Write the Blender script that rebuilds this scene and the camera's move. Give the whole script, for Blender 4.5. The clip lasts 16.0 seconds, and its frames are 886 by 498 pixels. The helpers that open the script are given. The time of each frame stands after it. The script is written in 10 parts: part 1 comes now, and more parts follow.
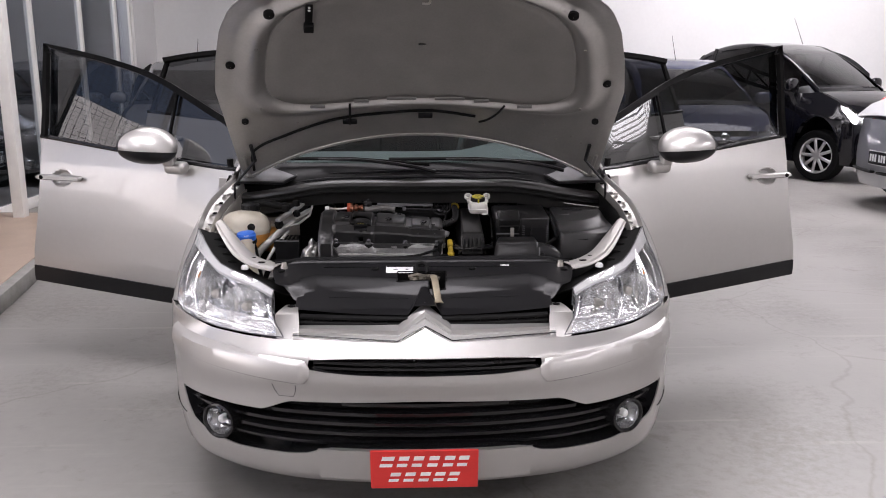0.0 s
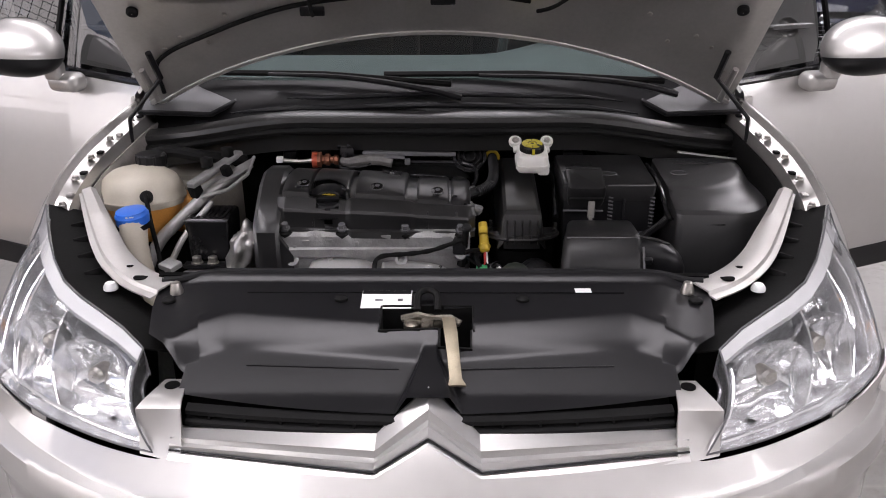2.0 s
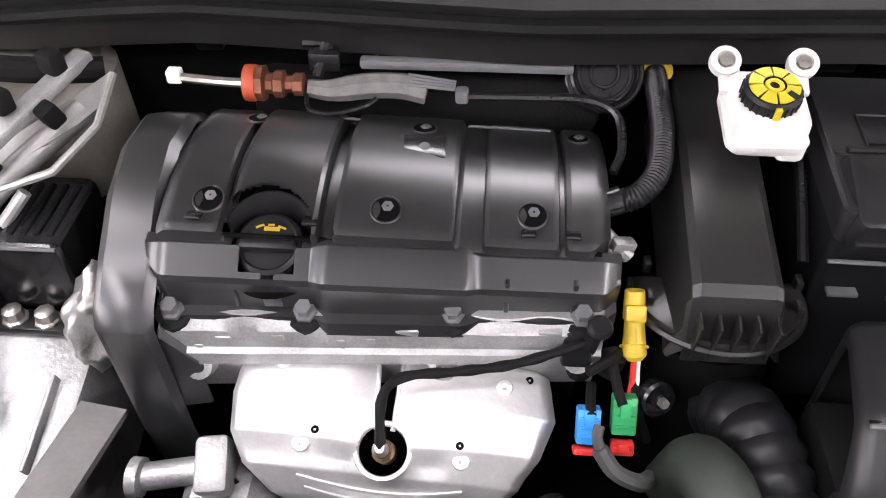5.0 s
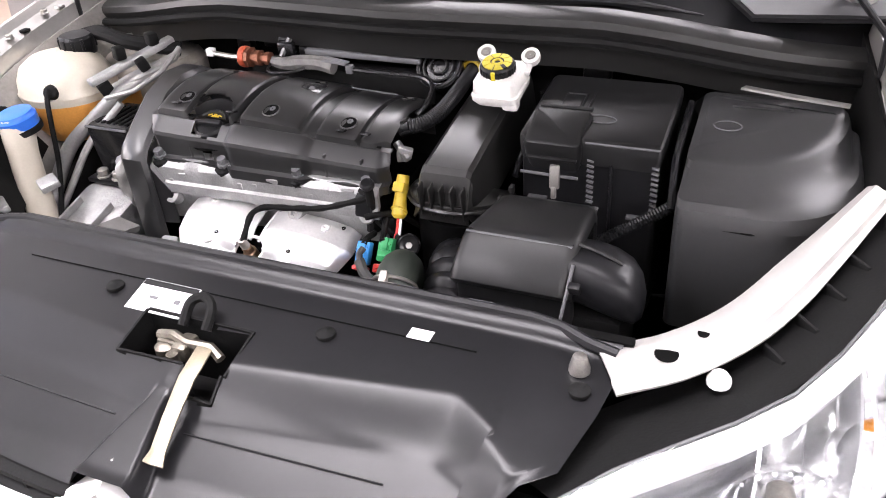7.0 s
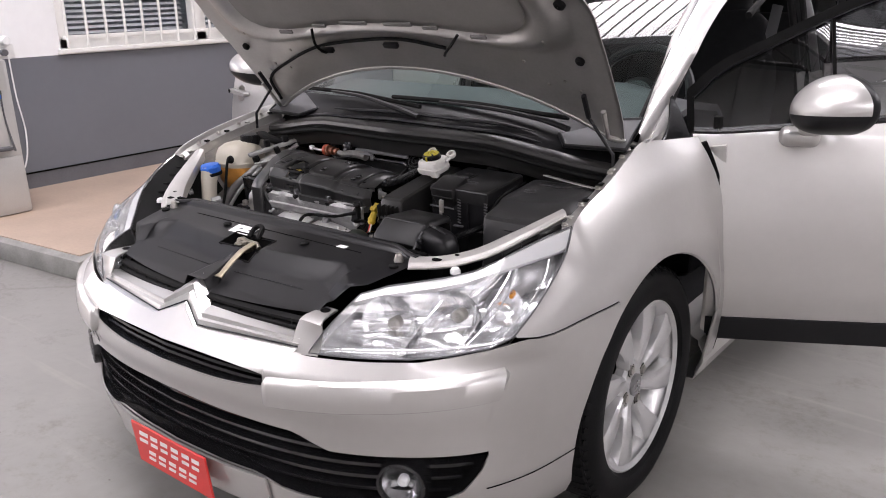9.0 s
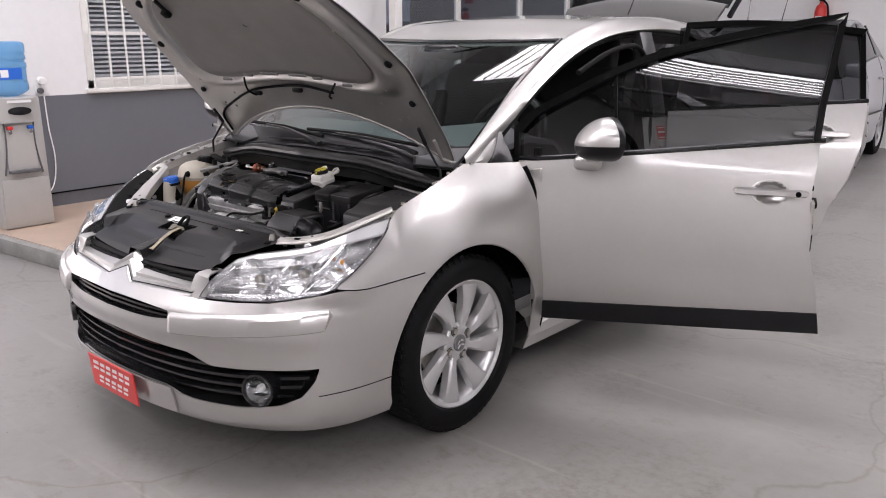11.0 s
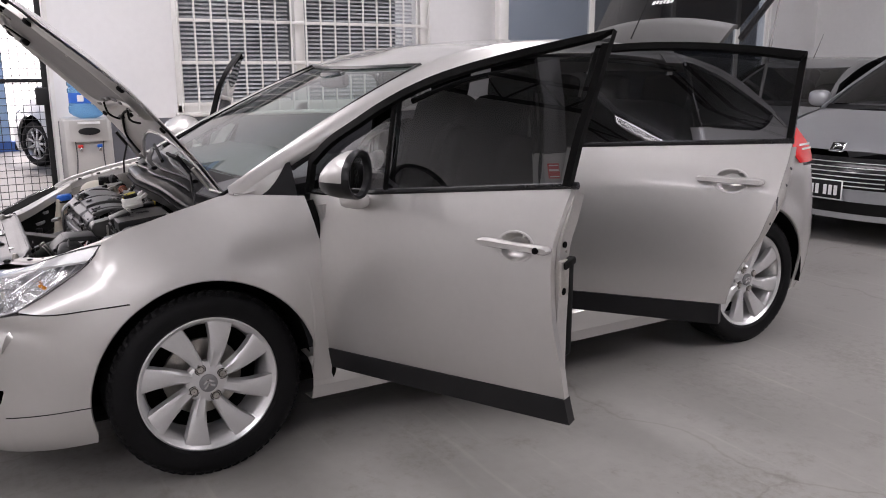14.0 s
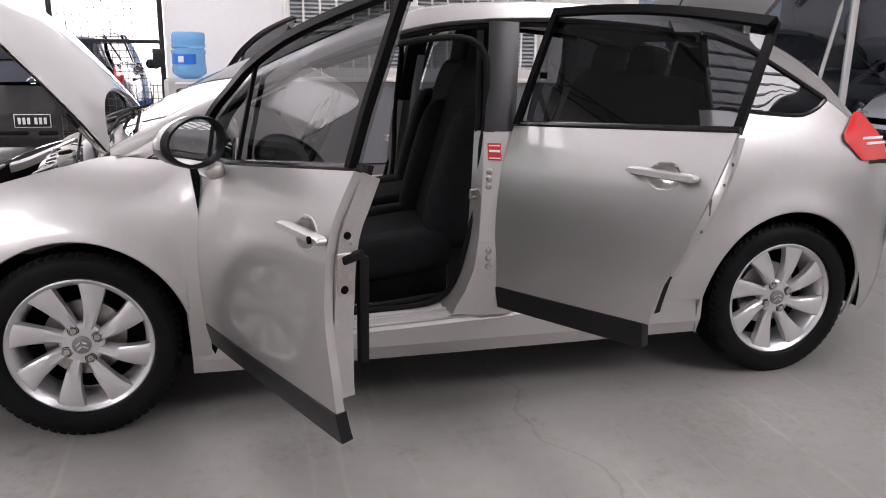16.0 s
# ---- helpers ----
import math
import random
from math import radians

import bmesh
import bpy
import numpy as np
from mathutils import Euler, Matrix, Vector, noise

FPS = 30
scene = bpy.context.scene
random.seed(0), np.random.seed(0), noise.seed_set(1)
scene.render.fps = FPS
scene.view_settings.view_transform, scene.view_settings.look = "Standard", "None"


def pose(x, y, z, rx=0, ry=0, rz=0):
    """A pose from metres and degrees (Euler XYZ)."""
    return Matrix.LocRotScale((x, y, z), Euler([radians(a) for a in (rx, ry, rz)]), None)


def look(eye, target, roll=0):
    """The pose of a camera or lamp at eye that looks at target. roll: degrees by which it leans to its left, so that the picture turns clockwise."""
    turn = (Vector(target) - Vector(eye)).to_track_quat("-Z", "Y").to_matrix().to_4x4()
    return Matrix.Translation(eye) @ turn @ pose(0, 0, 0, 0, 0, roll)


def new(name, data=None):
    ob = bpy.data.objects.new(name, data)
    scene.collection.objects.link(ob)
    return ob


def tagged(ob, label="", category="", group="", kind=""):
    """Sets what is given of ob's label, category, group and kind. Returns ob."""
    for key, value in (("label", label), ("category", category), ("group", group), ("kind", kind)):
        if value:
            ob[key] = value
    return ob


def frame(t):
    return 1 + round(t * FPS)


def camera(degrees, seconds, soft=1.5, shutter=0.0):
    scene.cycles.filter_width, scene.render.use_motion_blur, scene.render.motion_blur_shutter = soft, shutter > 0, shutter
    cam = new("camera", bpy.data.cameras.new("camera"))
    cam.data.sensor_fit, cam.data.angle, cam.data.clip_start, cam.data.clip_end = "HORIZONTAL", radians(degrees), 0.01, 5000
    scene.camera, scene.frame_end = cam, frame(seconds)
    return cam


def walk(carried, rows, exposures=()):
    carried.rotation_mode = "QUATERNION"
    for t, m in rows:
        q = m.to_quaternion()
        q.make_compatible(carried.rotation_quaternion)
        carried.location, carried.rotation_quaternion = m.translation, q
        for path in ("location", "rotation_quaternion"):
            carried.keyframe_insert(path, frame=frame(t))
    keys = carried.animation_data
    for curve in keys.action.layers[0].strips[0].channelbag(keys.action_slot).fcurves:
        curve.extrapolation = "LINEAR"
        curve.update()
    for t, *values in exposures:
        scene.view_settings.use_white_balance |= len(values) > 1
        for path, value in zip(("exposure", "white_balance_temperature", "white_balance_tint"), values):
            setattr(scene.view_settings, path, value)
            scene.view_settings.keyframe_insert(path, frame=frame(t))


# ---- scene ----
cam = camera(57.5, 16.0, soft=1.0)
EXPOSURES = [(t, stops, 6700.0, 22.0) for t, stops in ((0.0, -0.03), (1.0, 0.0), (2.0, 0.03), (2.5, 0.35), (3.2, 0.8), (5.5, 1.6), (6.5, 1.7), (7.0, 1.45), (7.5, 0.85), (8.2, 0.38), (10.5, 0.1), (11.5, -0.1), (12.5, -0.2), (14.0, -0.2), (16.0, 0.0))]
PATH = [
    (0, (-0.029, -2.876, 1.293), (0.043, -0.924, 0.867), 0.1),
    (0.5, (-0.004, -2.624, 1.288), (0.048, -0.684, 0.805), 0.0),
    (1, (-0.013, -2.306, 1.272), (0.036, -0.384, 0.721), -0.7),
    (1.5, (-0.007, -2.009, 1.251), (0.025, -0.118, 0.602), -1.0),
    (2, (0.034, -1.712, 1.25), (0.009, 0.16, 0.546), -0.2),
    (2.5, (0.022, -1.448, 1.24), (-0.033, 0.358, 0.382), -0.5),
    (3, (-0.011, -1.216, 1.286), (-0.079, 0.446, 0.175), -0.6),
    (3.2, (-0.008, -1.143, 1.286), (-0.144, 0.502, 0.157), -1.3),
    (5.3, (-0.031, -0.666, 1.239), (-0.149, 0.738, -0.18), -0.6),
    (5.5, (0.044, -0.679, 1.246), (-0.1, 0.733, -0.163), -1.3),
    (6, (0.232, -0.761, 1.238), (-0.026, 0.683, -0.122), -2.2),
    (6.5, (0.354, -0.894, 1.242), (-0.116, 0.629, 0.034), -3.5),
    (7, (0.551, -1.098, 1.264), (-0.15, 0.424, 0.172), -4.2),
    (7.5, (0.794, -1.252, 1.268), (-0.12, 0.321, 0.437), -2.6),
    (8, (1.048, -1.402, 1.283), (-0.013, 0.131, 0.561), -2.0),
    (8.2, (1.152, -1.478, 1.274), (0.026, 0.026, 0.588), -2.0),
    (10.3, (2.092, -2.05, 1.343), (0.898, -0.541, 0.797), 0.0),
    (10.5, (2.178, -2.046, 1.326), (0.971, -0.542, 0.796), 0.2),
    (11, (2.449, -2.031, 1.341), (1.185, -0.566, 0.834), -0.0),
    (11.5, (2.608, -1.895, 1.335), (1.281, -0.475, 0.865), 0.3),
    (12, (2.776, -1.688, 1.362), (1.365, -0.341, 0.92), 0.2),
    (12.5, (2.973, -1.467, 1.365), (1.49, -0.199, 0.926), 0.6),
    (13, (3.078, -1.21, 1.347), (1.521, -0.031, 0.917), 0.6),
    (13.5, (3.182, -0.896, 1.309), (1.55, 0.185, 0.901), -0.2),
    (14, (3.311, -0.593, 1.319), (1.626, 0.393, 0.883), -0.1),
    (14.5, (3.357, -0.32, 1.295), (1.612, 0.552, 0.854), 0.5),
    (15, (3.397, -0.033, 1.303), (1.603, 0.725, 0.848), 0.8),
    (15.5, (3.463, 0.236, 1.312), (1.627, 0.855, 0.818), 0.9),
    (16, (3.448, 0.51, 1.299), (1.575, 0.999, 0.796), 1.1),
]
walk(cam, [(t, look(eye, target, roll)) for t, eye, target, roll in PATH], EXPOSURES)

# ---- light ----
world = bpy.data.worlds.new("sky")
scene.world = world
world.use_nodes = True
wn = world.node_tree.nodes
sky = wn.new("ShaderNodeTexSky")
sky.sky_type, sky.sun_disc = "NISHITA", False
sky.sun_elevation, sky.sun_rotation = radians(55), radians(200)
wn["Background"].inputs["Strength"].default_value = 0.15
world.node_tree.links.new(sky.outputs[0], wn["Background"].inputs["Color"])

sun = new("sun", bpy.data.lights.new("sun", "SUN"))
sun.data.energy, sun.data.angle, sun.data.color = 5.0, radians(0.6), (1.0, 0.95, 0.88)
sun.matrix_world = look((0, 0, 20), (0 + 20 * 0.55, 20 * -0.25, 0))


def skylight(x, y, sx, sy, watts, z=4.9):
    """Area lamp standing in for the daylight of one translucent roof opening."""
    lamp = new("skylight_lamp", bpy.data.lights.new("skylight_lamp", "AREA"))
    lamp.data.shape, lamp.data.size, lamp.data.size_y = "RECTANGLE", sx, sy
    lamp.data.energy, lamp.data.color = watts, (0.95, 0.98, 1.0)
    lamp.matrix_world = pose(x, y, z)
    return lamp


# rows 6.9, 0.2 and -5.4: unseen openings, added to brighten hall, roof, office
SKYLIGHTS = [(6.9, -4.4, 2.2, 4.4, 480.0), (3.2, -5.15, 3.6, 0.45, 120.0), (-0.8, -0.75, 4.0, 1.4, 225.0), (-2.7, -4.4, 1.6, 3.6, 150.0), (5.2, 5.4, 2.8, 4.6, 530.0), (0.2, 3.3, 5.4, 1.2, 190.0), (-5.4, 6.2, 2.4, 2.6, 120.0)]
for sx_, sy_, wx_, wy_, watt_ in SKYLIGHTS:
    skylight(sx_, sy_, wx_, wy_, watt_)


# ---- materials ----
def mat(name, col, rough=0.5, metal=0.0, var=0.12, scale=6.0, bump=0.0, bscale=80.0, coat=0.0, trans=0.0, spec=0.5, ior=1.45, rvar=0.0):
    """A surface: base colour with broad and fine variation, relief, and an optional clear coat."""
    m = bpy.data.materials.new(name)
    m.use_nodes = True
    nt = m.node_tree
    b = nt.nodes["Principled BSDF"]
    b.inputs["Roughness"].default_value, b.inputs["Metallic"].default_value = rough, metal
    b.inputs["Coat Weight"].default_value, b.inputs["Coat Roughness"].default_value = coat, 0.05
    b.inputs["Transmission Weight"].default_value, b.inputs["IOR"].default_value = trans, ior
    b.inputs["Specular IOR Level"].default_value = spec
    b.inputs["Base Color"].default_value = (*col, 1)
    tc = nt.nodes.new("ShaderNodeTexCoord")
    if var:
        n1, n2 = nt.nodes.new("ShaderNodeTexNoise"), nt.nodes.new("ShaderNodeTexNoise")
        n1.inputs["Scale"].default_value, n2.inputs["Scale"].default_value = scale, scale * 14
        n1.inputs["Detail"].default_value = n2.inputs["Detail"].default_value = 6
        add = nt.nodes.new("ShaderNodeMath")
        add.operation = "MULTIPLY_ADD"
        add.inputs[1].default_value = 0.65
        mul = nt.nodes.new("ShaderNodeMath")
        mul.operation = "MULTIPLY"
        mul.inputs[1].default_value = 0.35
        ramp = nt.nodes.new("ShaderNodeMapRange")
        ramp.inputs["From Min"].default_value, ramp.inputs["From Max"].default_value = 0.3, 0.7
        ramp.inputs["To Min"].default_value, ramp.inputs["To Max"].default_value = 1 - var, 1 + var
        mix = nt.nodes.new("ShaderNodeVectorMath")
        mix.operation = "SCALE"
        mix.inputs[0].default_value = col
        lk = nt.links.new
        lk(tc.outputs["Object"], n1.inputs["Vector"])
        lk(tc.outputs["Object"], n2.inputs["Vector"])
        lk(n2.outputs[0], mul.inputs[0])
        lk(n1.outputs[0], add.inputs[0])
        lk(mul.outputs[0], add.inputs[2])
        lk(add.outputs[0], ramp.inputs[0])
        lk(ramp.outputs[0], mix.inputs["Scale"])
        lk(mix.outputs[0], b.inputs["Base Color"])
        if rvar:
            rr = nt.nodes.new("ShaderNodeMapRange")
            rr.inputs["From Min"].default_value, rr.inputs["From Max"].default_value = 0.3, 0.7
            rr.inputs["To Min"].default_value, rr.inputs["To Max"].default_value = rough - rvar, rough + rvar
            lk(add.outputs[0], rr.inputs[0])
            lk(rr.outputs[0], b.inputs["Roughness"])
    if bump:
        nb, bp = nt.nodes.new("ShaderNodeTexNoise"), nt.nodes.new("ShaderNodeBump")
        nb.inputs["Scale"].default_value, nb.inputs["Detail"].default_value = bscale, 5
        bp.inputs["Strength"].default_value, bp.inputs["Distance"].default_value = bump, 0.003
        nt.links.new(tc.outputs["Object"], nb.inputs["Vector"])
        nt.links.new(nb.outputs[0], bp.inputs["Height"])
        nt.links.new(bp.outputs[0], b.inputs["Normal"])
    return m


def pane_mat(name, tint, gloss=0.04, rough=0.0):
    """A thin pane: tinted see-through with a mirror gloss that grows at grazing angles."""
    m = bpy.data.materials.new(name)
    m.use_nodes = True
    nt = m.node_tree
    nt.nodes.remove(nt.nodes["Principled BSDF"])
    out = nt.nodes["Material Output"]
    tr, gl, mx, lw, pw, ad = (nt.nodes.new("ShaderNode" + k) for k in ("BsdfTransparent", "BsdfGlossy", "MixShader", "LayerWeight", "Math", "Math"))
    tr.inputs["Color"].default_value = (*tint, 1)
    gl.inputs["Roughness"].default_value = rough
    lw.inputs["Blend"].default_value = 0.5
    pw.operation, pw.inputs[1].default_value = "POWER", 4.0
    ad.operation, ad.inputs[1].default_value, ad.inputs[2].default_value = "MULTIPLY_ADD", 1 - gloss, gloss
    nt.links.new(lw.outputs["Facing"], pw.inputs[0])
    nt.links.new(pw.outputs[0], ad.inputs[0])
    nt.links.new(ad.outputs[0], mx.inputs["Fac"])
    nt.links.new(tr.outputs[0], mx.inputs[1])
    nt.links.new(gl.outputs[0], mx.inputs[2])
    nt.links.new(mx.outputs[0], out.inputs["Surface"])
    return m


def paint_mat(name, col, metal=0.55, rough=0.34, spec=0.5):
    m = mat(name, col, rough, metal, var=0.03, scale=3.0, coat=1.0, spec=spec)
    nt = m.node_tree
    vo, bp = nt.nodes.new("ShaderNodeTexVoronoi"), nt.nodes.new("ShaderNodeBump")
    vo.inputs["Scale"].default_value = 1600
    bp.inputs["Strength"].default_value, bp.inputs["Distance"].default_value = 0.12, 0.0006
    tc = nt.nodes.new("ShaderNodeTexCoord")
    nt.links.new(tc.outputs["Object"], vo.inputs["Vector"])
    nt.links.new(vo.outputs["Color"], bp.inputs["Height"])
    nt.links.new(bp.outputs[0], nt.nodes["Principled BSDF"].inputs["Normal"])
    return m


PAINT = paint_mat("champagne_silver_paint", (0.468, 0.458, 0.442), 0.78, 0.40)
# body silver made dark grey, so the raised spoiler looks shaded
SPOILER = mat("shaded_spoiler_silver", (0.085, 0.084, 0.083), 0.5, 0.1, var=0.06, scale=6)
PAINT_IN = mat("inner_silver_paint", (0.46, 0.45, 0.432), 0.31, 0.75, var=0.1, scale=9, bump=0.05, bscale=40)
BLACK = mat("black_plastic", (0.009, 0.009, 0.010), 0.36, var=0.2, scale=12, bump=0.02, bscale=700, rvar=0.03, spec=0.28)
BLACK_GLOSS = mat("black_gloss_trim", (0.012, 0.012, 0.013), 0.18, var=0.1, scale=12)
FRAME = mat("satin_black_frame", (0.004, 0.004, 0.004), 0.30, var=0.1, scale=12, spec=0.06)
BLACK_MATT = mat("black_rubber", (0.006, 0.006, 0.006), 0.70, var=0.25, scale=20, bump=0.15, bscale=260, spec=0.16)
# near-black colour: black parts, and shade painted into holes, gaps and recesses
DARK = mat("black_with_cavity_shade", (0.003, 0.003, 0.003), 0.9, var=0.3, scale=10, spec=0.08)
TYRE = mat("tyre_rubber", (0.006, 0.006, 0.0065), 0.55, var=0.3, scale=14, bump=0.15, bscale=200, spec=0.12)
ALLOY = mat("silver_alloy", (0.58, 0.58, 0.58), 0.34, 0.65, var=0.05, scale=10, coat=0.3)
CHROME = mat("chrome", (0.75, 0.75, 0.76), 0.06, 1.0, var=0.03, scale=10)
CAST = mat("cast_aluminium", (0.36, 0.36, 0.355), 0.5, 0.65, var=0.28, scale=34, bump=0.45, bscale=140)
FILTER = mat("dusty_dark_grey_plastic", (0.030, 0.030, 0.031), 0.34, var=0.15, scale=14, bump=0.03, bscale=700, rvar=0.02, spec=0.7)
PIPE = mat("grey_aluminium_pipe", (0.34, 0.335, 0.325), 0.42, 0.6, var=0.2, scale=20, bump=0.06, bscale=90)
SHIELD = mat("pressed_heat_shield", (0.80, 0.79, 0.78), 0.42, 0.75, var=0.10, scale=18, bump=0.30, bscale=40)
STEEL = mat("bare_steel", (0.45, 0.43, 0.40), 0.35, 0.9, var=0.3, scale=30, bump=0.1, bscale=120)
RUST = mat("copper_fitting", (0.22, 0.085, 0.05), 0.42, 0.6, var=0.5, scale=45, bump=0.3, bscale=90)
COVER = mat("black_engine_plastic", (0.016, 0.016, 0.0165), 0.31, var=0.12, scale=9, rvar=0.02, spec=0.9)
DUCT = mat("dull_black_duct", (0.014, 0.0138, 0.0135), 0.32, var=0.2, scale=12, bump=0.03, bscale=700, rvar=0.02, spec=0.6)
BATTERY = mat("dusty_black_box_plastic", (0.011, 0.011, 0.0115), 0.38, var=0.2, scale=14, bump=0.03, bscale=700, rvar=0.03, spec=0.4)
PANEL_BLACK = mat("black_top_cover", (0.007, 0.007, 0.008), 0.30, var=0.2, scale=7, bump=0.02, bscale=700, rvar=0.02, spec=0.34)
FABRIC = mat("black_seat_cloth", (0.009, 0.009, 0.010), 0.9, var=0.3, scale=30, bump=0.35, bscale=420, spec=0.25)
GREYTRIM = mat("grey_trim", (0.10, 0.10, 0.105), 0.7, var=0.15, scale=14, bump=0.2, bscale=300)
PAD = mat("grey_insulation_pad", (0.18, 0.172, 0.163), 0.52, var=0.12, scale=10, bump=0.12, bscale=220, spec=0.9)
RED = mat("red_plastic", (0.62, 0.035, 0.03), 0.35, var=0.06, scale=10)
REDLENS = mat("red_lens", (0.60, 0.02, 0.02), 0.12, var=0.05, scale=10, coat=0.6)
WHITE = mat("white_plastic", (0.78, 0.78, 0.77), 0.4, var=0.05, scale=20)
TANK = mat("milky_plastic", (0.50, 0.46, 0.38), 0.35, var=0.08, scale=20)
ORANGE = mat("orange_coolant", (0.60, 0.27, 0.06), 0.35, var=0.2, scale=20)
BLUE_PLUG = mat("light_blue_plastic", (0.03, 0.26, 0.62), 0.35, var=0.08, scale=20)
GREYLEAD = mat("grey_cable_tape", (0.055, 0.054, 0.052), 0.6, var=0.3, scale=60)
CLIP = mat("grey_spring_clip", (0.26, 0.25, 0.235), 0.4, 0.3, var=0.15, scale=40)
CAP_YELLOW = mat("olive_yellow_cap", (0.50, 0.42, 0.02), 0.40, var=0.15, scale=30)
BLUE = mat("blue_plastic", (0.02, 0.14, 0.60), 0.32, var=0.06, scale=20)
GREEN = mat("green_plastic", (0.02, 0.30, 0.10), 0.35, var=0.06, scale=20)
YELLOW = mat("yellow_plastic", (0.52, 0.36, 0.03), 0.38, var=0.08, scale=20)
AMBER = mat("amber_bulb", (0.8, 0.30, 0.04), 0.15, var=0.05, scale=20, coat=0.5)
MIRROR = mat("mirror_silver", (0.85, 0.86, 0.86), 0.01, 1.0, var=0)
REFLECTOR = mat("headlamp_reflector", (0.95, 0.95, 0.96), 0.20, 0.85, var=0.06, scale=40, bump=0.22, bscale=45)
GLASS = pane_mat("clear_lens", (0.97, 0.98, 0.98))
WINDSCREEN = pane_mat("green_tinted_windscreen", (0.52, 0.66, 0.63))
TINT = pane_mat("dark_tinted_window", (0.19, 0.195, 0.20), 0.06)
TINT_DOOR = pane_mat("tinted_rear_door_window", (0.15, 0.155, 0.165), 0.05)
TINT_REAR = pane_mat("very_dark_window", (0.05, 0.052, 0.055), 0.05)


# ---- mesh helpers ----
def smooth_curve(points, n):
    """n points along a smooth curve through the given ones, evenly by chord length."""
    p = np.array(points, float)
    if len(p) == 2:
        return np.array([p[0] + (p[1] - p[0]) * k / (n - 1) for k in range(n)])
    d = np.concatenate([[0], np.cumsum(np.linalg.norm(np.diff(p, axis=0), axis=1))])
    m = np.zeros_like(p)
    m[1:-1] = (p[2:] - p[:-2]) / (d[2:] - d[:-2])[:, None]
    m[0], m[-1] = (p[1] - p[0]) / (d[1] - d[0]), (p[-1] - p[-2]) / (d[-1] - d[-2])
    out = []
    for s in np.linspace(0, d[-1], n):
        i = min(max(int(np.searchsorted(d, s)) - 1, 0), len(p) - 2)
        h = d[i + 1] - d[i]
        u = (s - d[i]) / h
        out.append((2 * u**3 - 3 * u**2 + 1) * p[i] + (u**3 - 2 * u**2 + u) * h * m[i] + (3 * u**2 - 2 * u**3) * p[i + 1] + (u**3 - u**2) * h * m[i + 1])
    return np.array(out)


def lerp(x, xs, ys):
    return float(np.interp(x, xs, ys))


def ss(a, b, x):
    t = min(max((x - a) / (b - a), 0), 1)
    return t * t * (3 - 2 * t)


def soft_table(xs, ys, n=240):
    """A dense table of a smooth curve through points, without overshoot."""
    x, y = np.array(xs, float), np.array(ys, float)
    h, d = np.diff(x), np.diff(y) / np.diff(x)
    m = np.zeros(len(x))
    for i in range(1, len(x) - 1):
        if d[i - 1] * d[i] > 0:
            w1, w2 = 2 * h[i] + h[i - 1], h[i] + 2 * h[i - 1]
            m[i] = (w1 + w2) / (w1 / d[i - 1] + w2 / d[i])
    m[0], m[-1] = d[0], d[-1]
    X = np.linspace(x[0], x[-1], n)
    i = np.clip(np.searchsorted(x, X) - 1, 0, len(h) - 1)
    t = (X - x[i]) / h[i]
    Y = (2 * t**3 - 3 * t**2 + 1) * y[i] + (t**3 - 2 * t**2 + t) * h[i] * m[i] + (3 * t**2 - 2 * t**3) * y[i + 1] + (t**3 - t**2) * h[i] * m[i + 1]
    return X, Y


def sheet(P, t=0.0, bm=None):
    """A curved sheet over a grid of points, t thick (towards the back of its normals)."""
    P = np.array(P, float)
    n, m, _ = P.shape
    bm = bm or bmesh.new()
    du, dv = np.gradient(P, axis=0), np.gradient(P, axis=1)
    nor = np.cross(du, dv)
    nor /= np.linalg.norm(nor, axis=2, keepdims=True) + 1e-12
    A = [[bm.verts.new(P[i, j]) for j in range(m)] for i in range(n)]
    B = [[bm.verts.new(P[i, j] - nor[i, j] * t) for j in range(m)] for i in range(n)] if t else None
    for i in range(n - 1):
        for j in range(m - 1):
            bm.faces.new((A[i][j], A[i + 1][j], A[i + 1][j + 1], A[i][j + 1]))
            if t:
                bm.faces.new((B[i][j], B[i][j + 1], B[i + 1][j + 1], B[i + 1][j]))
    if t:
        rim = [(i, 0) for i in range(n)] + [(n - 1, j) for j in range(1, m)] + [(i, m - 1) for i in range(n - 2, -1, -1)] + [(0, j) for j in range(m - 2, 0, -1)]
        for (a, b), (c, d) in zip(rim, rim[1:] + rim[:1]):
            bm.faces.new((A[a][b], B[a][b], B[c][d], A[c][d]))
    return bm


def tube(points, r, k=8, closed=False, bm=None, flat=1.0):
    """A round (or flattened) bar along points; r may change along it."""
    bm = bm or bmesh.new()
    p = [Vector(q) for q in points]
    n = len(p)
    rs = r if hasattr(r, "__len__") else [r] * n
    rings, prev = [], None
    for i in range(n):
        a, b = (p[(i - 1) % n], p[(i + 1) % n]) if closed else (p[max(i - 1, 0)], p[min(i + 1, n - 1)])
        t = (b - a).normalized()
        if prev is None:
            u = t.orthogonal().normalized() if abs(t.z) > 0.9 else t.cross(Vector((0, 0, 1))).normalized()
        else:
            u = (prev - t * prev.dot(t)).normalized()
        prev = u
        v = t.cross(u)
        rings.append([bm.verts.new(p[i] + (u * math.cos(2 * math.pi * j / k) + v * math.sin(2 * math.pi * j / k) * flat) * rs[i]) for j in range(k)])
    for i in range(n if closed else n - 1):
        q = rings[(i + 1) % n]
        for j in range(k):
            bm.faces.new((rings[i][j], rings[i][(j + 1) % k], q[(j + 1) % k], q[j]))
    if not closed:
        bm.faces.new(rings[0][::-1])
        bm.faces.new(rings[-1])
    return bm


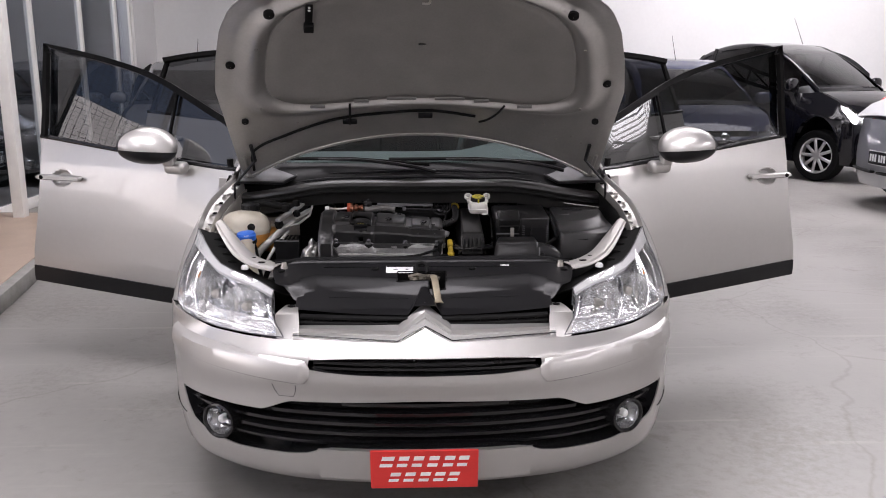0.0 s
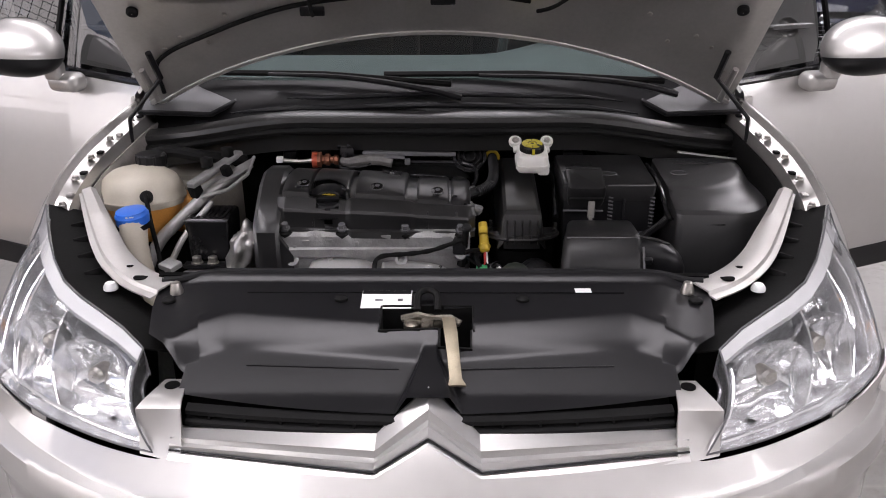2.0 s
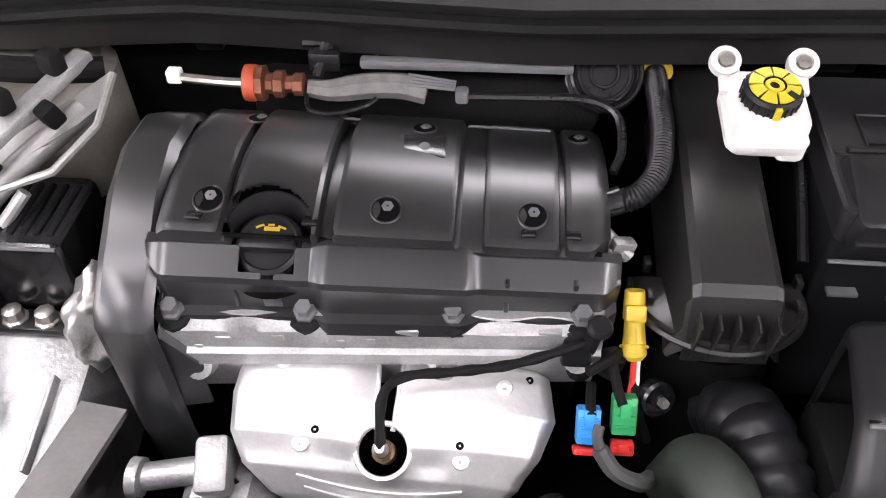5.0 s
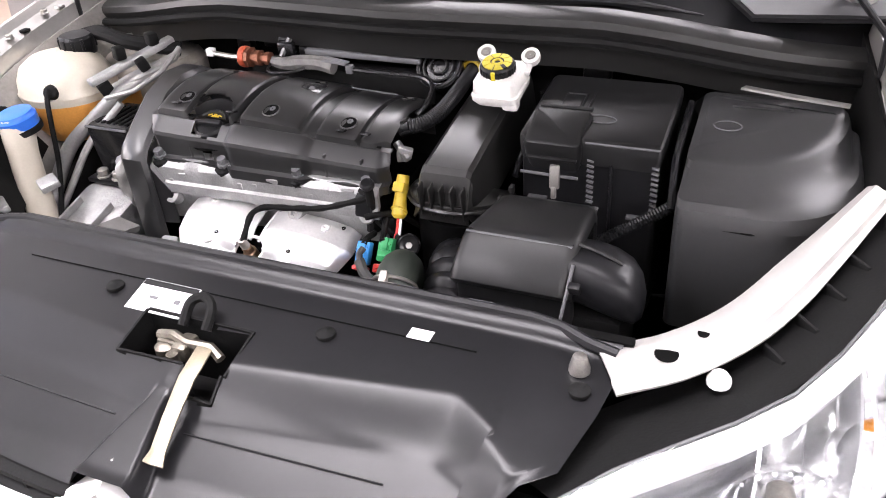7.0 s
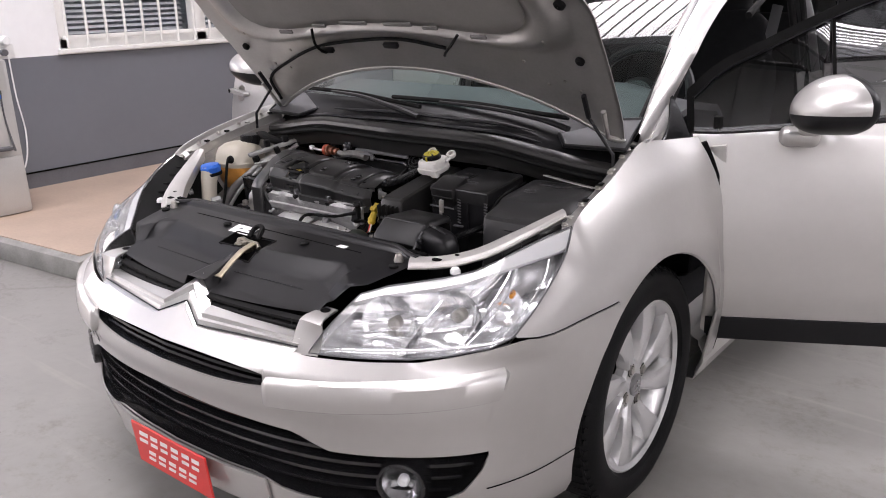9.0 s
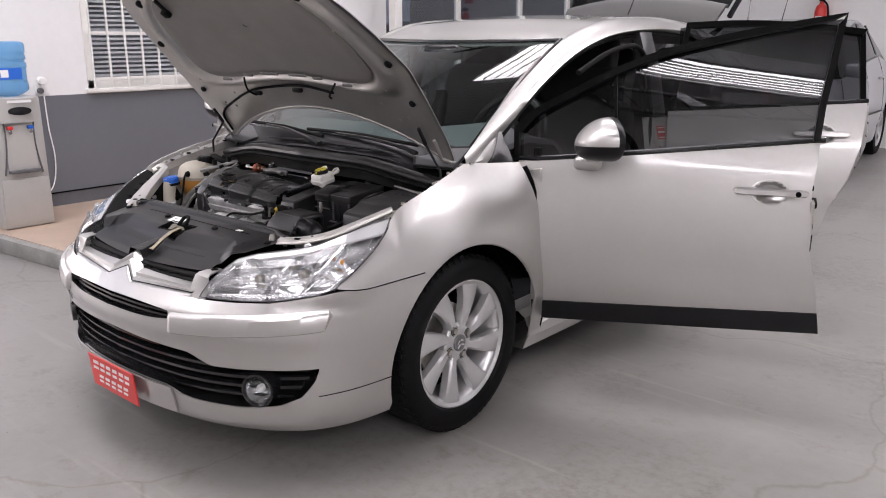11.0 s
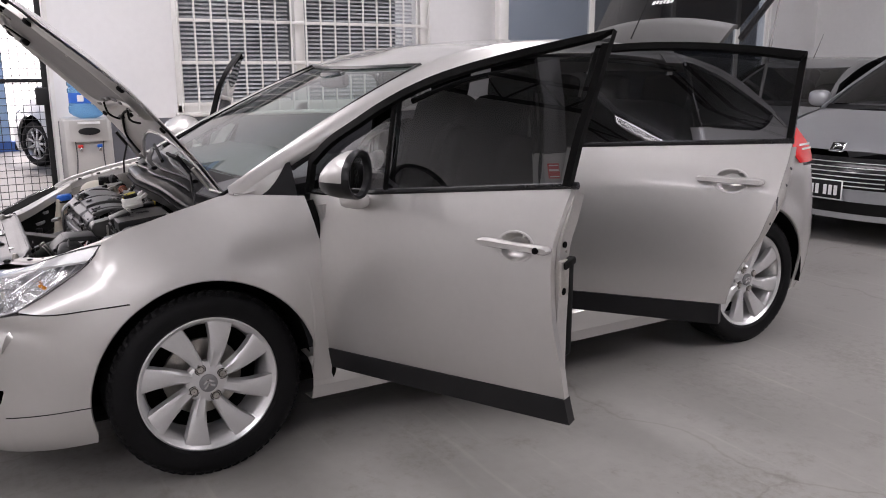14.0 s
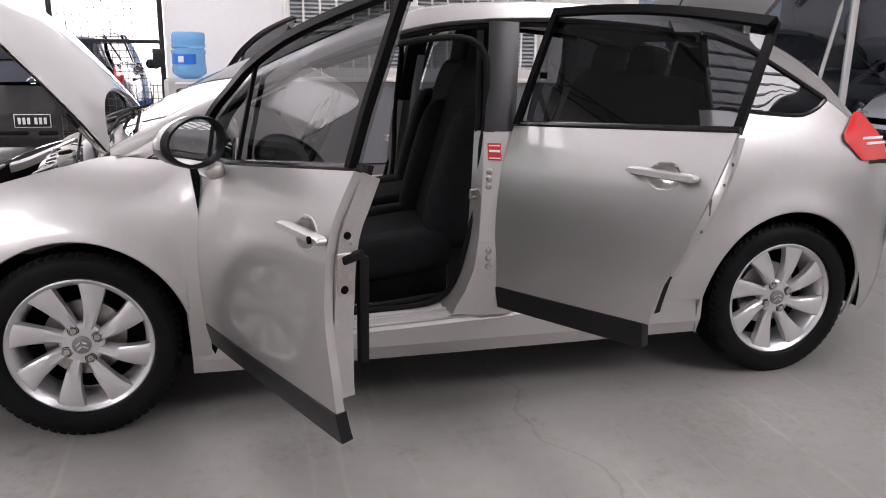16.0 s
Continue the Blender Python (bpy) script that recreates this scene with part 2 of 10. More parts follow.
def lathe(profile, n=24, m=None, bm=None, caps=True):
    """A body of revolution about z from (radius, height) pairs, then moved by m."""
    bm = bm or bmesh.new()
    m = m or Matrix()
    rings = [[bm.verts.new(m @ Vector((r * math.cos(2 * math.pi * j / n), r * math.sin(2 * math.pi * j / n), h))) for j in range(n)] for r, h in profile]
    for a, b in zip(rings, rings[1:]):
        for j in range(n):
            bm.faces.new((a[j], a[(j + 1) % n], b[(j + 1) % n], b[j]))
    if caps:
        bm.faces.new(rings[0][::-1])
        bm.faces.new(rings[-1])
    return bm


def rbox(sx, sy, sz, bev=0.004, m=None, bm=None, seg=2, taper=1.0):
    """A box with rounded edges, centred on its base; taper narrows its top."""
    b = bmesh.new()
    bmesh.ops.create_cube(b, size=1)
    for v in b.verts:
        k = taper if v.co.z > 0 else 1
        v.co = Vector((v.co.x * sx * k, v.co.y * sy * k, (v.co.z + 0.5) * sz))
    if bev:
        bmesh.ops.bevel(b, geom=b.edges[:], offset=bev, segments=seg, affect="EDGES", profile=0.5)
    if m is not None:
        b.transform(m)
    return join(bm, b) if bm else b


def prism(pts, h, bev=0.0, m=None, bm=None, seg=2):
    """A flat polygon raised by h, with rounded upper and lower edges."""
    b = bmesh.new()
    lo = [b.verts.new((x, y, 0)) for x, y in pts]
    hi = [b.verts.new((x, y, h)) for x, y in pts]
    b.faces.new(lo[::-1])
    b.faces.new(hi)
    k = len(pts)
    for i in range(k):
        b.faces.new((lo[i], lo[(i + 1) % k], hi[(i + 1) % k], hi[i]))
    bmesh.ops.recalc_face_normals(b, faces=b.faces[:])
    if bev:
        bmesh.ops.bevel(b, geom=[e for e in b.edges], offset=bev, segments=seg, affect="EDGES", profile=0.5)
    if m is not None:
        b.transform(m)
    return join(bm, b) if bm else b


def join(bm, other):
    me = bpy.data.meshes.new("tmp")
    other.to_mesh(me)
    other.free()
    bm.from_mesh(me)
    bpy.data.meshes.remove(me)
    return bm


def mirrored(bm):
    b = bm.copy()
    b.transform(Matrix.Diagonal((-1, 1, 1, 1)))
    bmesh.ops.reverse_faces(b, faces=b.faces[:])
    return b


def part(name, bm, material, parent=None, label="", angle=35, fix=True):
    """Links a bmesh as ONE mesh object, under a thing or a part."""
    if fix:
        bmesh.ops.recalc_face_normals(bm, faces=bm.faces[:])
    me = bpy.data.meshes.new(name)
    bm.to_mesh(me)
    bm.free()
    for q in material if isinstance(material, (list, tuple)) else [material]:
        me.materials.append(q)
    me.polygons.foreach_set("use_smooth", [True] * len(me.polygons))
    me.set_sharp_from_angle(angle=radians(angle))
    ob = new(name, me)
    if parent:
        ob.parent = parent
    return tagged(ob, label)


def pair(name, bm, material, parents, label="", angle=35):
    """The same part on the left and, mirrored, on the right of a car."""
    b = mirrored(bm)
    a = part(name, bm, material, parents[0], label, angle)
    return a, part(name, b, material, parents[1], label, angle)


def thing(name, label, category, group="", kind="", m=None):
    ob = new(name)
    if m is not None:
        ob.matrix_world = m
    return tagged(ob, label, category, group, kind)


def columns(ys, lo, up, X, nz):
    """A side panel: at each y a column of points from lo(y) to up(y), at the half-width X(y, z)."""
    return np.array([[(X(y, z), y, z) for z in np.linspace(lo(y), up(y), nz)] for y in ys])


def hinge(x, y, degrees):
    """Turns a left-hand door about its upright hinge."""
    return Matrix.Translation((x, y, 0)) @ Matrix.Rotation(radians(-degrees), 4, "Z") @ Matrix.Translation((-x, -y, 0))


# ---- the hall ----
WALLX, BACKY, EASTX, SOUTHY, TOP = -3.70, 9.2, 10.5, -7.5, 5.2


def wall_mat(name, upper, lower, split):
    """Painted plaster, the lower band in a darker paint."""
    m = mat(name, upper, 0.6, var=0.04, scale=1.5, bump=0.15, bscale=60)
    if lower:
        nt = m.node_tree
        b = nt.nodes["Principled BSDF"]
        src = b.inputs["Base Color"].links[0].from_socket
        tc, sep, gt, mx, sc = (nt.nodes.new("ShaderNode" + k) for k in ("TexCoord", "SeparateXYZ", "Math", "MixRGB", "MixRGB"))
        gt.operation, gt.inputs[1].default_value = "GREATER_THAN", split
        sc.blend_type, sc.inputs[0].default_value = "MULTIPLY", 1.0
        sc.inputs[2].default_value = (lower[0] / upper[0], lower[1] / upper[1], lower[2] / upper[2], 1)
        nt.links.new(tc.outputs["Object"], sep.inputs[0])
        nt.links.new(sep.outputs["Z"], gt.inputs[0])
        nt.links.new(src, sc.inputs[1])
        nt.links.new(gt.outputs[0], mx.inputs[0])
        nt.links.new(sc.outputs[0], mx.inputs[1])
        nt.links.new(src, mx.inputs[2])
        nt.links.new(mx.outputs[0], b.inputs["Base Color"])
    return m


def concrete_mat():
    """Worn grey floor paint: broad mottling, fine grain, dark scuffs, slight sheen."""
    m = mat("grey_painted_concrete", (0.232, 0.223, 0.211), 0.42, var=0.17, scale=1.3, bump=0.14, bscale=35, rvar=0.10)
    nt = m.node_tree
    b = nt.nodes["Principled BSDF"]
    src = b.inputs["Base Color"].links[0].from_socket
    tc, n1, r1, mx, mp, vo, r2, mx2 = (nt.nodes.new("ShaderNode" + k) for k in ("TexCoord", "TexNoise", "ValToRGB", "MixRGB", "Mapping", "TexVoronoi", "ValToRGB", "MixRGB"))
    n1.inputs["Scale"].default_value, n1.inputs["Detail"].default_value, n1.inputs["Roughness"].default_value = 3.2, 12, 0.78
    r1.color_ramp.elements[0].position, r1.color_ramp.elements[1].position = 0.56, 0.70
    r1.color_ramp.elements[0].color, r1.color_ramp.elements[1].color = (1, 1, 1, 1), (0.66, 0.64, 0.62, 1)
    mx.blend_type = mx2.blend_type = "MULTIPLY"
    mx.inputs[0].default_value = mx2.inputs[0].default_value = 1.0
    vo.inputs["Scale"].default_value = 5.0
    r2.color_ramp.elements[0].position, r2.color_ramp.elements[1].position = 0.012, 0.03
    r2.color_ramp.elements[0].color, r2.color_ramp.elements[1].color = (0.55, 0.53, 0.5, 1), (1, 1, 1, 1)
    lk = nt.links.new
    lk(tc.outputs["Object"], n1.inputs["Vector"])
    lk(n1.outputs[0], r1.inputs[0])
    lk(src, mx.inputs[1])
    lk(r1.outputs[0], mx.inputs[2])
    lk(tc.outputs["Object"], mp.inputs["Vector"])
    mp.inputs["Scale"].default_value = (1.0, 1.6, 1.0)
    lk(mp.outputs[0], vo.inputs["Vector"])
    lk(vo.outputs["Distance"], r2.inputs[0])
    lk(mx.outputs[0], mx2.inputs[1])
    lk(r2.outputs[0], mx2.inputs[2])
    # long drag marks
    m3, n3, r3, mx3 = (nt.nodes.new("ShaderNode" + k) for k in ("Mapping", "TexNoise", "ValToRGB", "MixRGB"))
    m3.inputs["Rotation"].default_value, m3.inputs["Scale"].default_value = (0, 0, 0.5), (0.5, 9.0, 1.0)
    n3.inputs["Scale"].default_value, n3.inputs["Detail"].default_value = 2.2, 8
    r3.color_ramp.elements[0].position, r3.color_ramp.elements[1].position = 0.60, 0.72
    r3.color_ramp.elements[0].color, r3.color_ramp.elements[1].color = (1, 1, 1, 1), (1.18, 1.17, 1.15, 1)
    mx3.blend_type, mx3.inputs[0].default_value = "MULTIPLY", 1.0
    lk(tc.outputs["Object"], m3.inputs["Vector"])
    lk(m3.outputs[0], n3.inputs["Vector"])
    lk(n3.outputs[0], r3.inputs[0])
    lk(mx2.outputs[0], mx3.inputs[1])
    lk(r3.outputs[0], mx3.inputs[2])
    # fine grit, gathered in patches
    n4, n5, g4, r4, mx4 = (nt.nodes.new("ShaderNode" + k) for k in ("TexNoise", "TexNoise", "Math", "ValToRGB", "MixRGB"))
    n4.inputs["Scale"].default_value, n4.inputs["Detail"].default_value, n4.inputs["Roughness"].default_value = 26.0, 10, 0.75
    n5.inputs["Scale"].default_value, n5.inputs["Detail"].default_value = 1.1, 5
    g4.operation, g4.inputs[1].default_value = "MULTIPLY", 1.0
    r4.color_ramp.elements[0].position, r4.color_ramp.elements[1].position = 0.27, 0.42
    r4.color_ramp.elements[0].color, r4.color_ramp.elements[1].color = (1, 1, 1, 1), (0.74, 0.725, 0.70, 1)
    mx4.blend_type, mx4.inputs[0].default_value = "MULTIPLY", 1.0
    lk(tc.outputs["Object"], n4.inputs["Vector"])
    lk(tc.outputs["Object"], n5.inputs["Vector"])
    lk(n4.outputs[0], g4.inputs[0])
    lk(n5.outputs[0], g4.inputs[1])
    lk(g4.outputs[0], r4.inputs[0])
    lk(mx3.outputs[0], mx4.inputs[1])
    lk(r4.outputs[0], mx4.inputs[2])
    # hairline cracks
    v5, d5, a5, r5, mx5 = (nt.nodes.new("ShaderNode" + k) for k in ("TexVoronoi", "TexNoise", "VectorMath", "ValToRGB", "MixRGB"))
    v5.feature = "DISTANCE_TO_EDGE"
    v5.inputs["Scale"].default_value = 0.42
    d5.inputs["Scale"].default_value, d5.inputs["Detail"].default_value = 2.5, 6
    a5.operation = "MULTIPLY_ADD"
    a5.inputs[1].default_value = (0.35, 0.35, 0.0)
    r5.color_ramp.elements[0].position, r5.color_ramp.elements[1].position = 0.0012, 0.0030
    r5.color_ramp.elements[0].color, r5.color_ramp.elements[1].color = (0.80, 0.79, 0.77, 1), (1, 1, 1, 1)
    mx5.blend_type, mx5.inputs[0].default_value = "MULTIPLY", 1.0
    lk(tc.outputs["Object"], d5.inputs["Vector"])
    lk(d5.outputs["Color"], a5.inputs[0])
    lk(tc.outputs["Object"], a5.inputs[2])
    lk(a5.outputs[0], v5.inputs["Vector"])
    lk(v5.outputs["Distance"], r5.inputs[0])
    lk(mx4.outputs[0], mx5.inputs[1])
    lk(r5.outputs[0], mx5.inputs[2])
    lk(mx5.outputs[0], b.inputs["Base Color"])
    return m


CONCRETE = concrete_mat()
WALL_W = wall_mat("white_and_grey_plaster", (0.77, 0.767, 0.762), (0.135, 0.14, 0.155), 0.925)
WALL = wall_mat("white_plaster", (0.77, 0.767, 0.76), None, 0)
ROOFING = mat("grey_roof_sheet", (0.42, 0.42, 0.43), 0.5, 0.3, var=0.1, scale=2)
PLATFORM = mat("tan_floor_tile", (0.42, 0.32, 0.25), 0.4, var=0.12, scale=4, bump=0.08, bscale=60)
KERB = mat("rough_concrete_kerb", (0.24, 0.235, 0.22), 0.85, var=0.25, scale=9, bump=0.5, bscale=60)
GRATE_WHITE = mat("white_painted_steel", (0.76, 0.75, 0.72), 0.45, var=0.06, scale=12)
BLIND = mat("grey_blind_slat", (0.50, 0.51, 0.53), 0.5, var=0.06, scale=12)
GATE_BLACK = mat("black_painted_steel", (0.012, 0.012, 0.013), 0.45, var=0.2, scale=20)


def slab(name, x0, y0, z0, x1, y1, z1, material, label="", cat="wall"):
    bm = bmesh.new()
    bmesh.ops.create_cube(bm, size=1)
    for v in bm.verts:
        v.co = Vector((x0 + (v.co.x + 0.5) * (x1 - x0), y0 + (v.co.y + 0.5) * (y1 - y0), z0 + (v.co.z + 0.5) * (z1 - z0)))
    return tagged(part(name, bm, material), label, cat, kind="structure")


def sheet_floor():
    bm = bmesh.new()
    for a, b, c, d in ((-40, -40, 60, 60),):
        vs = [bm.verts.new(q) for q in ((a, b, 0), (c, b, 0), (c, d, 0), (a, d, 0))]
        bm.faces.new(vs)
    return part("floor", bm, CONCRETE)


tagged(sheet_floor(), "worn grey painted concrete floor of the car hall", "floor", kind="structure")
# west wall with the barred window; beyond its south end the gate opening, beyond its north end the glazed office
slab("wall_west", WALLX - 0.2, 0.02, 0, WALLX, 0.95, TOP, WALL_W, "white plaster wall with a dark grey painted lower band")
slab("wall_west_under_window", WALLX - 0.2, 0.95, 0, WALLX, 3.36, 0.96, WALL_W, "dark grey painted wall band below the barred window")
slab("wall_west_over_window", WALLX - 0.2, 0.95, 2.25, WALLX, 3.36, TOP, WALL_W, "white plaster wall above the barred window")
slab("wall_west_pier", WALLX - 0.2, 3.36, 0, WALLX, 4.19, TOP, WALL_W, "white plaster wall pier beside the office glazing")
slab("wall_west_over_glazing", WALLX - 0.2, 4.19, 2.9, WALLX, 8.3, TOP, WALL, "white plaster wall above the office glazing")
slab("wall_west_north_end", WALLX - 0.2, 8.3, 0, WALLX, BACKY, TOP, WALL, "white plaster wall end beside the office glazing")
slab("wall_west_over_gate", WALLX - 0.2, -4.2, 3.1, WALLX, 0.02, TOP, WALL, "white plaster wall above the gate opening")
slab("wall_west_south", WALLX - 0.2, SOUTHY, 0, WALLX, -4.2, TOP, WALL_W, "white plaster wall with a dark grey lower band")
slab("wall_north", WALLX - 0.2, BACKY, 0, EASTX, BACKY + 0.2, TOP, WALL, "plain white plaster wall at the back of the hall")
slab("wall_north_pilaster", -2.85, BACKY - 0.12, 0, -2.45, BACKY, TOP, WALL, "narrow plaster pilaster on the back wall")
slab("wall_east", EASTX, SOUTHY, 0, EASTX + 0.2, BACKY + 0.2, TOP, WALL, "plain white plaster wall along the hall")
slab("wall_south", WALLX - 0.2, SOUTHY - 0.2, 0, EASTX + 0.2, SOUTHY, TOP, WALL, "plain plaster wall behind the aisle")
slab("wall_office_back", -7.4, 4.0, 0, -7.2, 8.6, TOP, mat("blue_grey_office_wall", (0.36, 0.40, 0.46), 0.7, var=0.05, scale=2), "blue-grey back wall inside the office")
slab("wall_office_side", -7.2, 4.0, 0, WALLX - 0.2, 4.15, TOP, WALL, "white side wall inside the office")
# near-black colour stands in for the unlit depth of the office
slab("wall_office_end", -7.2, 8.3, 0, WALLX - 0.2, 8.45, TOP, mat("unlit_office_wall", (0.05, 0.055, 0.065), 0.5, var=0.15, scale=3), "office end wall coloured as dark unlit depth")


def roof():
    """Sheet roof at TOP with openings under the skylights, cut as a grid of panels."""
    xs = sorted({WALLX - 3.9, EASTX + 0.3} | {q for x, y, a, b, w in SKYLIGHTS for q in (x - a / 2, x + a / 2)})
    ys = sorted({SOUTHY - 0.3, BACKY + 0.3} | {q for x, y, a, b, w in SKYLIGHTS for q in (y - b / 2, y + b / 2)})
    bm = bmesh.new()
    for x0, x1 in zip(xs, xs[1:]):
        for y0, y1 in zip(ys, ys[1:]):
            cx, cy = (x0 + x1) / 2, (y0 + y1) / 2
            if any(abs(cx - x) < a / 2 and abs(cy - y) < b / 2 for x, y, a, b, w in SKYLIGHTS):
                continue
            if cx < WALLX - 0.2 and cy < 3.9 and x1 <= WALLX:
                continue
            rbox(x1 - x0, y1 - y0, 0.05, 0, pose(cx, cy, TOP - 0.02), bm)
    return tagged(part("ceiling", bm, ROOFING), "grey sheet metal roof with translucent skylight openings", "ceiling", kind="structure")


roof()
SKY_SHEET = mat("translucent_white_sheet", (0.80, 0.82, 0.84), 0.6, var=0.05, scale=3)
for sx_, sy_, wx_, wy_, watt_ in SKYLIGHTS:
    slab("skylight_panel", sx_ - wx_ / 2 - 0.1, sy_ - wy_ / 2 - 0.1, TOP + 0.035, sx_ + wx_ / 2 + 0.1, sy_ + wy_ / 2 + 0.1, TOP + 0.06, SKY_SHEET, "white translucent roof sheet lit by the sky", "skylight")
for sx_, sy_, wx_, wy_, watt_ in SKYLIGHTS[:6]:
    bm = bmesh.new()
    n_ = int((wy_ if wy_ < 1 else wx_) / (0.075 if wy_ < 1 else 0.19))
    for i in range(n_ + 1):
        if wy_ < 1:
            rbox(wx_, 0.014, 0.02, 0, pose(sx_, sy_ - wy_ / 2 + wy_ * i / n_, 4.83), bm)
        else:
            rbox(0.02, wy_, 0.03, 0, pose(sx_ - wx_ / 2 + wx_ * i / n_, sy_, 4.83), bm)
    tagged(part("skylight_rib", bm, ROOFING), "thin ribs of a corrugated translucent skylight", "skylight", kind="structure")
for ty_ in (-5.4, -1.6, 3.9):
    bm = tube([(-3.6, ty_, 4.55), (10.4, ty_, 4.55)], 0.03)
    tube([(-3.6, ty_, 4.2), (10.4, ty_, 4.2)], 0.03, bm=bm)
    for i in range(36):
        tube([(-3.6 + i * 0.39, ty_, 4.2 + 0.35 * (i % 2)), (-3.6 + (i + 1) * 0.39, ty_, 4.55 - 0.35 * (i % 2))], 0.014, 6, bm=bm)
    tagged(part("roof_truss", bm, GATE_BLACK), "dark steel lattice truss under the roof", "truss", group="roof trusses", kind="structure")


# ---- the silver hatchback ----
car = thing("hatchback_car", "champagne silver five-door hatchback with bonnet, doors and tailgate open", "car")
OUT = smooth_curve([(0, -0.865), (0.2, -0.852), (0.4, -0.812), (0.55, -0.745), (0.688, -0.635), (0.762, -0.51), (0.798, -0.36), (0.817, -0.2), (0.832, 0), (0.845, 0.3),
                    (0.855, 0.8), (0.86, 1.4), (0.86, 2.0), (0.852, 2.5), (0.825, 2.85), (0.75, 3.10), (0.55, 3.27), (0.3, 3.34), (0, 3.36)], 600)
OUT_S = np.concatenate([[0], np.cumsum(np.linalg.norm(np.diff(OUT, axis=0), axis=1))])
AXLE, ARCH, WHEEL_Z = 2.608, 0.362, 0.314
REAR_Y, REAR_R = 2.580, 0.374


def s_at_y(y):
    return lerp(y, OUT[:, 1], OUT_S)


def s_at_x(x):
    return lerp(x, OUT[:200, 0], OUT_S[:200])


def skin(s, z, depth=0.0, prof=None):
    """A point of the bumper skin, s metres round the car from the middle of its nose."""
    x, y = lerp(abs(s), OUT_S, OUT[:, 0]), lerp(abs(s), OUT_S, OUT[:, 1])
    e = 0.01
    tx = lerp(abs(s) + e, OUT_S, OUT[:, 0]) - lerp(abs(s) - e, OUT_S, OUT[:, 0])
    ty = lerp(abs(s) + e, OUT_S, OUT[:, 1]) - lerp(abs(s) - e, OUT_S, OUT[:, 1])
    k = math.hypot(tx, ty)
    nx, ny = ty / k, -tx / k
    if abs(s) < 0.012:
        nx, ny = 0.0, -1.0
    front = 1 - min(max((abs(s) - 0.55) / lerp(z, [0.55, 0.60], [0.5, 0.30]), 0), 1)
    a = lerp(z, [0.16, 0.19, 0.24, 0.30, 0.44, 0.48, 0.55, 0.60, 0.66, 0.72], [0.075, 0.040, 0.024, 0.016, 0.012, 0.0, 0.008, 0.062, 0.14, 0.22])
    b = lerp(z, [0.16, 0.20, 0.30, 0.45, 0.55, 0.62, 0.70], [0.05, 0.022, 0.004, 0.0, 0.003, 0.008, 0.03])
    d = depth + a * front + b * (1 - front)
    return Vector((math.copysign(x - nx * d, s) if s else x - nx * d, y - ny * d, z))


S_ARCH = s_at_y(-0.352)
S_SLOT, S_GR = s_at_x(0.315), 0.805


def slot_lo(s):
    return 0.507 + 0.012 * (abs(s) / S_SLOT) ** 4 if abs(s) < S_SLOT else 0.528


def slot_hi(s):
    return 0.554 - 0.010 * (abs(s) / S_SLOT) ** 4 if abs(s) < S_SLOT else 0.528


def gr_hi(s):
    return lerp(abs(s), [0, 0.38, 0.46, 0.55, S_GR, S_GR + 0.001], [0.434, 0.422, 0.390, 0.388, 0.390, 0.36])


def gr_lo(s):
    return lerp(abs(s), [0, 0.27, 0.33, 0.38, 0.56, 0.68, 0.75, S_GR - 0.015, S_GR, S_GR + 0.001], [0.292, 0.290, 0.270, 0.264, 0.260, 0.272, 0.300, 0.345, 0.384, 0.36])


def bumper_top(s):
    return lerp(abs(s), [0, 0.073, 0.36, 0.40, 0.55, 0.66, 0.76, 0.87, 0.94, S_ARCH], [0.617, 0.586, 0.590, 0.584, 0.584, 0.589, 0.604, 0.620, 0.618, 0.622])


def flare(y, z, yc):
    d = math.hypot(y - yc, z - WHEEL_Z)
    return 0.018 * math.exp(-(((d - ARCH) / 0.07) ** 2)) * min(max((z - 0.30) / 0.25, 0), 1)


def seam_z(y):
    """Joint between fender and bumper."""
    return lerp(y, [-0.521, -0.48, -0.435, -0.40, -0.20], [0.627, 0.619, 0.616, 0.617, 0.632])


def flared(p):
    p.x += math.copysign(flare(p.y, p.z, 0), p.x)
    return p


def front_bumper():
    edges = sorted(set(list(np.linspace(-S_ARCH, S_ARCH, 97)) + [-0.073, 0.073] + [k * e for k in (-1, 1) for e in (S_SLOT - 0.001, S_SLOT + 0.001, S_GR - 0.001, S_GR + 0.001)]))
    def wrap(s, z):
        """Stretches the ends of the skin to the wheel arch's curve."""
        d = max(ARCH**2 - (z - WHEEL_Z) ** 2, 0)
        end = s_at_y(-math.sqrt(d)) if z > 0.2 else S_ARCH
        k = max((abs(s) - 0.98) / (S_ARCH - 0.98), 0)
        return math.copysign(abs(s) + (end - S_ARCH) * k, s)
    def top(s):
        y = lerp(abs(wrap(s, 0.62)), OUT_S, OUT[:, 1])
        return seam_z(y) - 0.004 if y > -0.521 else min(bumper_top(s), 0.6245)
    bm = sheet([[flared(skin(wrap(s, z), z)) for z in np.linspace(0.168 + 0.02 * (abs(s) / S_ARCH) ** 6, gr_lo(s), 7)] for s in edges], 0.004)
    sheet([[flared(skin(wrap(s, z), z)) for z in np.linspace(gr_hi(s), slot_lo(s), 8)] for s in edges], 0.004, bm)
    sheet([[flared(skin(wrap(s, z), z)) for z in np.linspace(slot_hi(s), top(s), 8)] for s in edges], 0.004, bm)
    return bm


bumper = part("front_bumper", front_bumper(), PAINT, car, "champagne silver front bumper")
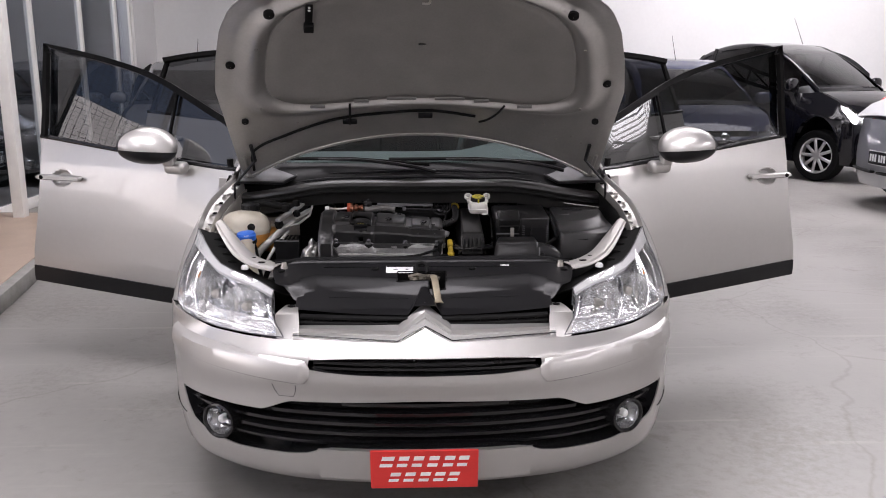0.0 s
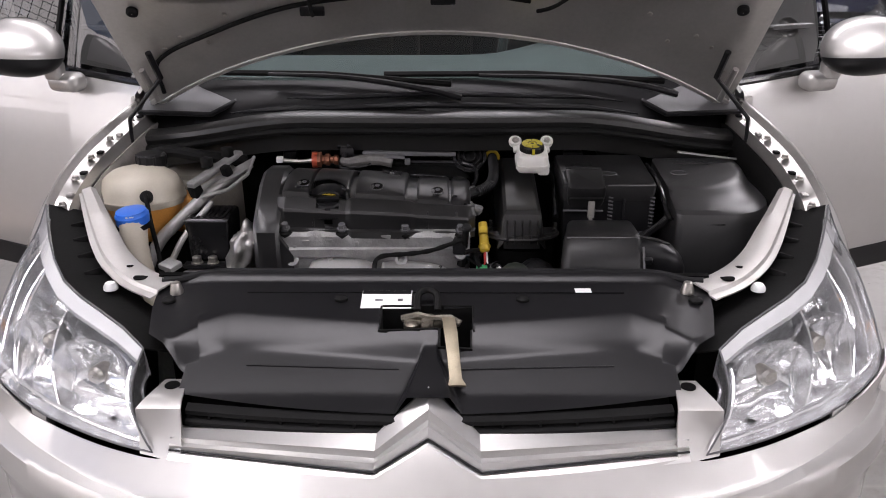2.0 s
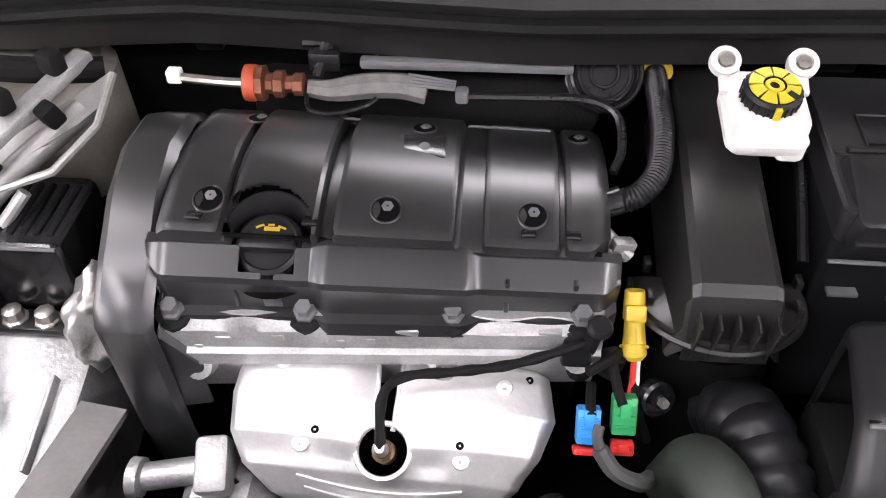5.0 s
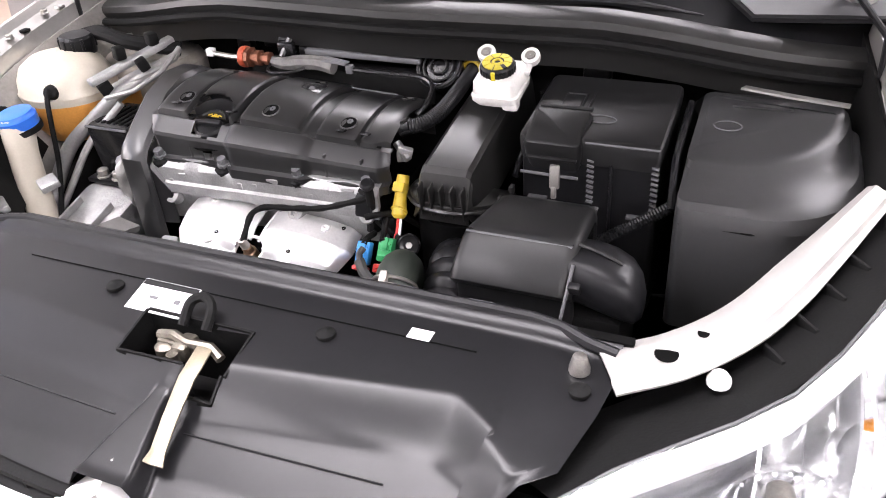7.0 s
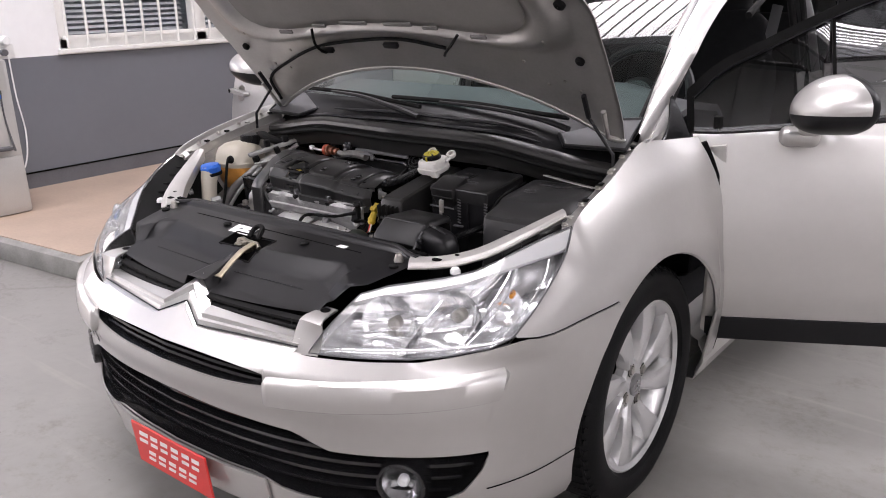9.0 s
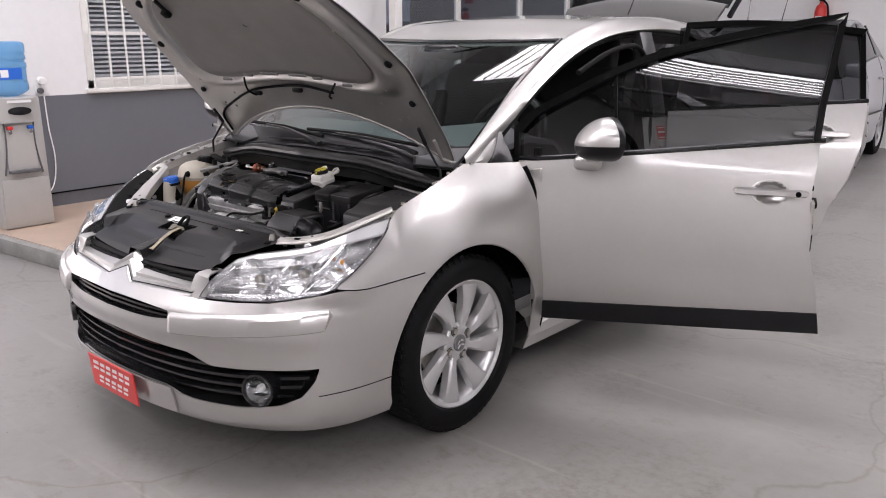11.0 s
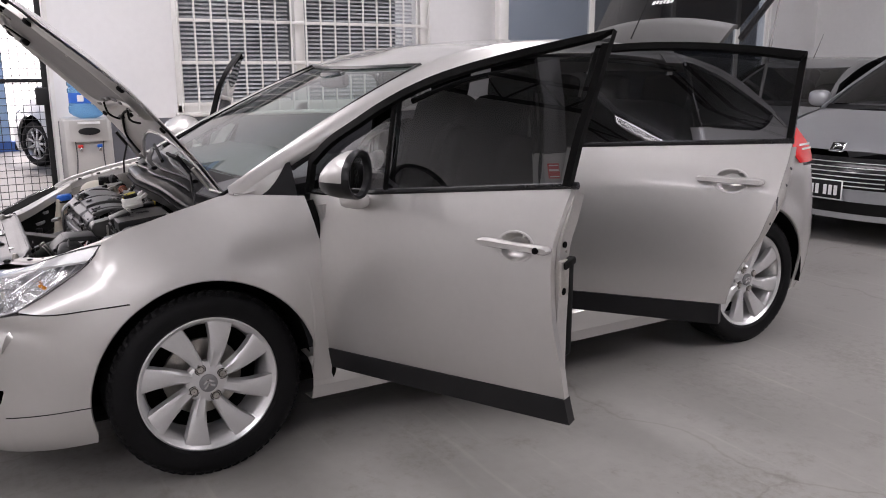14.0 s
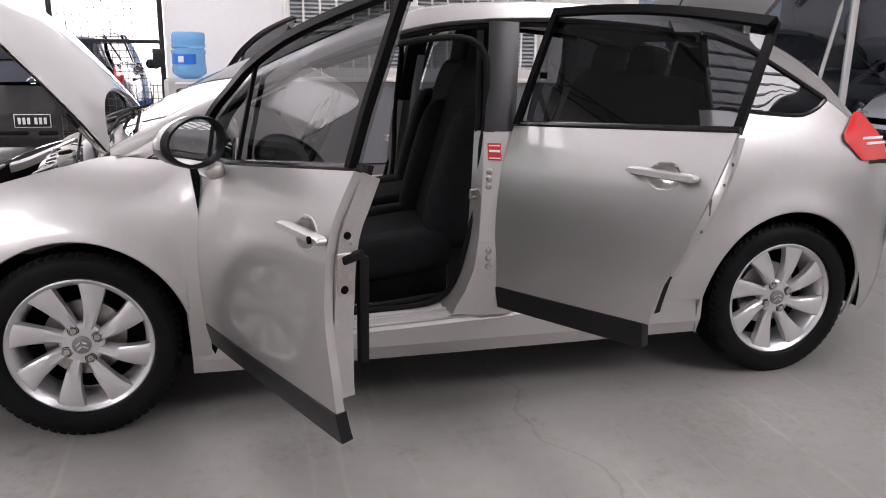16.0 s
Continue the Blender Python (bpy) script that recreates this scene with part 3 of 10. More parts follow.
# returns that give the two intakes depth
for nm, lo, hi, end, dep in (("upper_intake", slot_lo, slot_hi, S_SLOT, 0.07), ("lower_intake", gr_lo, gr_hi, S_GR, 0.075)):
    sv = np.linspace(-end + 0.002, end - 0.002, 61)
    bm = sheet([[skin(s, lo(s), 0.003), skin(s, lo(s), dep)] for s in sv])
    sheet([[skin(s, hi(s), 0.003), skin(s, hi(s), dep)] for s in sv], bm=bm)
    sheet([[skin(s, z, dep) for z in np.linspace(lo(s), hi(s), 5)] for s in sv], bm=bm)
    part(nm, bm, BLACK_GLOSS, bumper, "black intake opening")
for k in range(5):
    z0 = 0.300 + 0.029 * k
    sv = [s for s in np.linspace(-S_GR + 0.03, S_GR - 0.03, 61) if gr_lo(s) < z0 - 0.010 and gr_hi(s) > z0 + 0.010]
    bm = sheet([[skin(s, z0 - 0.006, 0.045), skin(s, z0 - 0.007, 0.018), skin(s, z0 + 0.004, 0.014), skin(s, z0 + 0.006, 0.045)] for s in sv])
    part("grille_slat", bm, BLACK_GLOSS, bumper)
for k in range(2):
    sv = np.linspace(-S_SLOT + 0.01, S_SLOT - 0.01, 41)
    part("grille_slat", sheet([[skin(s, 0.516 + 0.014 * k, 0.04), skin(s, 0.516 + 0.014 * k, 0.018), skin(s, 0.523 + 0.014 * k, 0.018)] for s in sv]), BLACK_GLOSS, bumper)


def rub_strip():
    s0, s1 = s_at_x(0.312), s_at_y(-0.545)
    rows = []
    for s in np.linspace(s0, s1, 44):
        e = min((s - s0) / 0.016 + 0.05, (s1 - s) / 0.010 + 0.05, 1)
        hh = 0.031 * max(e, 0.0) ** 0.3 + 0.001
        zc = lerp(s, [s0, s0 + 0.22, s1], [0.510, 0.524, 0.541])
        lean = 0.022 * ss(0.5, 1.0, (s - s0) / (s1 - s0))
        rows.append([skin(s - lean * (0.5 - 0.5 * v), zc + hh * v, dd * e + 0.001) for v, dd in ((-1, 0.0), (-0.97, -0.009), (-0.86, -0.014), (-0.3, -0.016), (0.55, -0.015), (0.82, -0.011), (1, 0.0))])
    return sheet(rows)


pair("bumper_strip", rub_strip(), PAINT, (bumper, bumper), "raised body-coloured bumper strip")
# lower seam line, tow-eye cover and plate carrier
pair("bumper_seam", tube([flared(skin(s, lerp(s, [S_GR, S_ARCH], [0.300, 0.315]), -0.0004)) for s in np.linspace(S_GR - 0.005, S_ARCH - 0.002, 16)], 0.0015, 5), DARK, (bumper, bumper))
bm = sheet([[skin(s, z, 0.001) for z in (0.196, 0.20, 0.285, 0.29)] for s in np.linspace(-0.3, 0.3, 25)], 0.006)
for v in bm.verts:
    v.co.y -= 0.012
part("plate_carrier", bm, PAINT, bumper)
bm = tube([skin(-s_at_x(x), z, -0.0006) for x, z in ((0.415, 0.472), (0.412, 0.455), (0.402, 0.436), (0.36, 0.436), (0.352, 0.455), (0.35, 0.472))], 0.001, 5)
part("tow_eye_cover", bm, GREYTRIM, bumper)


REFL_BRIGHT = mat("fog_lamp_silver", (0.42, 0.42, 0.43), 0.18, 0.9, var=0.06, scale=60)


def fog_lamp(side):
    c = Vector((0.580 * side, -0.700, 0.326))
    m = look(c, c + Vector((-0.45 * side, 1, 0)) * 1.0)
    body = lathe([(0.047, 0.022), (0.052, 0.020), (0.056, -0.03), (0.044, -0.03), (0.042, 0.016), (0.047, 0.022)], 28, m, caps=False)
    fog = part("fog_lamp", body, BLACK_GLOSS, bumper, "round clear fog lamp in a black ring")
    bm = lathe([(0.001, -0.022), (0.02, -0.018), (0.036, -0.004), (0.043, 0.016)], 28, m, caps=False)
    part("reflector", bm, REFL_BRIGHT, fog)
    part("bulb", lathe([(0.012, -0.012), (0.012, 0.002), (0.008, 0.008), (0.001, 0.010)], 16, m, caps=False), WHITE, fog)
    part("lens", lathe([(0.001, 0.026), (0.02, 0.025), (0.036, 0.022), (0.044, 0.016)], 28, m, caps=False), GLASS, fog)


# dealer board on the plate carrier: red board, lettering drawn as plain white bars
def board():
    m = pose(-0.004, -0.858, 0.186, 90, 0, 0) @ pose(0, 0, 0, 6, 0, 0)
    b = part("dealer_board", rbox(0.292, 0.118, 0.006, 0.002, m @ pose(0, 0.059, -0.003), seg=1), RED, bumper, "red dealer board with plain white bars")
    bm = bmesh.new()
    for row, (y0, h, xs) in enumerate(((0.068, 0.032, (-0.105, -0.062, -0.022, 0.02, 0.062, 0.10)), (0.022, 0.028, (-0.085, -0.045, -0.004, 0.036, 0.075)))):
        for i, x in enumerate(xs):
            w = 0.034 if row == 0 and i == 0 else 0.027
            k = 0.009
            for v0, v1 in ((0.0, 0.30), (0.62, 1.0)):
                pts = [(x - w / 2 + k * v0, y0 + h * v0), (x + w / 2 + k * v0, y0 + h * v0), (x + w / 2 + k * v1, y0 + h * v1), (x - w / 2 + k * v1, y0 + h * v1)]
                join(bm, prism(pts, 0.001, 0, m @ pose(0, 0, 0.0032)))
    part("lettering_bars", bm, WHITE, b)


board()
fog_lamp(1)
fog_lamp(-1)


# fenders
def side_x(y):
    return lerp(y, OUT[:, 1], OUT[:, 0])


# upper edge of the fender: up along the lamp, round its tip, then along the bonnet gap
F_TOP = soft_table([-0.521, -0.447, -0.383, -0.308, -0.275, -0.22, -0.15, 0.0, 0.131, 0.25, 0.41], [0.630, 0.668, 0.706, 0.760, 0.806, 0.834, 0.855, 0.893, 0.918, 0.908, 0.900])
F_TOPX = soft_table([-0.521, -0.447, -0.383, -0.308, -0.275, -0.15, 0.0, 0.131, 0.25, 0.41], [0.737, 0.741, 0.741, 0.733, 0.727, 0.728, 0.712, 0.694, 0.712, 0.766])
FENDER_TUCK = soft_table([0.18, 0.22, 0.32, 0.45, 0.58, 0.70], [0.045, 0.033, 0.01, 0.0, 0.006, 0.012])


def f_top(y):
    return lerp(y, *F_TOP)


def f_x(y, z):
    x0 = side_x(y) - lerp(z, *FENDER_TUCK) + flare(y, z, 0)
    zs = 0.60
    k = min(max((z - zs) / max(f_top(y) - zs, 0.03), 0), 1)
    xt = lerp(y, *F_TOPX)
    return x0 + (xt - x0) * k ** 2.3


def arch_z(y, yc, base):
    d, r = abs(y - yc), REAR_R if yc == REAR_Y else ARCH
    return WHEEL_Z + math.sqrt(max(r * r - d * d, 0)) if d < r else base


def fender():
    yf = list(np.linspace(-0.521, -0.216, 26))
    ya = [ARCH * math.sin(a) for a in np.linspace(-math.asin(0.2155 / ARCH), math.asin(min(0.3465 / ARCH, 1)), 34)]
    yb = list(np.linspace(0.348, 0.408, 5))
    ys = sorted(yf[:-1] + ya + yb)
    def lo(y):
        if y < -0.2165:
            return seam_z(y)
        z = arch_z(y, 0, 0.0)
        return max(z, 0.208) if y < 0.346 else 0.208
    bm = sheet(columns(ys, lo, f_top, f_x, 16), 0.004)
    for z, y in ((0.62, 0.402), (0.78, 0.384)):
        bmesh.ops.bisect_plane(bm, geom=bm.verts[:] + bm.edges[:] + bm.faces[:], plane_co=(0, y, z), plane_no=(0, 1.0, 0.10 if z < 0.7 else 0.16), clear_outer=True)
    return bm


fenders = pair("front_fender", fender(), PAINT, (car, car), "champagne silver front fender", 50)
# near-black tube put in for the shade of the open door gap
pair("shut_gap", tube([(f_x(0.40, z) - 0.013, lerp(z, [0.30, 0.60, 0.72, 0.80, 0.92], [0.418, 0.416, 0.406, 0.394, 0.376]), z) for z in np.linspace(0.26, 0.885, 16)], 0.0125, 8), DARK, fenders)
# dark lip behind the joint with the bumper
pair("fender_joint", tube([(f_x(y, seam_z(y)) - 0.006, y, seam_z(y) - 0.001) for y in np.linspace(-0.515, -0.20, 24)], 0.005, 6), DARK, fenders)
pair("wheel_arch_lip", tube([(f_x(ARCH * math.cos(a), WHEEL_Z + ARCH * math.sin(a)) - 0.006, ARCH * math.cos(a), WHEEL_Z + ARCH * math.sin(a)) for a in np.linspace(math.radians(-16), math.radians(196), 40)], 0.006, 6), PAINT, fenders)


def arch_liner(yc, w0=0.50, w1=0.80):
    a = np.linspace(math.radians(-8), math.radians(188), 30)
    bm = sheet([[(w1, yc + (ARCH + 0.004) * math.cos(t), WHEEL_Z + (ARCH + 0.004) * math.sin(t)), (w0, yc + (ARCH + 0.01) * math.cos(t), WHEEL_Z + (ARCH + 0.01) * math.sin(t))] for t in a])
    sheet([[(w0, yc + r * math.cos(t), WHEEL_Z + r * math.sin(t)) for r in (0.02, 0.2, ARCH + 0.01)] for t in a], bm=bm)
    return bm


pair("wheel_arch_liner", arch_liner(0.0, 0.50, 0.745), DARK, (car, car))
pair("wheel_arch_liner", arch_liner(AXLE, 0.50, 0.80), DARK, (car, car))


# wheels
def wheel_parts(parent, x, y, side):
    m = Matrix.Translation((x, y, WHEEL_Z)) @ Matrix.Rotation(radians(90 * side), 4, "Y")
    R = 0.314
    prof = [(0.226, -0.085), (0.236, -0.098), (0.266, -0.106), (0.29, -0.100), (0.306, -0.086), (R - 0.001, -0.07), (R, -0.035), (R, 0.035), (R - 0.001, 0.07), (0.306, 0.086), (0.29, 0.100), (0.266, 0.106), (0.236, 0.098), (0.226, 0.085)]
    holder = part("wheel", lathe([(0.06, -0.07), (0.145, -0.06), (0.145, -0.035), (0.06, -0.03)], 28, m, caps=True), STEEL, car, "eight-spoke silver alloy wheel with a black tyre")
    bm = lathe(prof, 64, m, caps=False)
    part("tyre", bm, TYRE, holder, "black road tyre")
    bm = bmesh.new()
    for i in range(64):
        for sgn in (-1, 1):
            t = pose(0, 0, 0, 0, 0, 360 / 64 * i + (2.8 if sgn > 0 else 0))
            rbox(0.008, 0.020, 0.040, 0.0, m @ t @ pose(R - 0.0035, 0, 0.034 * sgn + 0.026 * sgn - 0.02, 0, 0, 0) @ pose(0, 0, 0, 12 * sgn, 0, 0), bm)
            rbox(0.012, 0.013, 0.018, 0.0, m @ t @ pose(R - 0.0180, 0, 0.083 * sgn - 0.009, 0, 34 * sgn, 0), bm)
    tagged(part("tyre_tread", bm, TYRE, holder), kind="stuff")
    bm = lathe([(0.208, -0.08), (0.196, -0.06), (0.190, 0.0), (0.200, 0.055), (0.214, 0.072), (0.228, 0.078), (0.231, 0.086), (0.223, 0.089), (0.212, 0.080)], 56, m, caps=False)
    part("rim", bm, ALLOY, holder, "silver alloy rim")
    n = 8
    for i in range(n):
        P = []
        for k, r in enumerate(np.linspace(0.045, 0.217, 10)):
            u = k / 9
            w = 0.0165 + 0.017 * u + 0.014 * u * u
            z = 0.060 + 0.022 * math.sin(u * math.pi * 0.55) - 0.004 * u
            tw = math.radians(10) * u * side
            row = []
            for q, dz in ((-1.0, -0.030), (-0.92, -0.004), (-0.55, 0.003), (0.0, 0.0), (0.55, 0.003), (0.92, -0.004), (1.0, -0.030)):
                a = 2 * math.pi * (i + 0.5) / n + tw
                row.append(Vector((r * math.cos(a) - q * w * math.sin(a), r * math.sin(a) + q * w * math.cos(a), z + dz)))
            P.append(row)
        b = sheet(P)
        b.transform(m)
        part("spoke", b, ALLOY, holder, "", 45)
    bm = lathe([(0.072, 0.035), (0.070, 0.056), (0.062, 0.063), (0.034, 0.066), (0.001, 0.066)], 36, m, caps=False)
    part("hub", bm, ALLOY, holder)
    bm = lathe([(0.030, 0.066), (0.030, 0.0715), (0.026, 0.073), (0.001, 0.073)], 32, m, caps=False)
    part("centre_cap", bm, mat("grey_cap", (0.22, 0.22, 0.225), 0.35, 0.6, var=0.05, scale=30), holder)
    bm = bmesh.new()
    for dy in (-0.008, 0.008):
        for sg in (-1, 1):
            rbox(0.022, 0.006, 0.002, 0, m @ pose(0, 0, 0.0725, 0, 0, 90 + 10) @ pose(sg * 0.008, dy, 0, 0, 0, sg * -32), bm)
    part("cap_chevrons", bm, CHROME, holder)
    for i in range(4):
        a = 2 * math.pi * (i + 0.28) / 4
        mm = m @ pose(0.053 * math.cos(a), 0.053 * math.sin(a), 0.0575)
        bm = lathe([(0.0155, 0), (0.0155, 0.010), (0.0135, 0.0105), (0.0130, 0.006), (0.010, 0.006), (0.010, 0.013), (0.001, 0.014)], 16, mm, caps=False)
        part("wheel_bolt", bm, STEEL, holder)
        part("bolt_recess", lathe([(0.0185, 0.0078), (0.001, 0.0082)], 18, mm, caps=False), DARK, holder)
    part("brake_disc", lathe([(0.13, -0.022), (0.13, -0.006), (0.06, -0.004)], 40, m, caps=False), STEEL, holder)
    part("brake_shield", lathe([(0.188, -0.05), (0.185, -0.03), (0.06, -0.03)], 40, m, caps=False), DARK, holder)
    return holder


for side in (1, -1):
    for y in (0.0, AXLE):
        wheel_parts(car, 0.704 * side, y, side)


# sills and floor pan
def sill_z(y):
    return 0.345 + 0.05 * (y - 0.4)


def sill():
    rows = []
    for y in np.linspace(0.345, 2.225, 30):
        z1 = sill_z(y)
        X = side_x(y)
        zb = 0.195 + 0.01 * (y - 0.35)
        rows.append([(X - 0.11, y, zb - 0.005), (X - 0.045, y, zb), (X - 0.026, y, zb + 0.05), (X - 0.022, y, zb + 0.052), (X - 0.020, y, z1 - 0.06), (X - 0.035, y, z1 - 0.035), (X - 0.038, y, z1 - 0.02), (X - 0.055, y, z1 - 0.012), (X - 0.07, y, z1), (X - 0.14, y, z1 + 0.005)])
    return sheet(rows, 0.003)


sills = pair("sill", sill(), PAINT, (car, car), "champagne silver door sill", 30)
for dx_, dz_, r_ in ((0.031, 0.043, 0.006), (0.050, 0.015, 0.006)):
    pair("sill_ridge", tube([(side_x(y) - dx_, y, sill_z(y) - dz_) for y in np.linspace(0.46, 2.10, 24)], r_, 8), PAINT, sills)
bm = rbox(1.24, 3.5, 0.06, 0.01, pose(0, 1.25, 0.19))
part("floor_pan", bm, DARK, car)
part("cabin_floor", rbox(1.42, 1.95, 0.03, 0.005, pose(0, 1.30, 0.30)), FABRIC, car, "black cabin carpet")


# ---- doors ----
def belt(y):
    return lerp(y, [0.40, 1.38, 2.30], [0.905, 1.015, 1.075])


def door_low(y):
    return 0.312 + 0.068 * (y - 0.43)


DOOR_TUCK = soft_table([0.28, 0.33, 0.42, 0.50, 0.62, 0.75, 0.88, 0.95, 1.02, 1.09], [0.045, 0.028, 0.008, 0.001, 0.0, 0.008, 0.030, 0.055, 0.085, 0.115])


def d_x(y, z):
    x0 = side_x(y) - lerp(z, *DOOR_TUCK)
    x0 += flare(y, z, REAR_Y) * 0.8
    fr = min(max((0.62 - y) / 0.22, 0), 1)
    return x0 - 0.02 * fr * max(z - 0.6, 0) / 0.3


def up_x(y, z):
    """Side windows lean in towards the roof."""
    h = max(z - belt(y), 0)
    return d_x(y, belt(y)) - 0.012 - 0.27 * h - 0.05 * h**2 - 0.28 * h * min(max(y - 1.405, 0), 0.85)


FD_TOP = smooth_curve([(0.305, 1.015), (0.38, 1.085), (0.50, 1.150), (0.60, 1.203), (0.70, 1.251), (0.84, 1.302), (1.05, 1.353), (1.25, 1.391), (1.385, 1.413)], 50)
RD_TOP = smooth_curve([(1.455, 1.400), (1.65, 1.408), (1.85, 1.404), (2.05, 1.387), (2.218, 1.366)], 24)


def fd_top(y):
    return lerp(y, FD_TOP[:, 0], FD_TOP[:, 1])


CUP = (0.054, 0.037)


def cut_cup(bm, yc, zc):
    """Opens a door skin for the finger cup behind its handle."""
    hole = [f for f in bm.faces if ((f.calc_center_median().y - yc) / CUP[0]) ** 2 + ((f.calc_center_median().z - zc) / CUP[1]) ** 2 < 0.99]
    bmesh.ops.delete(bm, geom=hole, context="FACES")
    return bm


def handle_parts(dr, yc, zc, M):
    """Cup recess rim and bar handle on a door skin."""
    def at(dy, dz, out):
        return Vector((d_x(yc + dy, zc + dz) + out, yc + dy, zc + dz))
    rows = []
    for u in np.linspace(0, math.pi * 2, 33):
        rows.append([at(CUP[0] * math.cos(u) * r, CUP[1] * math.sin(u) * r, o) for r, o in ((1.17, -0.0005), (1.13, 0.0014), (1.03, 0.0014), (0.96, -0.001), (0.84, -0.010), (0.6, -0.021), (0.02, -0.025))])
    cup = sheet(rows)
    cup.transform(M)
    rows = []
    for u in np.sin(np.linspace(-math.pi / 2, math.pi / 2, 31)):
        e = max(1 - abs(u) ** 16, 0) ** 0.5 * 0.98 + 0.02
        rows.append([at(0.116 * u, 0.004 + dz * e, o) for dz, o in ((-0.011, 0.004), (-0.0125, 0.017), (-0.008, 0.028), (0.006, 0.030), (0.0105, 0.023), (0.010, 0.004))])
    bar = sheet(rows)
    bar.transform(M)
    lock = lathe([(0.009, 0), (0.009, 0.0045), (0.001, 0.005)], 16, Matrix.Translation(at(0.083, 0.004, 0.030)) @ Matrix.Rotation(radians(90), 4, "Y"))
    lock.transform(M)
    return cup, bar, lock


def ribbon(pts_out, pts_in, off, t=0.02):
    """A strip between two curves of (y, z) in the side window plane, standing off by off."""
    n = len(pts_out)
    P = [[(up_x(a[0], a[1]) + off, a[0], a[1]), (up_x(b[0], b[1]) + off, b[0], b[1])] for a, b in zip(pts_out, pts_in)]
    return sheet(P, t)


def front_door():
    M = hinge(0.805, 0.412, 69)
    low = lambda y: door_low(y) + 0.075
    fore = lambda z: lerp(z, [0.30, 0.60, 0.72, 0.80, 0.92], [0.405, 0.398, 0.380, 0.355, 0.325])
    aft = lambda z: lerp(z, [0.32, 0.39, 0.46, 0.52, 0.60, 0.66, 0.74, 0.81, 0.87, 0.93, 1.01], [1.398, 1.390, 1.378, 1.370, 1.350, 1.336, 1.325, 1.318, 1.317, 1.325, 1.338])

    def leaf(z0, z1, X, nk, nj, in_=0.0, most=9.0):
        rows = []
        for k in np.linspace(0, 1, nk):
            col = []
            for j in np.linspace(0, 1, nj):
                y = 0.37 + 0.98 * k
                z = z0(y) + (z1(y) - z0(y)) * j
                y = fore(z) + in_ + (min(aft(z) + (0.010 if most < 9 else 0.0), most) - fore(z) - in_) * k
                z = z0(y) + (z1(y) - z0(y)) * j
                col.append((X(y, z), y, z))
            rows.append(col)
        return rows
    bm = cut_cup(sheet(leaf(low, belt, d_x, 110, 64), 0.022), 1.20, 0.845)
    bm.transform(M)
    doors = pair("front_door", bm, PAINT, (car, car), "champagne silver front door standing wide open", 40)
    bm = sheet(leaf(door_low, lambda y: low(y) - 0.002, lambda y, z: d_x(y, z) + 0.004, 60, 4), 0.03)
    bm.transform(M)
    pair("door_strip", bm, BLACK, doors, "black plastic lower door strip")
    # inner shell
    bm = sheet(columns(list(np.linspace(0.44, 1.262, 20)), lambda y: door_low(y) + 0.09, lambda y: belt(y) + 0.005, lambda y, z: d_x(y, z) - 0.082 - 0.02 * math.sin((z - 0.4) * 5), 10), 0.014)
    bm.transform(M)
    pair("door_trim", bm, FABRIC, doors, "dark grey inner door trim")
    bm = sheet(leaf(lambda y: door_low(y) + 0.09, lambda y: belt(y) - 0.005, lambda y, z: d_x(y, z) - 0.024, 24, 16, 0.03, 1.337), 0.05)
    bm.transform(M)
    pair("door_shell", bm, PAINT_IN, doors, "silver inner door shell")
    # belt seal
    bm = tube([(d_x(y, belt(y)) - 0.006, y, belt(y) + 0.006) for y in np.linspace(0.33, 1.352, 20)], 0.010, 8)
    bm.transform(M)
    pair("belt_seal", bm, BLACK_GLOSS, doors)
    # window frame: outer line runs along the roof, inner line bounds the pane
    top_o = [(y, fd_top(y)) for y in np.linspace(0.305, 1.385, 44)]
    back = lambda z: lerp(z, [1.00, 1.13, 1.24, 1.413], [1.335, 1.345, 1.362, 1.385])
    rear_o = [(back(z), z) for z in np.linspace(1.413, 1.01, 12)]
    inner = []
    for (y, z) in top_o:
        k = (y - 0.305) / 1.08
        inner.append((y + 0.016 * (1 - k) + 0.004 - 0.045 * k ** 8, z - 0.019 - 0.002 * k))
    bm = ribbon(top_o, inner, 0.004, 0.022)
    bm.transform(M)
    pair("window_frame", bm, FRAME, doors, "black window frame")
    rear_i = [(y - 0.021, z if k else z - 0.03) for k, (y, z) in enumerate(rear_o)]
    bm = ribbon(rear_o, rear_i, 0.005, 0.022)
    bm.transform(M)
    pair("window_frame", bm, FRAME, doors, "black window frame")
    fore_o = [(0.305 + 0.010 * (1 - k), 0.90 + 0.115 * k) for k in np.linspace(0, 1, 6)]
    bm = ribbon(fore_o, [(y + 0.020, z + 0.004) for y, z in fore_o], 0.003, 0.022)
    bm.transform(M)
    pair("window_frame", bm, FRAME, doors, "black window frame")
    # slim quarter light bar behind the mirror
    bar_o = [(0.680 - 0.026 * k, belt(0.68) + (fd_top(0.655) - 0.01 - belt(0.68)) * k) for k in np.linspace(0, 1, 6)]
    bm = ribbon(bar_o, [(y + 0.009, z) for y, z in bar_o], 0.001, 0.012)
    bm.transform(M)
    pair("divider_bar", bm, FRAME, doors)
    P = []
    for k in np.linspace(0, 1, 34):
        col = []
        for j in np.linspace(0, 1, 6):
            y = 0.315 + 1.05 * k
            z = belt(y) - 0.01 + (fd_top(y) - 0.002 - belt(y)) * j
            y = 0.315 + (back(z) - 0.008 - 0.315) * k
            z = belt(y) - 0.01 + (fd_top(y) - 0.002 - belt(y)) * j
            col.append((up_x(y, z) - 0.008, y, z))
        P.append(col)
    bm = sheet(P)
    bm.transform(M)
    panes = pair("window_pane", bm, TINT, doors, "dark tinted side window")
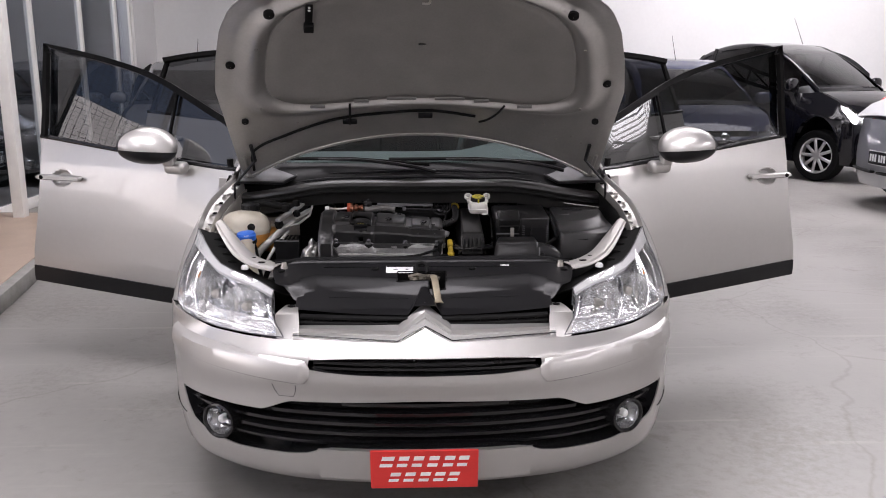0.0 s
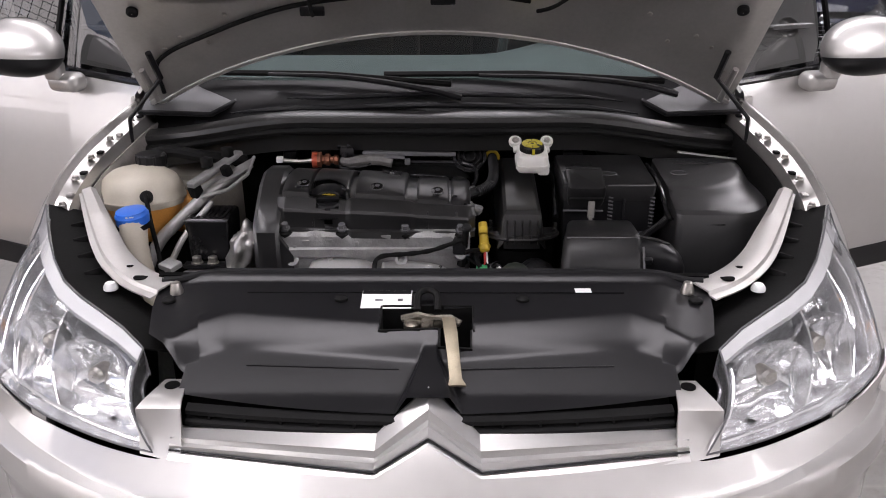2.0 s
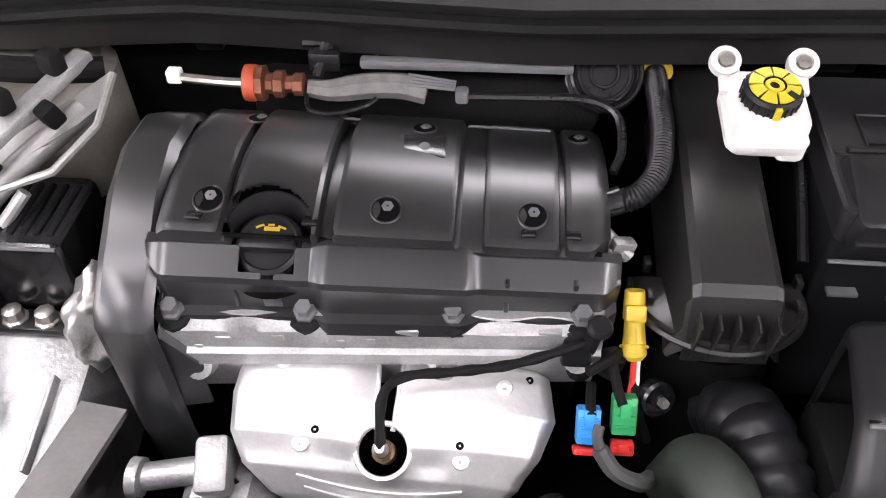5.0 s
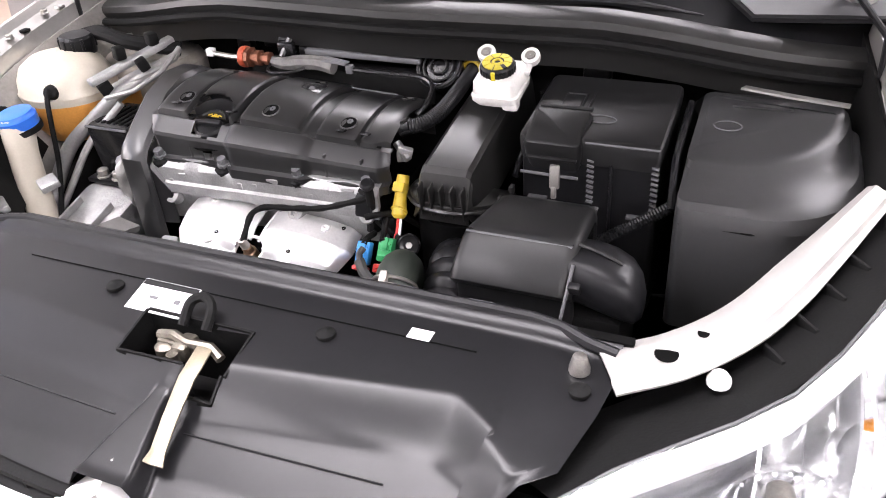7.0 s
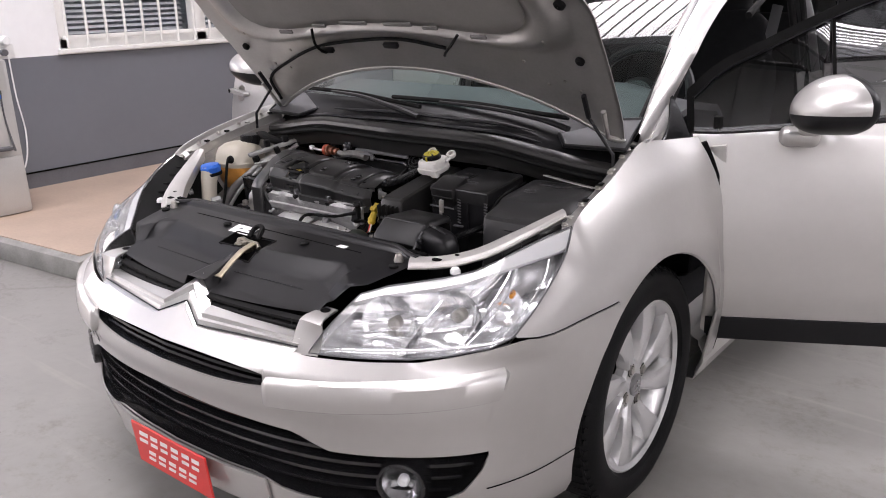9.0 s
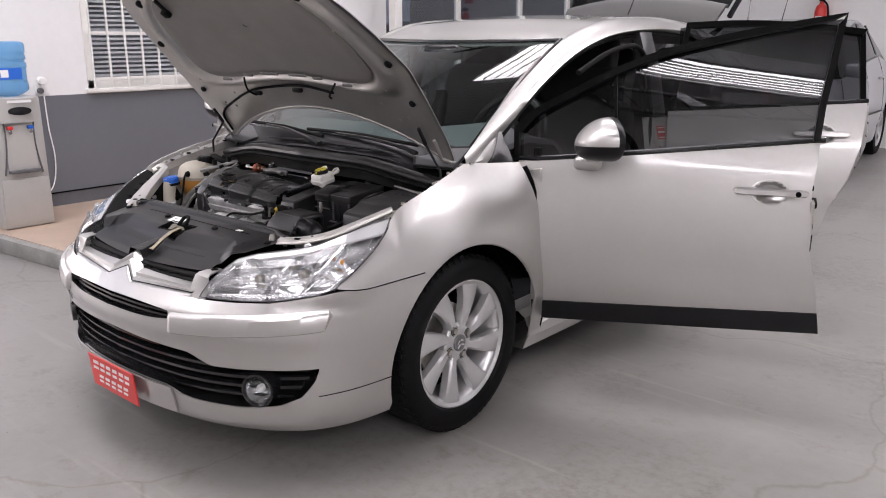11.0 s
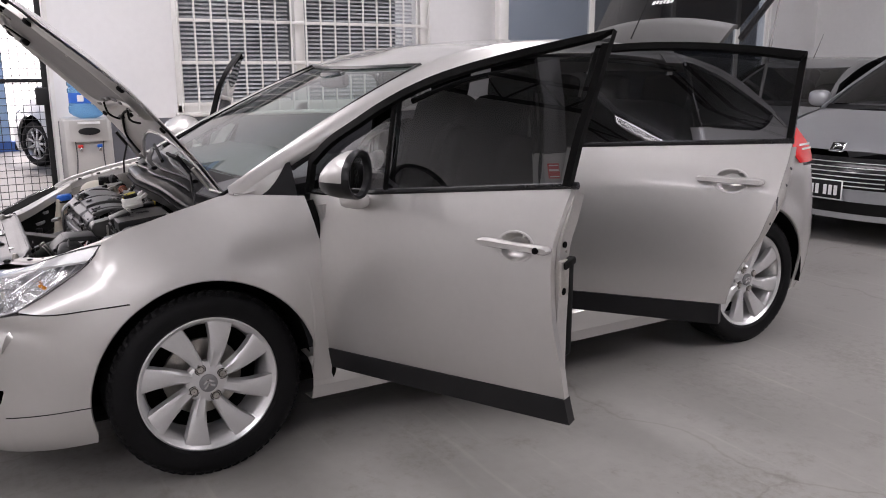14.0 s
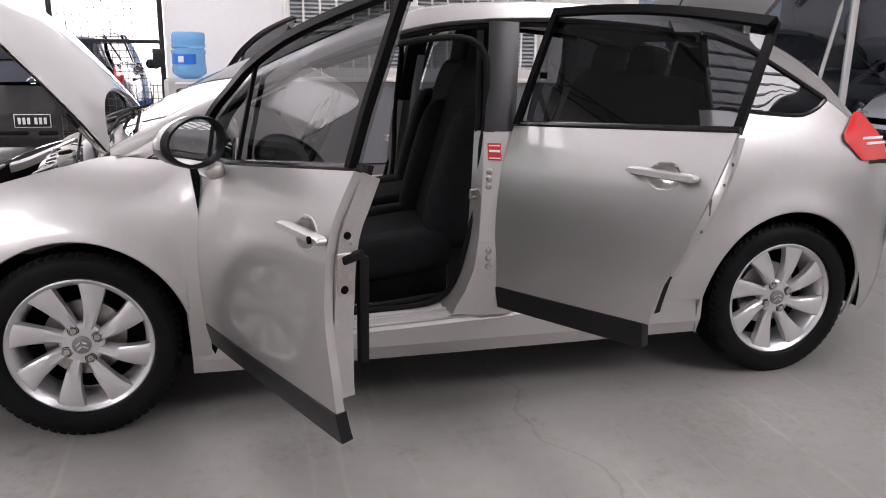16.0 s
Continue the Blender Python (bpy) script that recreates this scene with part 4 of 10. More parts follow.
    for q in panes:
        q.visible_shadow = False
    cup, bar, lock = handle_parts(doors, 1.20, 0.845, M)
    pair("handle_cup", cup, PAINT, doors)
    pair("door_handle", bar, PAINT, doors, "body-coloured bar handle")
    pair("door_lock", lock, DARK, doors)
    # latch, check strap and bolt holes on the door's rear edge
    bm = rbox(0.045, 0.014, 0.10, 0.004, M @ pose(d_x(1.34, 0.72) - 0.052, 1.332, 0.72))
    pair("door_latch", bm, STEEL, doors)
    for z, dx, r in ((0.86, -0.04, 0.009), (0.84, -0.055, 0.004), (0.765, -0.048, 0.008), (0.735, -0.045, 0.010)):
        bm = lathe([(r, 0), (r, 0.004), (0.001, 0.005)], 12, M @ Matrix.Translation((d_x(1.35, z) + dx, min(aft(z) + 0.010, 1.337) + 0.001, z)) @ Matrix.Rotation(radians(-90), 4, "X"))
        pair("edge_bolt", bm, DARK if r > 0.0085 else STEEL, doors)
    # black latch lever on the edge
    bm = rbox(0.055, 0.022, 0.020, 0.004, M @ pose(d_x(1.34, 0.8) - 0.062, 1.336, 0.800, 0, 12, 0))
    bm2 = rbox(0.030, 0.022, 0.27, 0.010, M @ pose(d_x(1.34, 0.6) - 0.112, 1.318, 0.535))
    pair("door_pocket", bm2, BLACK_MATT, doors, "black edge of the door pocket")
    pair("latch_lever", bm, BLACK_MATT, doors, "black latch lever")
    # mirror, long axis across its arm, glass turned out with the open door
    W, D, H = 0.114, 0.108, 0.074
    R = Matrix.Translation((1.093, 0.395, 1.008)) @ Matrix.Rotation(radians(-43), 4, "Z")

    def bowl(u, a):
        cu, su = math.cos(u), math.sin(u)
        x = W * math.copysign(abs(cu) ** 0.85, cu) * math.cos(a) ** 0.85
        z = H * math.copysign(abs(su) ** 0.9, su) * math.cos(a) ** (1.05 if su > 0 else 0.75) * (1 - 0.20 * max(x, 0) / W)
        return Vector((x - 0.016 * math.sin(a), -D * math.sin(a) ** 1.15, z - 0.020 * math.sin(a) ** 2))
    bm = sheet([[bowl(u, a) for a in np.linspace(0, math.pi * 0.5, 20)] for u in np.linspace(0, math.pi * 2, 65)])
    bmesh.ops.bisect_plane(bm, geom=bm.verts[:] + bm.edges[:] + bm.faces[:], plane_co=(0, 0, -0.020), plane_no=(-0.08, 0, 1))
    for f in bm.faces:
        q = f.calc_center_median()
        f.material_index = 1 if q.z - 0.08 * q.x < -0.020 else 0
    bm.transform(R)
    pair("mirror_housing", bm, [PAINT, BLACK], doors, "silver door mirror with a black lower edge", 80)
    rim = [bowl(u, 0) for u in np.linspace(0, 2 * math.pi, 49)[:-1]]
    bm = sheet([[p, p * 1.01 + Vector((0, 0.012, 0)), p * 0.97 + Vector((0, 0.022, 0)), p * 0.86 + Vector((0, 0.018, 0)), p * 0.85 + Vector((0, 0.004, 0))] for p in rim + rim[:1]])
    bm.transform(R)
    pair("mirror_ring", bm, BLACK, doors, "black mirror ring")
    bm = sheet([[p * r + Vector((0, 0.008, 0)) for r in (0.02, 0.5, 0.87)] for p in rim + rim[:1]])
    bm.transform(R)
    pair("mirror_glass", bm, MIRROR, doors, "mirror glass")
    bm = rbox(0.100, 0.060, 0.050, 0.021, pose(0.990, 0.444, 0.890, 8, 0, 21), seg=4)
    rbox(0.056, 0.036, 0.055, 0.014, pose(1.016, 0.432, 0.918, 0, 0, 21), bm, seg=3)
    pair("mirror_foot", bm, PAINT, doors, "silver mirror foot")
    return doors


def rear_edge(z):
    return lerp(z, [0.36, 0.42, 0.52, 0.62, 0.75, 0.88, 1.0, 1.1], [2.055, 2.060, 2.072, 2.10, 2.165, 2.205, 2.222, 2.226])


def rear_door():
    M = hinge(0.825, 1.405, 64.5)
    rows = []
    for k in np.linspace(0, 1, 90):
        col = []
        for j in np.linspace(0, 1, 64):
            y = 1.400 + 0.6 * k
            z0, z1 = door_low(y) + 0.078, belt(y)
            z = z0 + (z1 - z0) * j
            y = 1.400 + (rear_edge(z) - 1.400) * k
            z0, z1 = door_low(min(y, 2.06)) + 0.078, belt(y)
            z = z0 + (z1 - z0) * j
            col.append((d_x(y, z), y, z))
        rows.append(col)
    bm = cut_cup(sheet(rows, 0.014), 2.045, 0.935)
    bm.transform(M)
    doors = pair("rear_door", bm, PAINT, (car, car), "champagne silver rear door standing open", 40)
    P = np.array(rows)[2:-2:4, 2:-2:4] - np.array((0.042, 0, 0))
    bm = sheet(P, 0.04)
    bm.transform(M)
    pair("door_trim", bm, FABRIC, doors, "dark grey inner door trim")
    shell = []
    for z in np.linspace(0.66, 1.055, 20):
        p = 0.002 + 0.014 * math.exp(-(((z - 0.90) / 0.12) ** 2))
        shell.append([(d_x(min(y, 2.25), z) - o, y, z) for y, o in ((rear_edge(z) - 0.004, 0.012), (rear_edge(z) + 0.4 * p, 0.016), (rear_edge(z) + p, 0.022), (rear_edge(z) + p + 0.002, 0.028), (rear_edge(z) + p - 0.004, 0.040))])
    bm = sheet(shell, 0.004)
    bm.transform(M)
    pair("door_shell", bm, PAINT_IN, doors, "silver inner door shell", 30)
    for z, hgt in ((0.845, 0.060),):
        y = rear_edge(z) + 0.4 * (0.002 + 0.014 * math.exp(-(((z - 0.90) / 0.12) ** 2)))
        bm = rbox(0.006, 0.012, hgt * 0.8, 0.002, M @ pose(d_x(min(y, 2.25), z) - 0.0185, y + 0.003, z, 0, 0, -8))
        pair("door_latch", bm, GREYTRIM, doors, "dark door latch opening")
    for z in (0.80, 0.93, 0.985):
        y = rear_edge(z) + 0.55 * (0.002 + 0.014 * math.exp(-(((z - 0.90) / 0.12) ** 2)))
        bm = lathe([(0.006, 0), (0.006, 0.004), (0.001, 0.005)], 10, M @ Matrix.Translation((d_x(min(y, 2.25), z) - 0.020, y + 0.003, z)) @ Matrix.Rotation(radians(90), 4, "Y"))
        pair("latch_screw", bm, GREYTRIM, doors)
    ys = list(np.linspace(1.402, 2.05, 24))
    bm = sheet(columns(ys, door_low, lambda y: door_low(y) + 0.076, lambda y, z: d_x(y, z) + 0.004, 4), 0.03)
    bm.transform(M)
    pair("door_strip", bm, BLACK, doors, "black plastic lower door strip")
    bm = tube([(d_x(y, belt(y)) - 0.006, y, belt(y) + 0.006) for y in np.linspace(1.40, 2.228, 20)], 0.010, 8)
    bm.transform(M)
    pair("belt_seal", bm, BLACK_GLOSS, doors)
    top = [(float(a), float(b)) for a, b in RD_TOP]
    n = len(top)
    bm = ribbon(top, [(y + 0.016 - 0.034 * k / (n - 1), z - 0.024) for k, (y, z) in enumerate(top)], 0.004, 0.022)
    bm.transform(M)
    pair("window_frame", bm, FRAME, doors, "black window frame")
    fr = [(1.402 + 0.053 * k, belt(1.40) + (1.400 - belt(1.40)) * k) for k in np.linspace(0, 1, 10)]
    bm = ribbon(fr, [(y + 0.022, z) for y, z in fr], 0.003, 0.02)
    bm.transform(M)
    pair("window_frame", bm, FRAME, doors, "black window frame")
    rr = [(2.222 - 0.006 * k, belt(2.22) + (1.366 - belt(2.22)) * k) for k in np.linspace(0, 1, 10)]
    bm = ribbon(rr, [(y - 0.022, z) for y, z in rr], 0.003, 0.02)
    bm.transform(M)
    pair("window_frame", bm, FRAME, doors, "black window frame")
    P = [[(up_x(y, z) - 0.008, y, z) for z in np.linspace(belt(y) - 0.01, lerp(y, RD_TOP[:, 0], RD_TOP[:, 1]) - 0.012 if y > 1.455 else 1.38, 6)] for y in np.linspace(1.43, 2.205, 26)]
    bm = sheet(P)
    bm.transform(M)
    for q in pair("window_pane", bm, TINT_DOOR, doors, "dark tinted rear side window"):
        q.visible_shadow = False
    cup, bar, lock = handle_parts(doors, 2.045, 0.935, M)
    pair("handle_cup", cup, PAINT, doors)
    pair("door_handle", bar, PAINT, doors, "body-coloured bar handle")
    lock.free()
    return doors


front_door()
rear_door()


# ---- body shell above and behind the doors ----
# rails: windscreen pillar, roof edge and rear pillar in one sweep (inner and outer line)
RAIL = [(0.690, 0.125, 0.925), (0.648, 0.40, 1.075), (0.605, 0.68, 1.215), (0.583, 0.95, 1.325), (0.590, 1.20, 1.392), (0.602, 1.50, 1.418), (0.588, 1.80, 1.418), (0.568, 2.10, 1.398), (0.552, 2.40, 1.350), (0.560, 2.62, 1.285), (0.60, 2.80, 1.175), (0.665, 2.92, 1.04)]
rail = smooth_curve(RAIL, 70)


def rails():
    rows = []
    for i, p in enumerate(rail):
        u = i / 69
        w = (0.034 + 0.018 * math.sin(u * math.pi)) * min(0.30 + u / 0.22, 1) + (0.03 * max(u - 0.75, 0) / 0.25)
        x, y, z = p
        rows.append([(x - w * 0.95, y, z + 0.010), (x - w * 0.5, y, z + 0.017), (x, y, z + 0.010), (x + w * 0.55, y, z - 0.012), (x + w * 0.85, y, z - 0.040), (x + w * 0.6, y, z - 0.055), (x - w * 0.3, y, z - 0.05), (x - w * 0.95, y, z - 0.02)])
    return sheet(rows)


pillars = pair("roof_rail", rails(), PAINT, (car, car), "champagne silver windscreen pillar and roof rail", 60)
# black aperture seals under the rail
seal_pts = [(p[0] + 0.012, p[1], p[2] - 0.062) for p in rail[6:52]]
pair("aperture_seal", tube(seal_pts, 0.012, 8), BLACK_MATT, pillars)
# foot of the pillar: silver ahead, black triangle behind
foot, tri_ = [], []
for y in np.linspace(0.14, 0.345, 14):
    rx, rz = lerp(y, [p[1] for p in RAIL], [p[0] for p in RAIL]) + 0.016, lerp(y, [p[1] for p in RAIL], [p[2] for p in RAIL]) - 0.030
    fx, fz = lerp(y, *F_TOPX) - 0.006, f_top(min(y, 0.41)) - 0.004
    a, b = Vector((fx, y, fz)), Vector((rx, y, max(rz, fz + 0.002)))
    k = min(max((y - 0.225) / 0.10, 0), 1)
    out = Vector((0.006, 0, 0))
    m_ = a.lerp(b, k)
    foot.append([m_, m_.lerp(b, 0.5) + out * (1 - k), b])
    if y > 0.22:
        tri_.append([a + out * 0.5, a.lerp(m_, 0.5) + out, m_ + out * 0.5])
pair("pillar_foot", sheet(foot, 0.006), PAINT, pillars)
pair("pillar_corner_trim", sheet(tri_, 0.005), BLACK_GLOSS, pillars, "black triangle at the foot of the pillar")


def roof_z(x, y):
    ys = [p[1] for p in RAIL]
    ze = lerp(y, ys, [p[2] for p in RAIL]) + 0.008
    xe = lerp(y, ys, [p[0] for p in RAIL]) - 0.03
    return ze + 0.020 * max(1 - (x / xe) ** 2, 0)


def roof_panel():
    rows = []
    for y in np.linspace(0, 1, 34):
        row = []
        for q in np.linspace(-1, 1, 25):
            yy = (0.90 - 0.075 * (1 - q * q)) + (2.58 - 0.90 + 0.075 * (1 - q * q)) * y
            xe = lerp(yy, [p[1] for p in RAIL], [p[0] for p in RAIL]) - 0.03
            x = q * xe
            row.append((x, yy, roof_z(x, yy)))
        rows.append(row)
    return sheet(rows, 0.004)


part("roof", roof_panel(), PAINT, car, "champagne silver roof panel", 60)
bm = sheet([[(x, y, roof_z(x, y) - 0.04) for x in np.linspace(-0.55, 0.55, 9)] for y in np.linspace(0.97, 2.5, 12)], 0.01)
part("headliner", bm, mat("grey_headliner", (0.30, 0.29, 0.28), 0.95, var=0.06, scale=20), car, "grey cloth headliner")


def windscreen():
    rows = []
    for k in np.linspace(0, 1, 18):
        row = []
        for q in np.linspace(-1, 1, 25):
            yb = 0.20 - 0.10 * (1 - q * q)
            yt = 0.925 - 0.075 * (1 - q * q)
            y = yb + (yt - yb) * k
            xe = lerp(y, [p[1] for p in RAIL], [p[0] for p in RAIL]) - 0.025
            zb, zt = 0.958 + 0.012 * (1 - q * q), roof_z(q * 0.545, yt + 0.03) - 0.006
            z = zb + (zt - zb) * k + 0.018 * math.sin(math.pi * k)
            row.append((q * (0.655 + (0.552 - 0.655) * k), y, z))
        rows.append(row)
    return rows


ws = part("windscreen", sheet(windscreen()), WINDSCREEN, car, "green-tinted windscreen", 60)
ws.visible_shadow = False
W = windscreen()
edge = [W[i][0] for i in range(18)] + W[-1][1:-1] + [W[i][-1] for i in range(17, -1, -1)]
bm = tube([Vector(p) + Vector((0, -0.004, 0.004)) for p in edge], 0.008, 6)
part("windscreen_seal", bm, BLACK_GLOSS, ws, "black windscreen seal")
part("sun_strip", sheet([[Vector(W[i][j]) + Vector((0, 0.004, -0.004)) for j in range(25)] for i in (16, 17)]), BLACK_GLOSS, ws)

# black seal round the front door's opening
opening = smooth_curve([(0.715, 0.80, 1.205), (0.705, 1.03, 1.275), (0.700, 1.225, 1.305), (0.703, 1.315, 1.297), (0.717, 1.360, 1.25), (0.752, 1.358, 1.06), (0.770, 1.340, 0.94), (0.786, 1.320, 0.74), (0.792, 1.277, 0.555), (0.792, 1.228, 0.435), (0.790, 1.155, 0.390), (0.786, 0.94, 0.372), (0.782, 0.60, 0.352)], 60)
pair("door_opening_seal", tube(opening, 0.011, 8), BLACK_MATT, pillars, "black rubber door opening seal")

# B pillar
rows = []
for z in list(np.linspace(0.352, 0.46, 14)) + list(np.linspace(0.475, 0.985, 18)):
    yf = lerp(z, [0.352, 0.360, 0.375, 0.42, 0.50, 0.62, 0.80, 0.985], [1.245, 1.250, 1.258, 1.288, 1.325, 1.348, 1.362, 1.378])
    x = lerp(z, [0.352, 0.55, 0.80, 0.985], [0.800, 0.800, 0.782, 0.745])
    rows.append([(x - 0.03, yf - 0.012, z), (x - 0.006, yf, z), (x + 0.006, (yf + 1.44) / 2, z), (x, 1.44, z)])
bm = sheet(rows, 0.05)
bp = pair("centre_pillar", bm, PAINT, (car, car), "silver painted centre pillar")
bm = sheet([[(0.754, 1.352, 0.985), (0.766, 1.40, 0.985), (0.756, 1.450, 0.985)], [(0.706, 1.375, 1.18), (0.717, 1.42, 1.18), (0.708, 1.470, 1.18)], [(0.638, 1.395, 1.352), (0.649, 1.44, 1.352), (0.640, 1.492, 1.352)]], 0.03)
pair("pillar_cover", bm, mat("satin_dark_pillar_trim", (0.020, 0.020, 0.021), 0.34, var=0.08, scale=8), bp, "black upper pillar cover")


def pillar_x(y, z):
    """Outer face of the centre pillar near its hinges."""
    return 0.791 + 0.385 * (y - 1.35) - 0.242 * (z - 0.94) if z > 0.75 else 0.842 + 0.247 * (y - 1.333) - 0.08 * (z - 0.56)


def pillar_patch(y0, y1, z0, z1, off, t=0.001):
    return sheet([[(pillar_x(y, z) + off, y, z) for z in (z0, z1)] for y in (y0, y1)], t)


pair("pillar_sticker", pillar_patch(1.354, 1.398, 0.898, 0.956, 0.003), RED, bp, "red warning sticker")
for z0, z1 in ((0.946, 0.950), (0.926, 0.934), (0.904, 0.908)):
    pair("sticker_bar", pillar_patch(1.358, 1.394, z0, z1, 0.005), WHITE, bp)
pair("door_hinge", pillar_patch(1.318, 1.372, 0.505, 0.615, 0.005, 0.006), PAINT, bp, "silver painted rear door hinge plate")
for y, z in ((1.352, 0.590), (1.352, 0.562), (1.352, 0.532), (1.356, 0.862), (1.354, 0.838), (1.352, 0.812)):
    pair("hinge_bolt", lathe([(0.011, 0), (0.011, 0.006), (0.007, 0.010), (0.001, 0.011)], 14, Matrix.Translation((pillar_x(y, z) + 0.006, y, z)) @ pose(0, 0, 0, 0, 90, -18)), STEEL, bp)
pair("striker_plate", lathe([(0.020, 0), (0.020, 0.004), (0.001, 0.005)], 20, Matrix.Translation((0.799, 1.318, 0.782)) @ pose(0, 0, 0, 0, 90, -56)), STEEL, bp)
pair("door_striker", tube([(0.797, 1.320, 0.796), (0.816, 1.290, 0.796), (0.816, 1.290, 0.770), (0.797, 1.320, 0.770)], 0.005, 8), STEEL, bp)
# aperture curves: lower corners sweep up into the pillar
for y0, y1 in ((0.47, 1.322), (1.46, 2.06)):
    pts = [(0.775, y0 - 0.03, 0.95), (0.775, y0, 0.55), (0.772, y0 + 0.05, 0.40), (0.768, y0 + 0.14, sill_z(y0) + 0.012), (0.768, y1 - 0.16, sill_z(y1) + 0.012), (0.772, y1 - 0.05, 0.43 if y1 < 1.5 else 0.46), (0.772, y1, 0.62), (0.745, y1 + (0.012 if y1 < 1.5 else 0.17), 0.95), (0.66, y1 + (0.035 if y1 < 1.5 else 0.17), 1.33)]
    pair("aperture_seal", tube(smooth_curve(pts, 60), 0.013, 8), BLACK_MATT, sills)
# front pillar inner panel behind the fender
bm = sheet([[(0.79, 0.40, 0.33), (0.775, 0.475, 0.33)], [(0.79, 0.40, 0.6), (0.775, 0.48, 0.6)], [(0.755, 0.40, 0.87), (0.745, 0.48, 0.885)]], 0.06)
pair("hinge_pillar", bm, PAINT_IN, (car, car), "silver hinge pillar behind the fender")


# rear quarter panel
def q_top(y):
    return lerp(y, [2.06, 2.28, 2.62, 2.70, 2.76, 2.90, 3.0], [1.055, 1.068, 1.035, 1.06, 1.10, 1.00, 0.93])


QUARTER_TUCK = soft_table([0.18, 0.24, 0.34, 0.45, 0.62, 0.75, 0.88, 0.96, 1.04, 1.12], [0.05, 0.03, 0.01, 0.0, 0.004, 0.012, 0.035, 0.06, 0.095, 0.13])


def q_x(y, z):
    return side_x(y) - lerp(z, *QUARTER_TUCK) + flare(y, z, REAR_Y)


def quarter():
    ys = list(np.linspace(2.085, 2.24, 8)) + [REAR_Y + REAR_R * math.sin(a) for a in np.linspace(-1.52, 1.40, 40)]
    def lo(y):
        front = lerp(y, [2.06, 2.085, 2.11, 2.185, 2.235, 2.255, 2.262], [0.45, 0.53, 0.62, 0.75, 0.88, 1.0, 1.05])
        z = arch_z(y, REAR_Y, 0.0)
        return max(z, 0.20)
    rows = columns([y for y in ys if y > 2.262], lo, q_top, q_x, 18)
    bm = sheet(rows, 0.004)
    return bm


quarters = pair("rear_quarter_panel", quarter(), PAINT, (car, car), "champagne silver rear quarter panel", 50)
# dog-leg of the door opening ahead of the rear wheel
rows = []
for z in np.linspace(0.36, 1.06, 18):
    y0 = rear_edge(z) + 0.004
    y1 = REAR_Y - math.sqrt(max(REAR_R**2 - (z - WHEEL_Z) ** 2, 0)) + 0.002 if z < WHEEL_Z + REAR_R - 0.002 else 2.32
    y1 = max(min(y1, 2.32), y0 + 0.004)
    rows.append([(q_x(y, z) - 0.001 - (0.025 if k == 0 else 0), y, z) for k, y in enumerate([y0 - 0.03] + list(np.linspace(y0, y1, 5)))])
pair("door_shut_panel", sheet(rows, 0.003), PAINT, quarters, "champagne silver door shut", 50)
pair("wheel_arch_lip", tube([(q_x(REAR_Y + REAR_R * math.cos(a), WHEEL_Z + REAR_R * math.sin(a)) - 0.006, REAR_Y + REAR_R * math.cos(a), WHEEL_Z + REAR_R * math.sin(a)) for a in np.linspace(math.radians(-14), math.radians(196), 40)], 0.006, 6), PAINT, quarters)
# rear pillar between side pane and tailgate
rows = []
for p in rail[48:]:
    x, y, z = p
    zl = max(lerp(y, [2.2, 2.30, 2.45, 2.60, 2.76, 2.92], [1.34, 1.335, 1.275, 1.19, 1.10, 0.985]), 0.9)
    xl = q_x(min(y, 2.9), 1.06) - 0.42 * max(zl - 1.06, 0)
    rows.append([(x + 0.02, y, z - 0.012), (x + 0.6 * (xl - x), y, z + 0.45 * (zl - z)), (xl, y, zl)])
pair("rear_pillar", sheet(rows, 0.004), PAINT, quarters, "champagne silver rear pillar", 60)
qw = [(2.20, 1.352), (2.27, 1.335), (2.45, 1.275), (2.60, 1.19), (2.757, 1.10)]
rows = []
for y in np.linspace(2.235, 2.752, 14):
    zt = lerp(y, [a for a, b in qw], [b for a, b in qw])
    zb = q_top(y)
    rows.append([(q_x(y, 1.05) - 0.42 * max(z - 1.05, 0) - 0.002, y, z) for z in np.linspace(min(zb, zt), zt, 4)])
qp = pair("rear_side_pane", sheet(rows), TINT_REAR, quarters, "dark fixed rear side pane")
for q in qp:
    q.visible_shadow = False
edge = [r[0] for r in rows] + [r[-1] for r in rows[::-1]]
pair("pane_seal", tube([Vector(p) + Vector((0.003, 0, 0)) for p in edge], 0.009, 6, closed=True), BLACK_GLOSS, quarters)


# tail lamps and rear bumper
def tail_lamp():
    rows = []
    for k in np.linspace(0, 1, 10):
        z = 0.866 + 0.184 * k
        y0 = lerp(z, [0.866, 0.957, 1.05], [2.905, 2.802, 2.885])
        y1 = lerp(z, [0.866, 0.93, 1.05], [3.06, 3.045, 2.925])
        row = []
        for j in np.linspace(0, 1, 8):
            y = y0 + (y1 - y0) * j
            row.append((side_x(y) - lerp(z, [0.83, 0.95, 1.05], [0.022, 0.05, 0.095]) + 0.004 * math.sin(math.pi * min(j + 0.15, 1)) + 0.002, y, z))
        rows.append(row)
    return rows


lamps = pair("tail_lamp", sheet(tail_lamp(), 0.003), REDLENS, (car, car), "red tail lamp with clear bands")
TL = tail_lamp()
for i in (3, 4):
    pair("reversing_band", sheet([[Vector(TL[i][j]) + Vector((0.004, 0, dz)) for j in range(3, 8)] for dz in (0.0, 0.010)], 0.002), WHITE, lamps, "clear white lamp band")
s0, s1 = s_at_y(REAR_Y + REAR_R - 0.01), OUT_S[-1]
sv = list(np.linspace(s0, s1, 26))


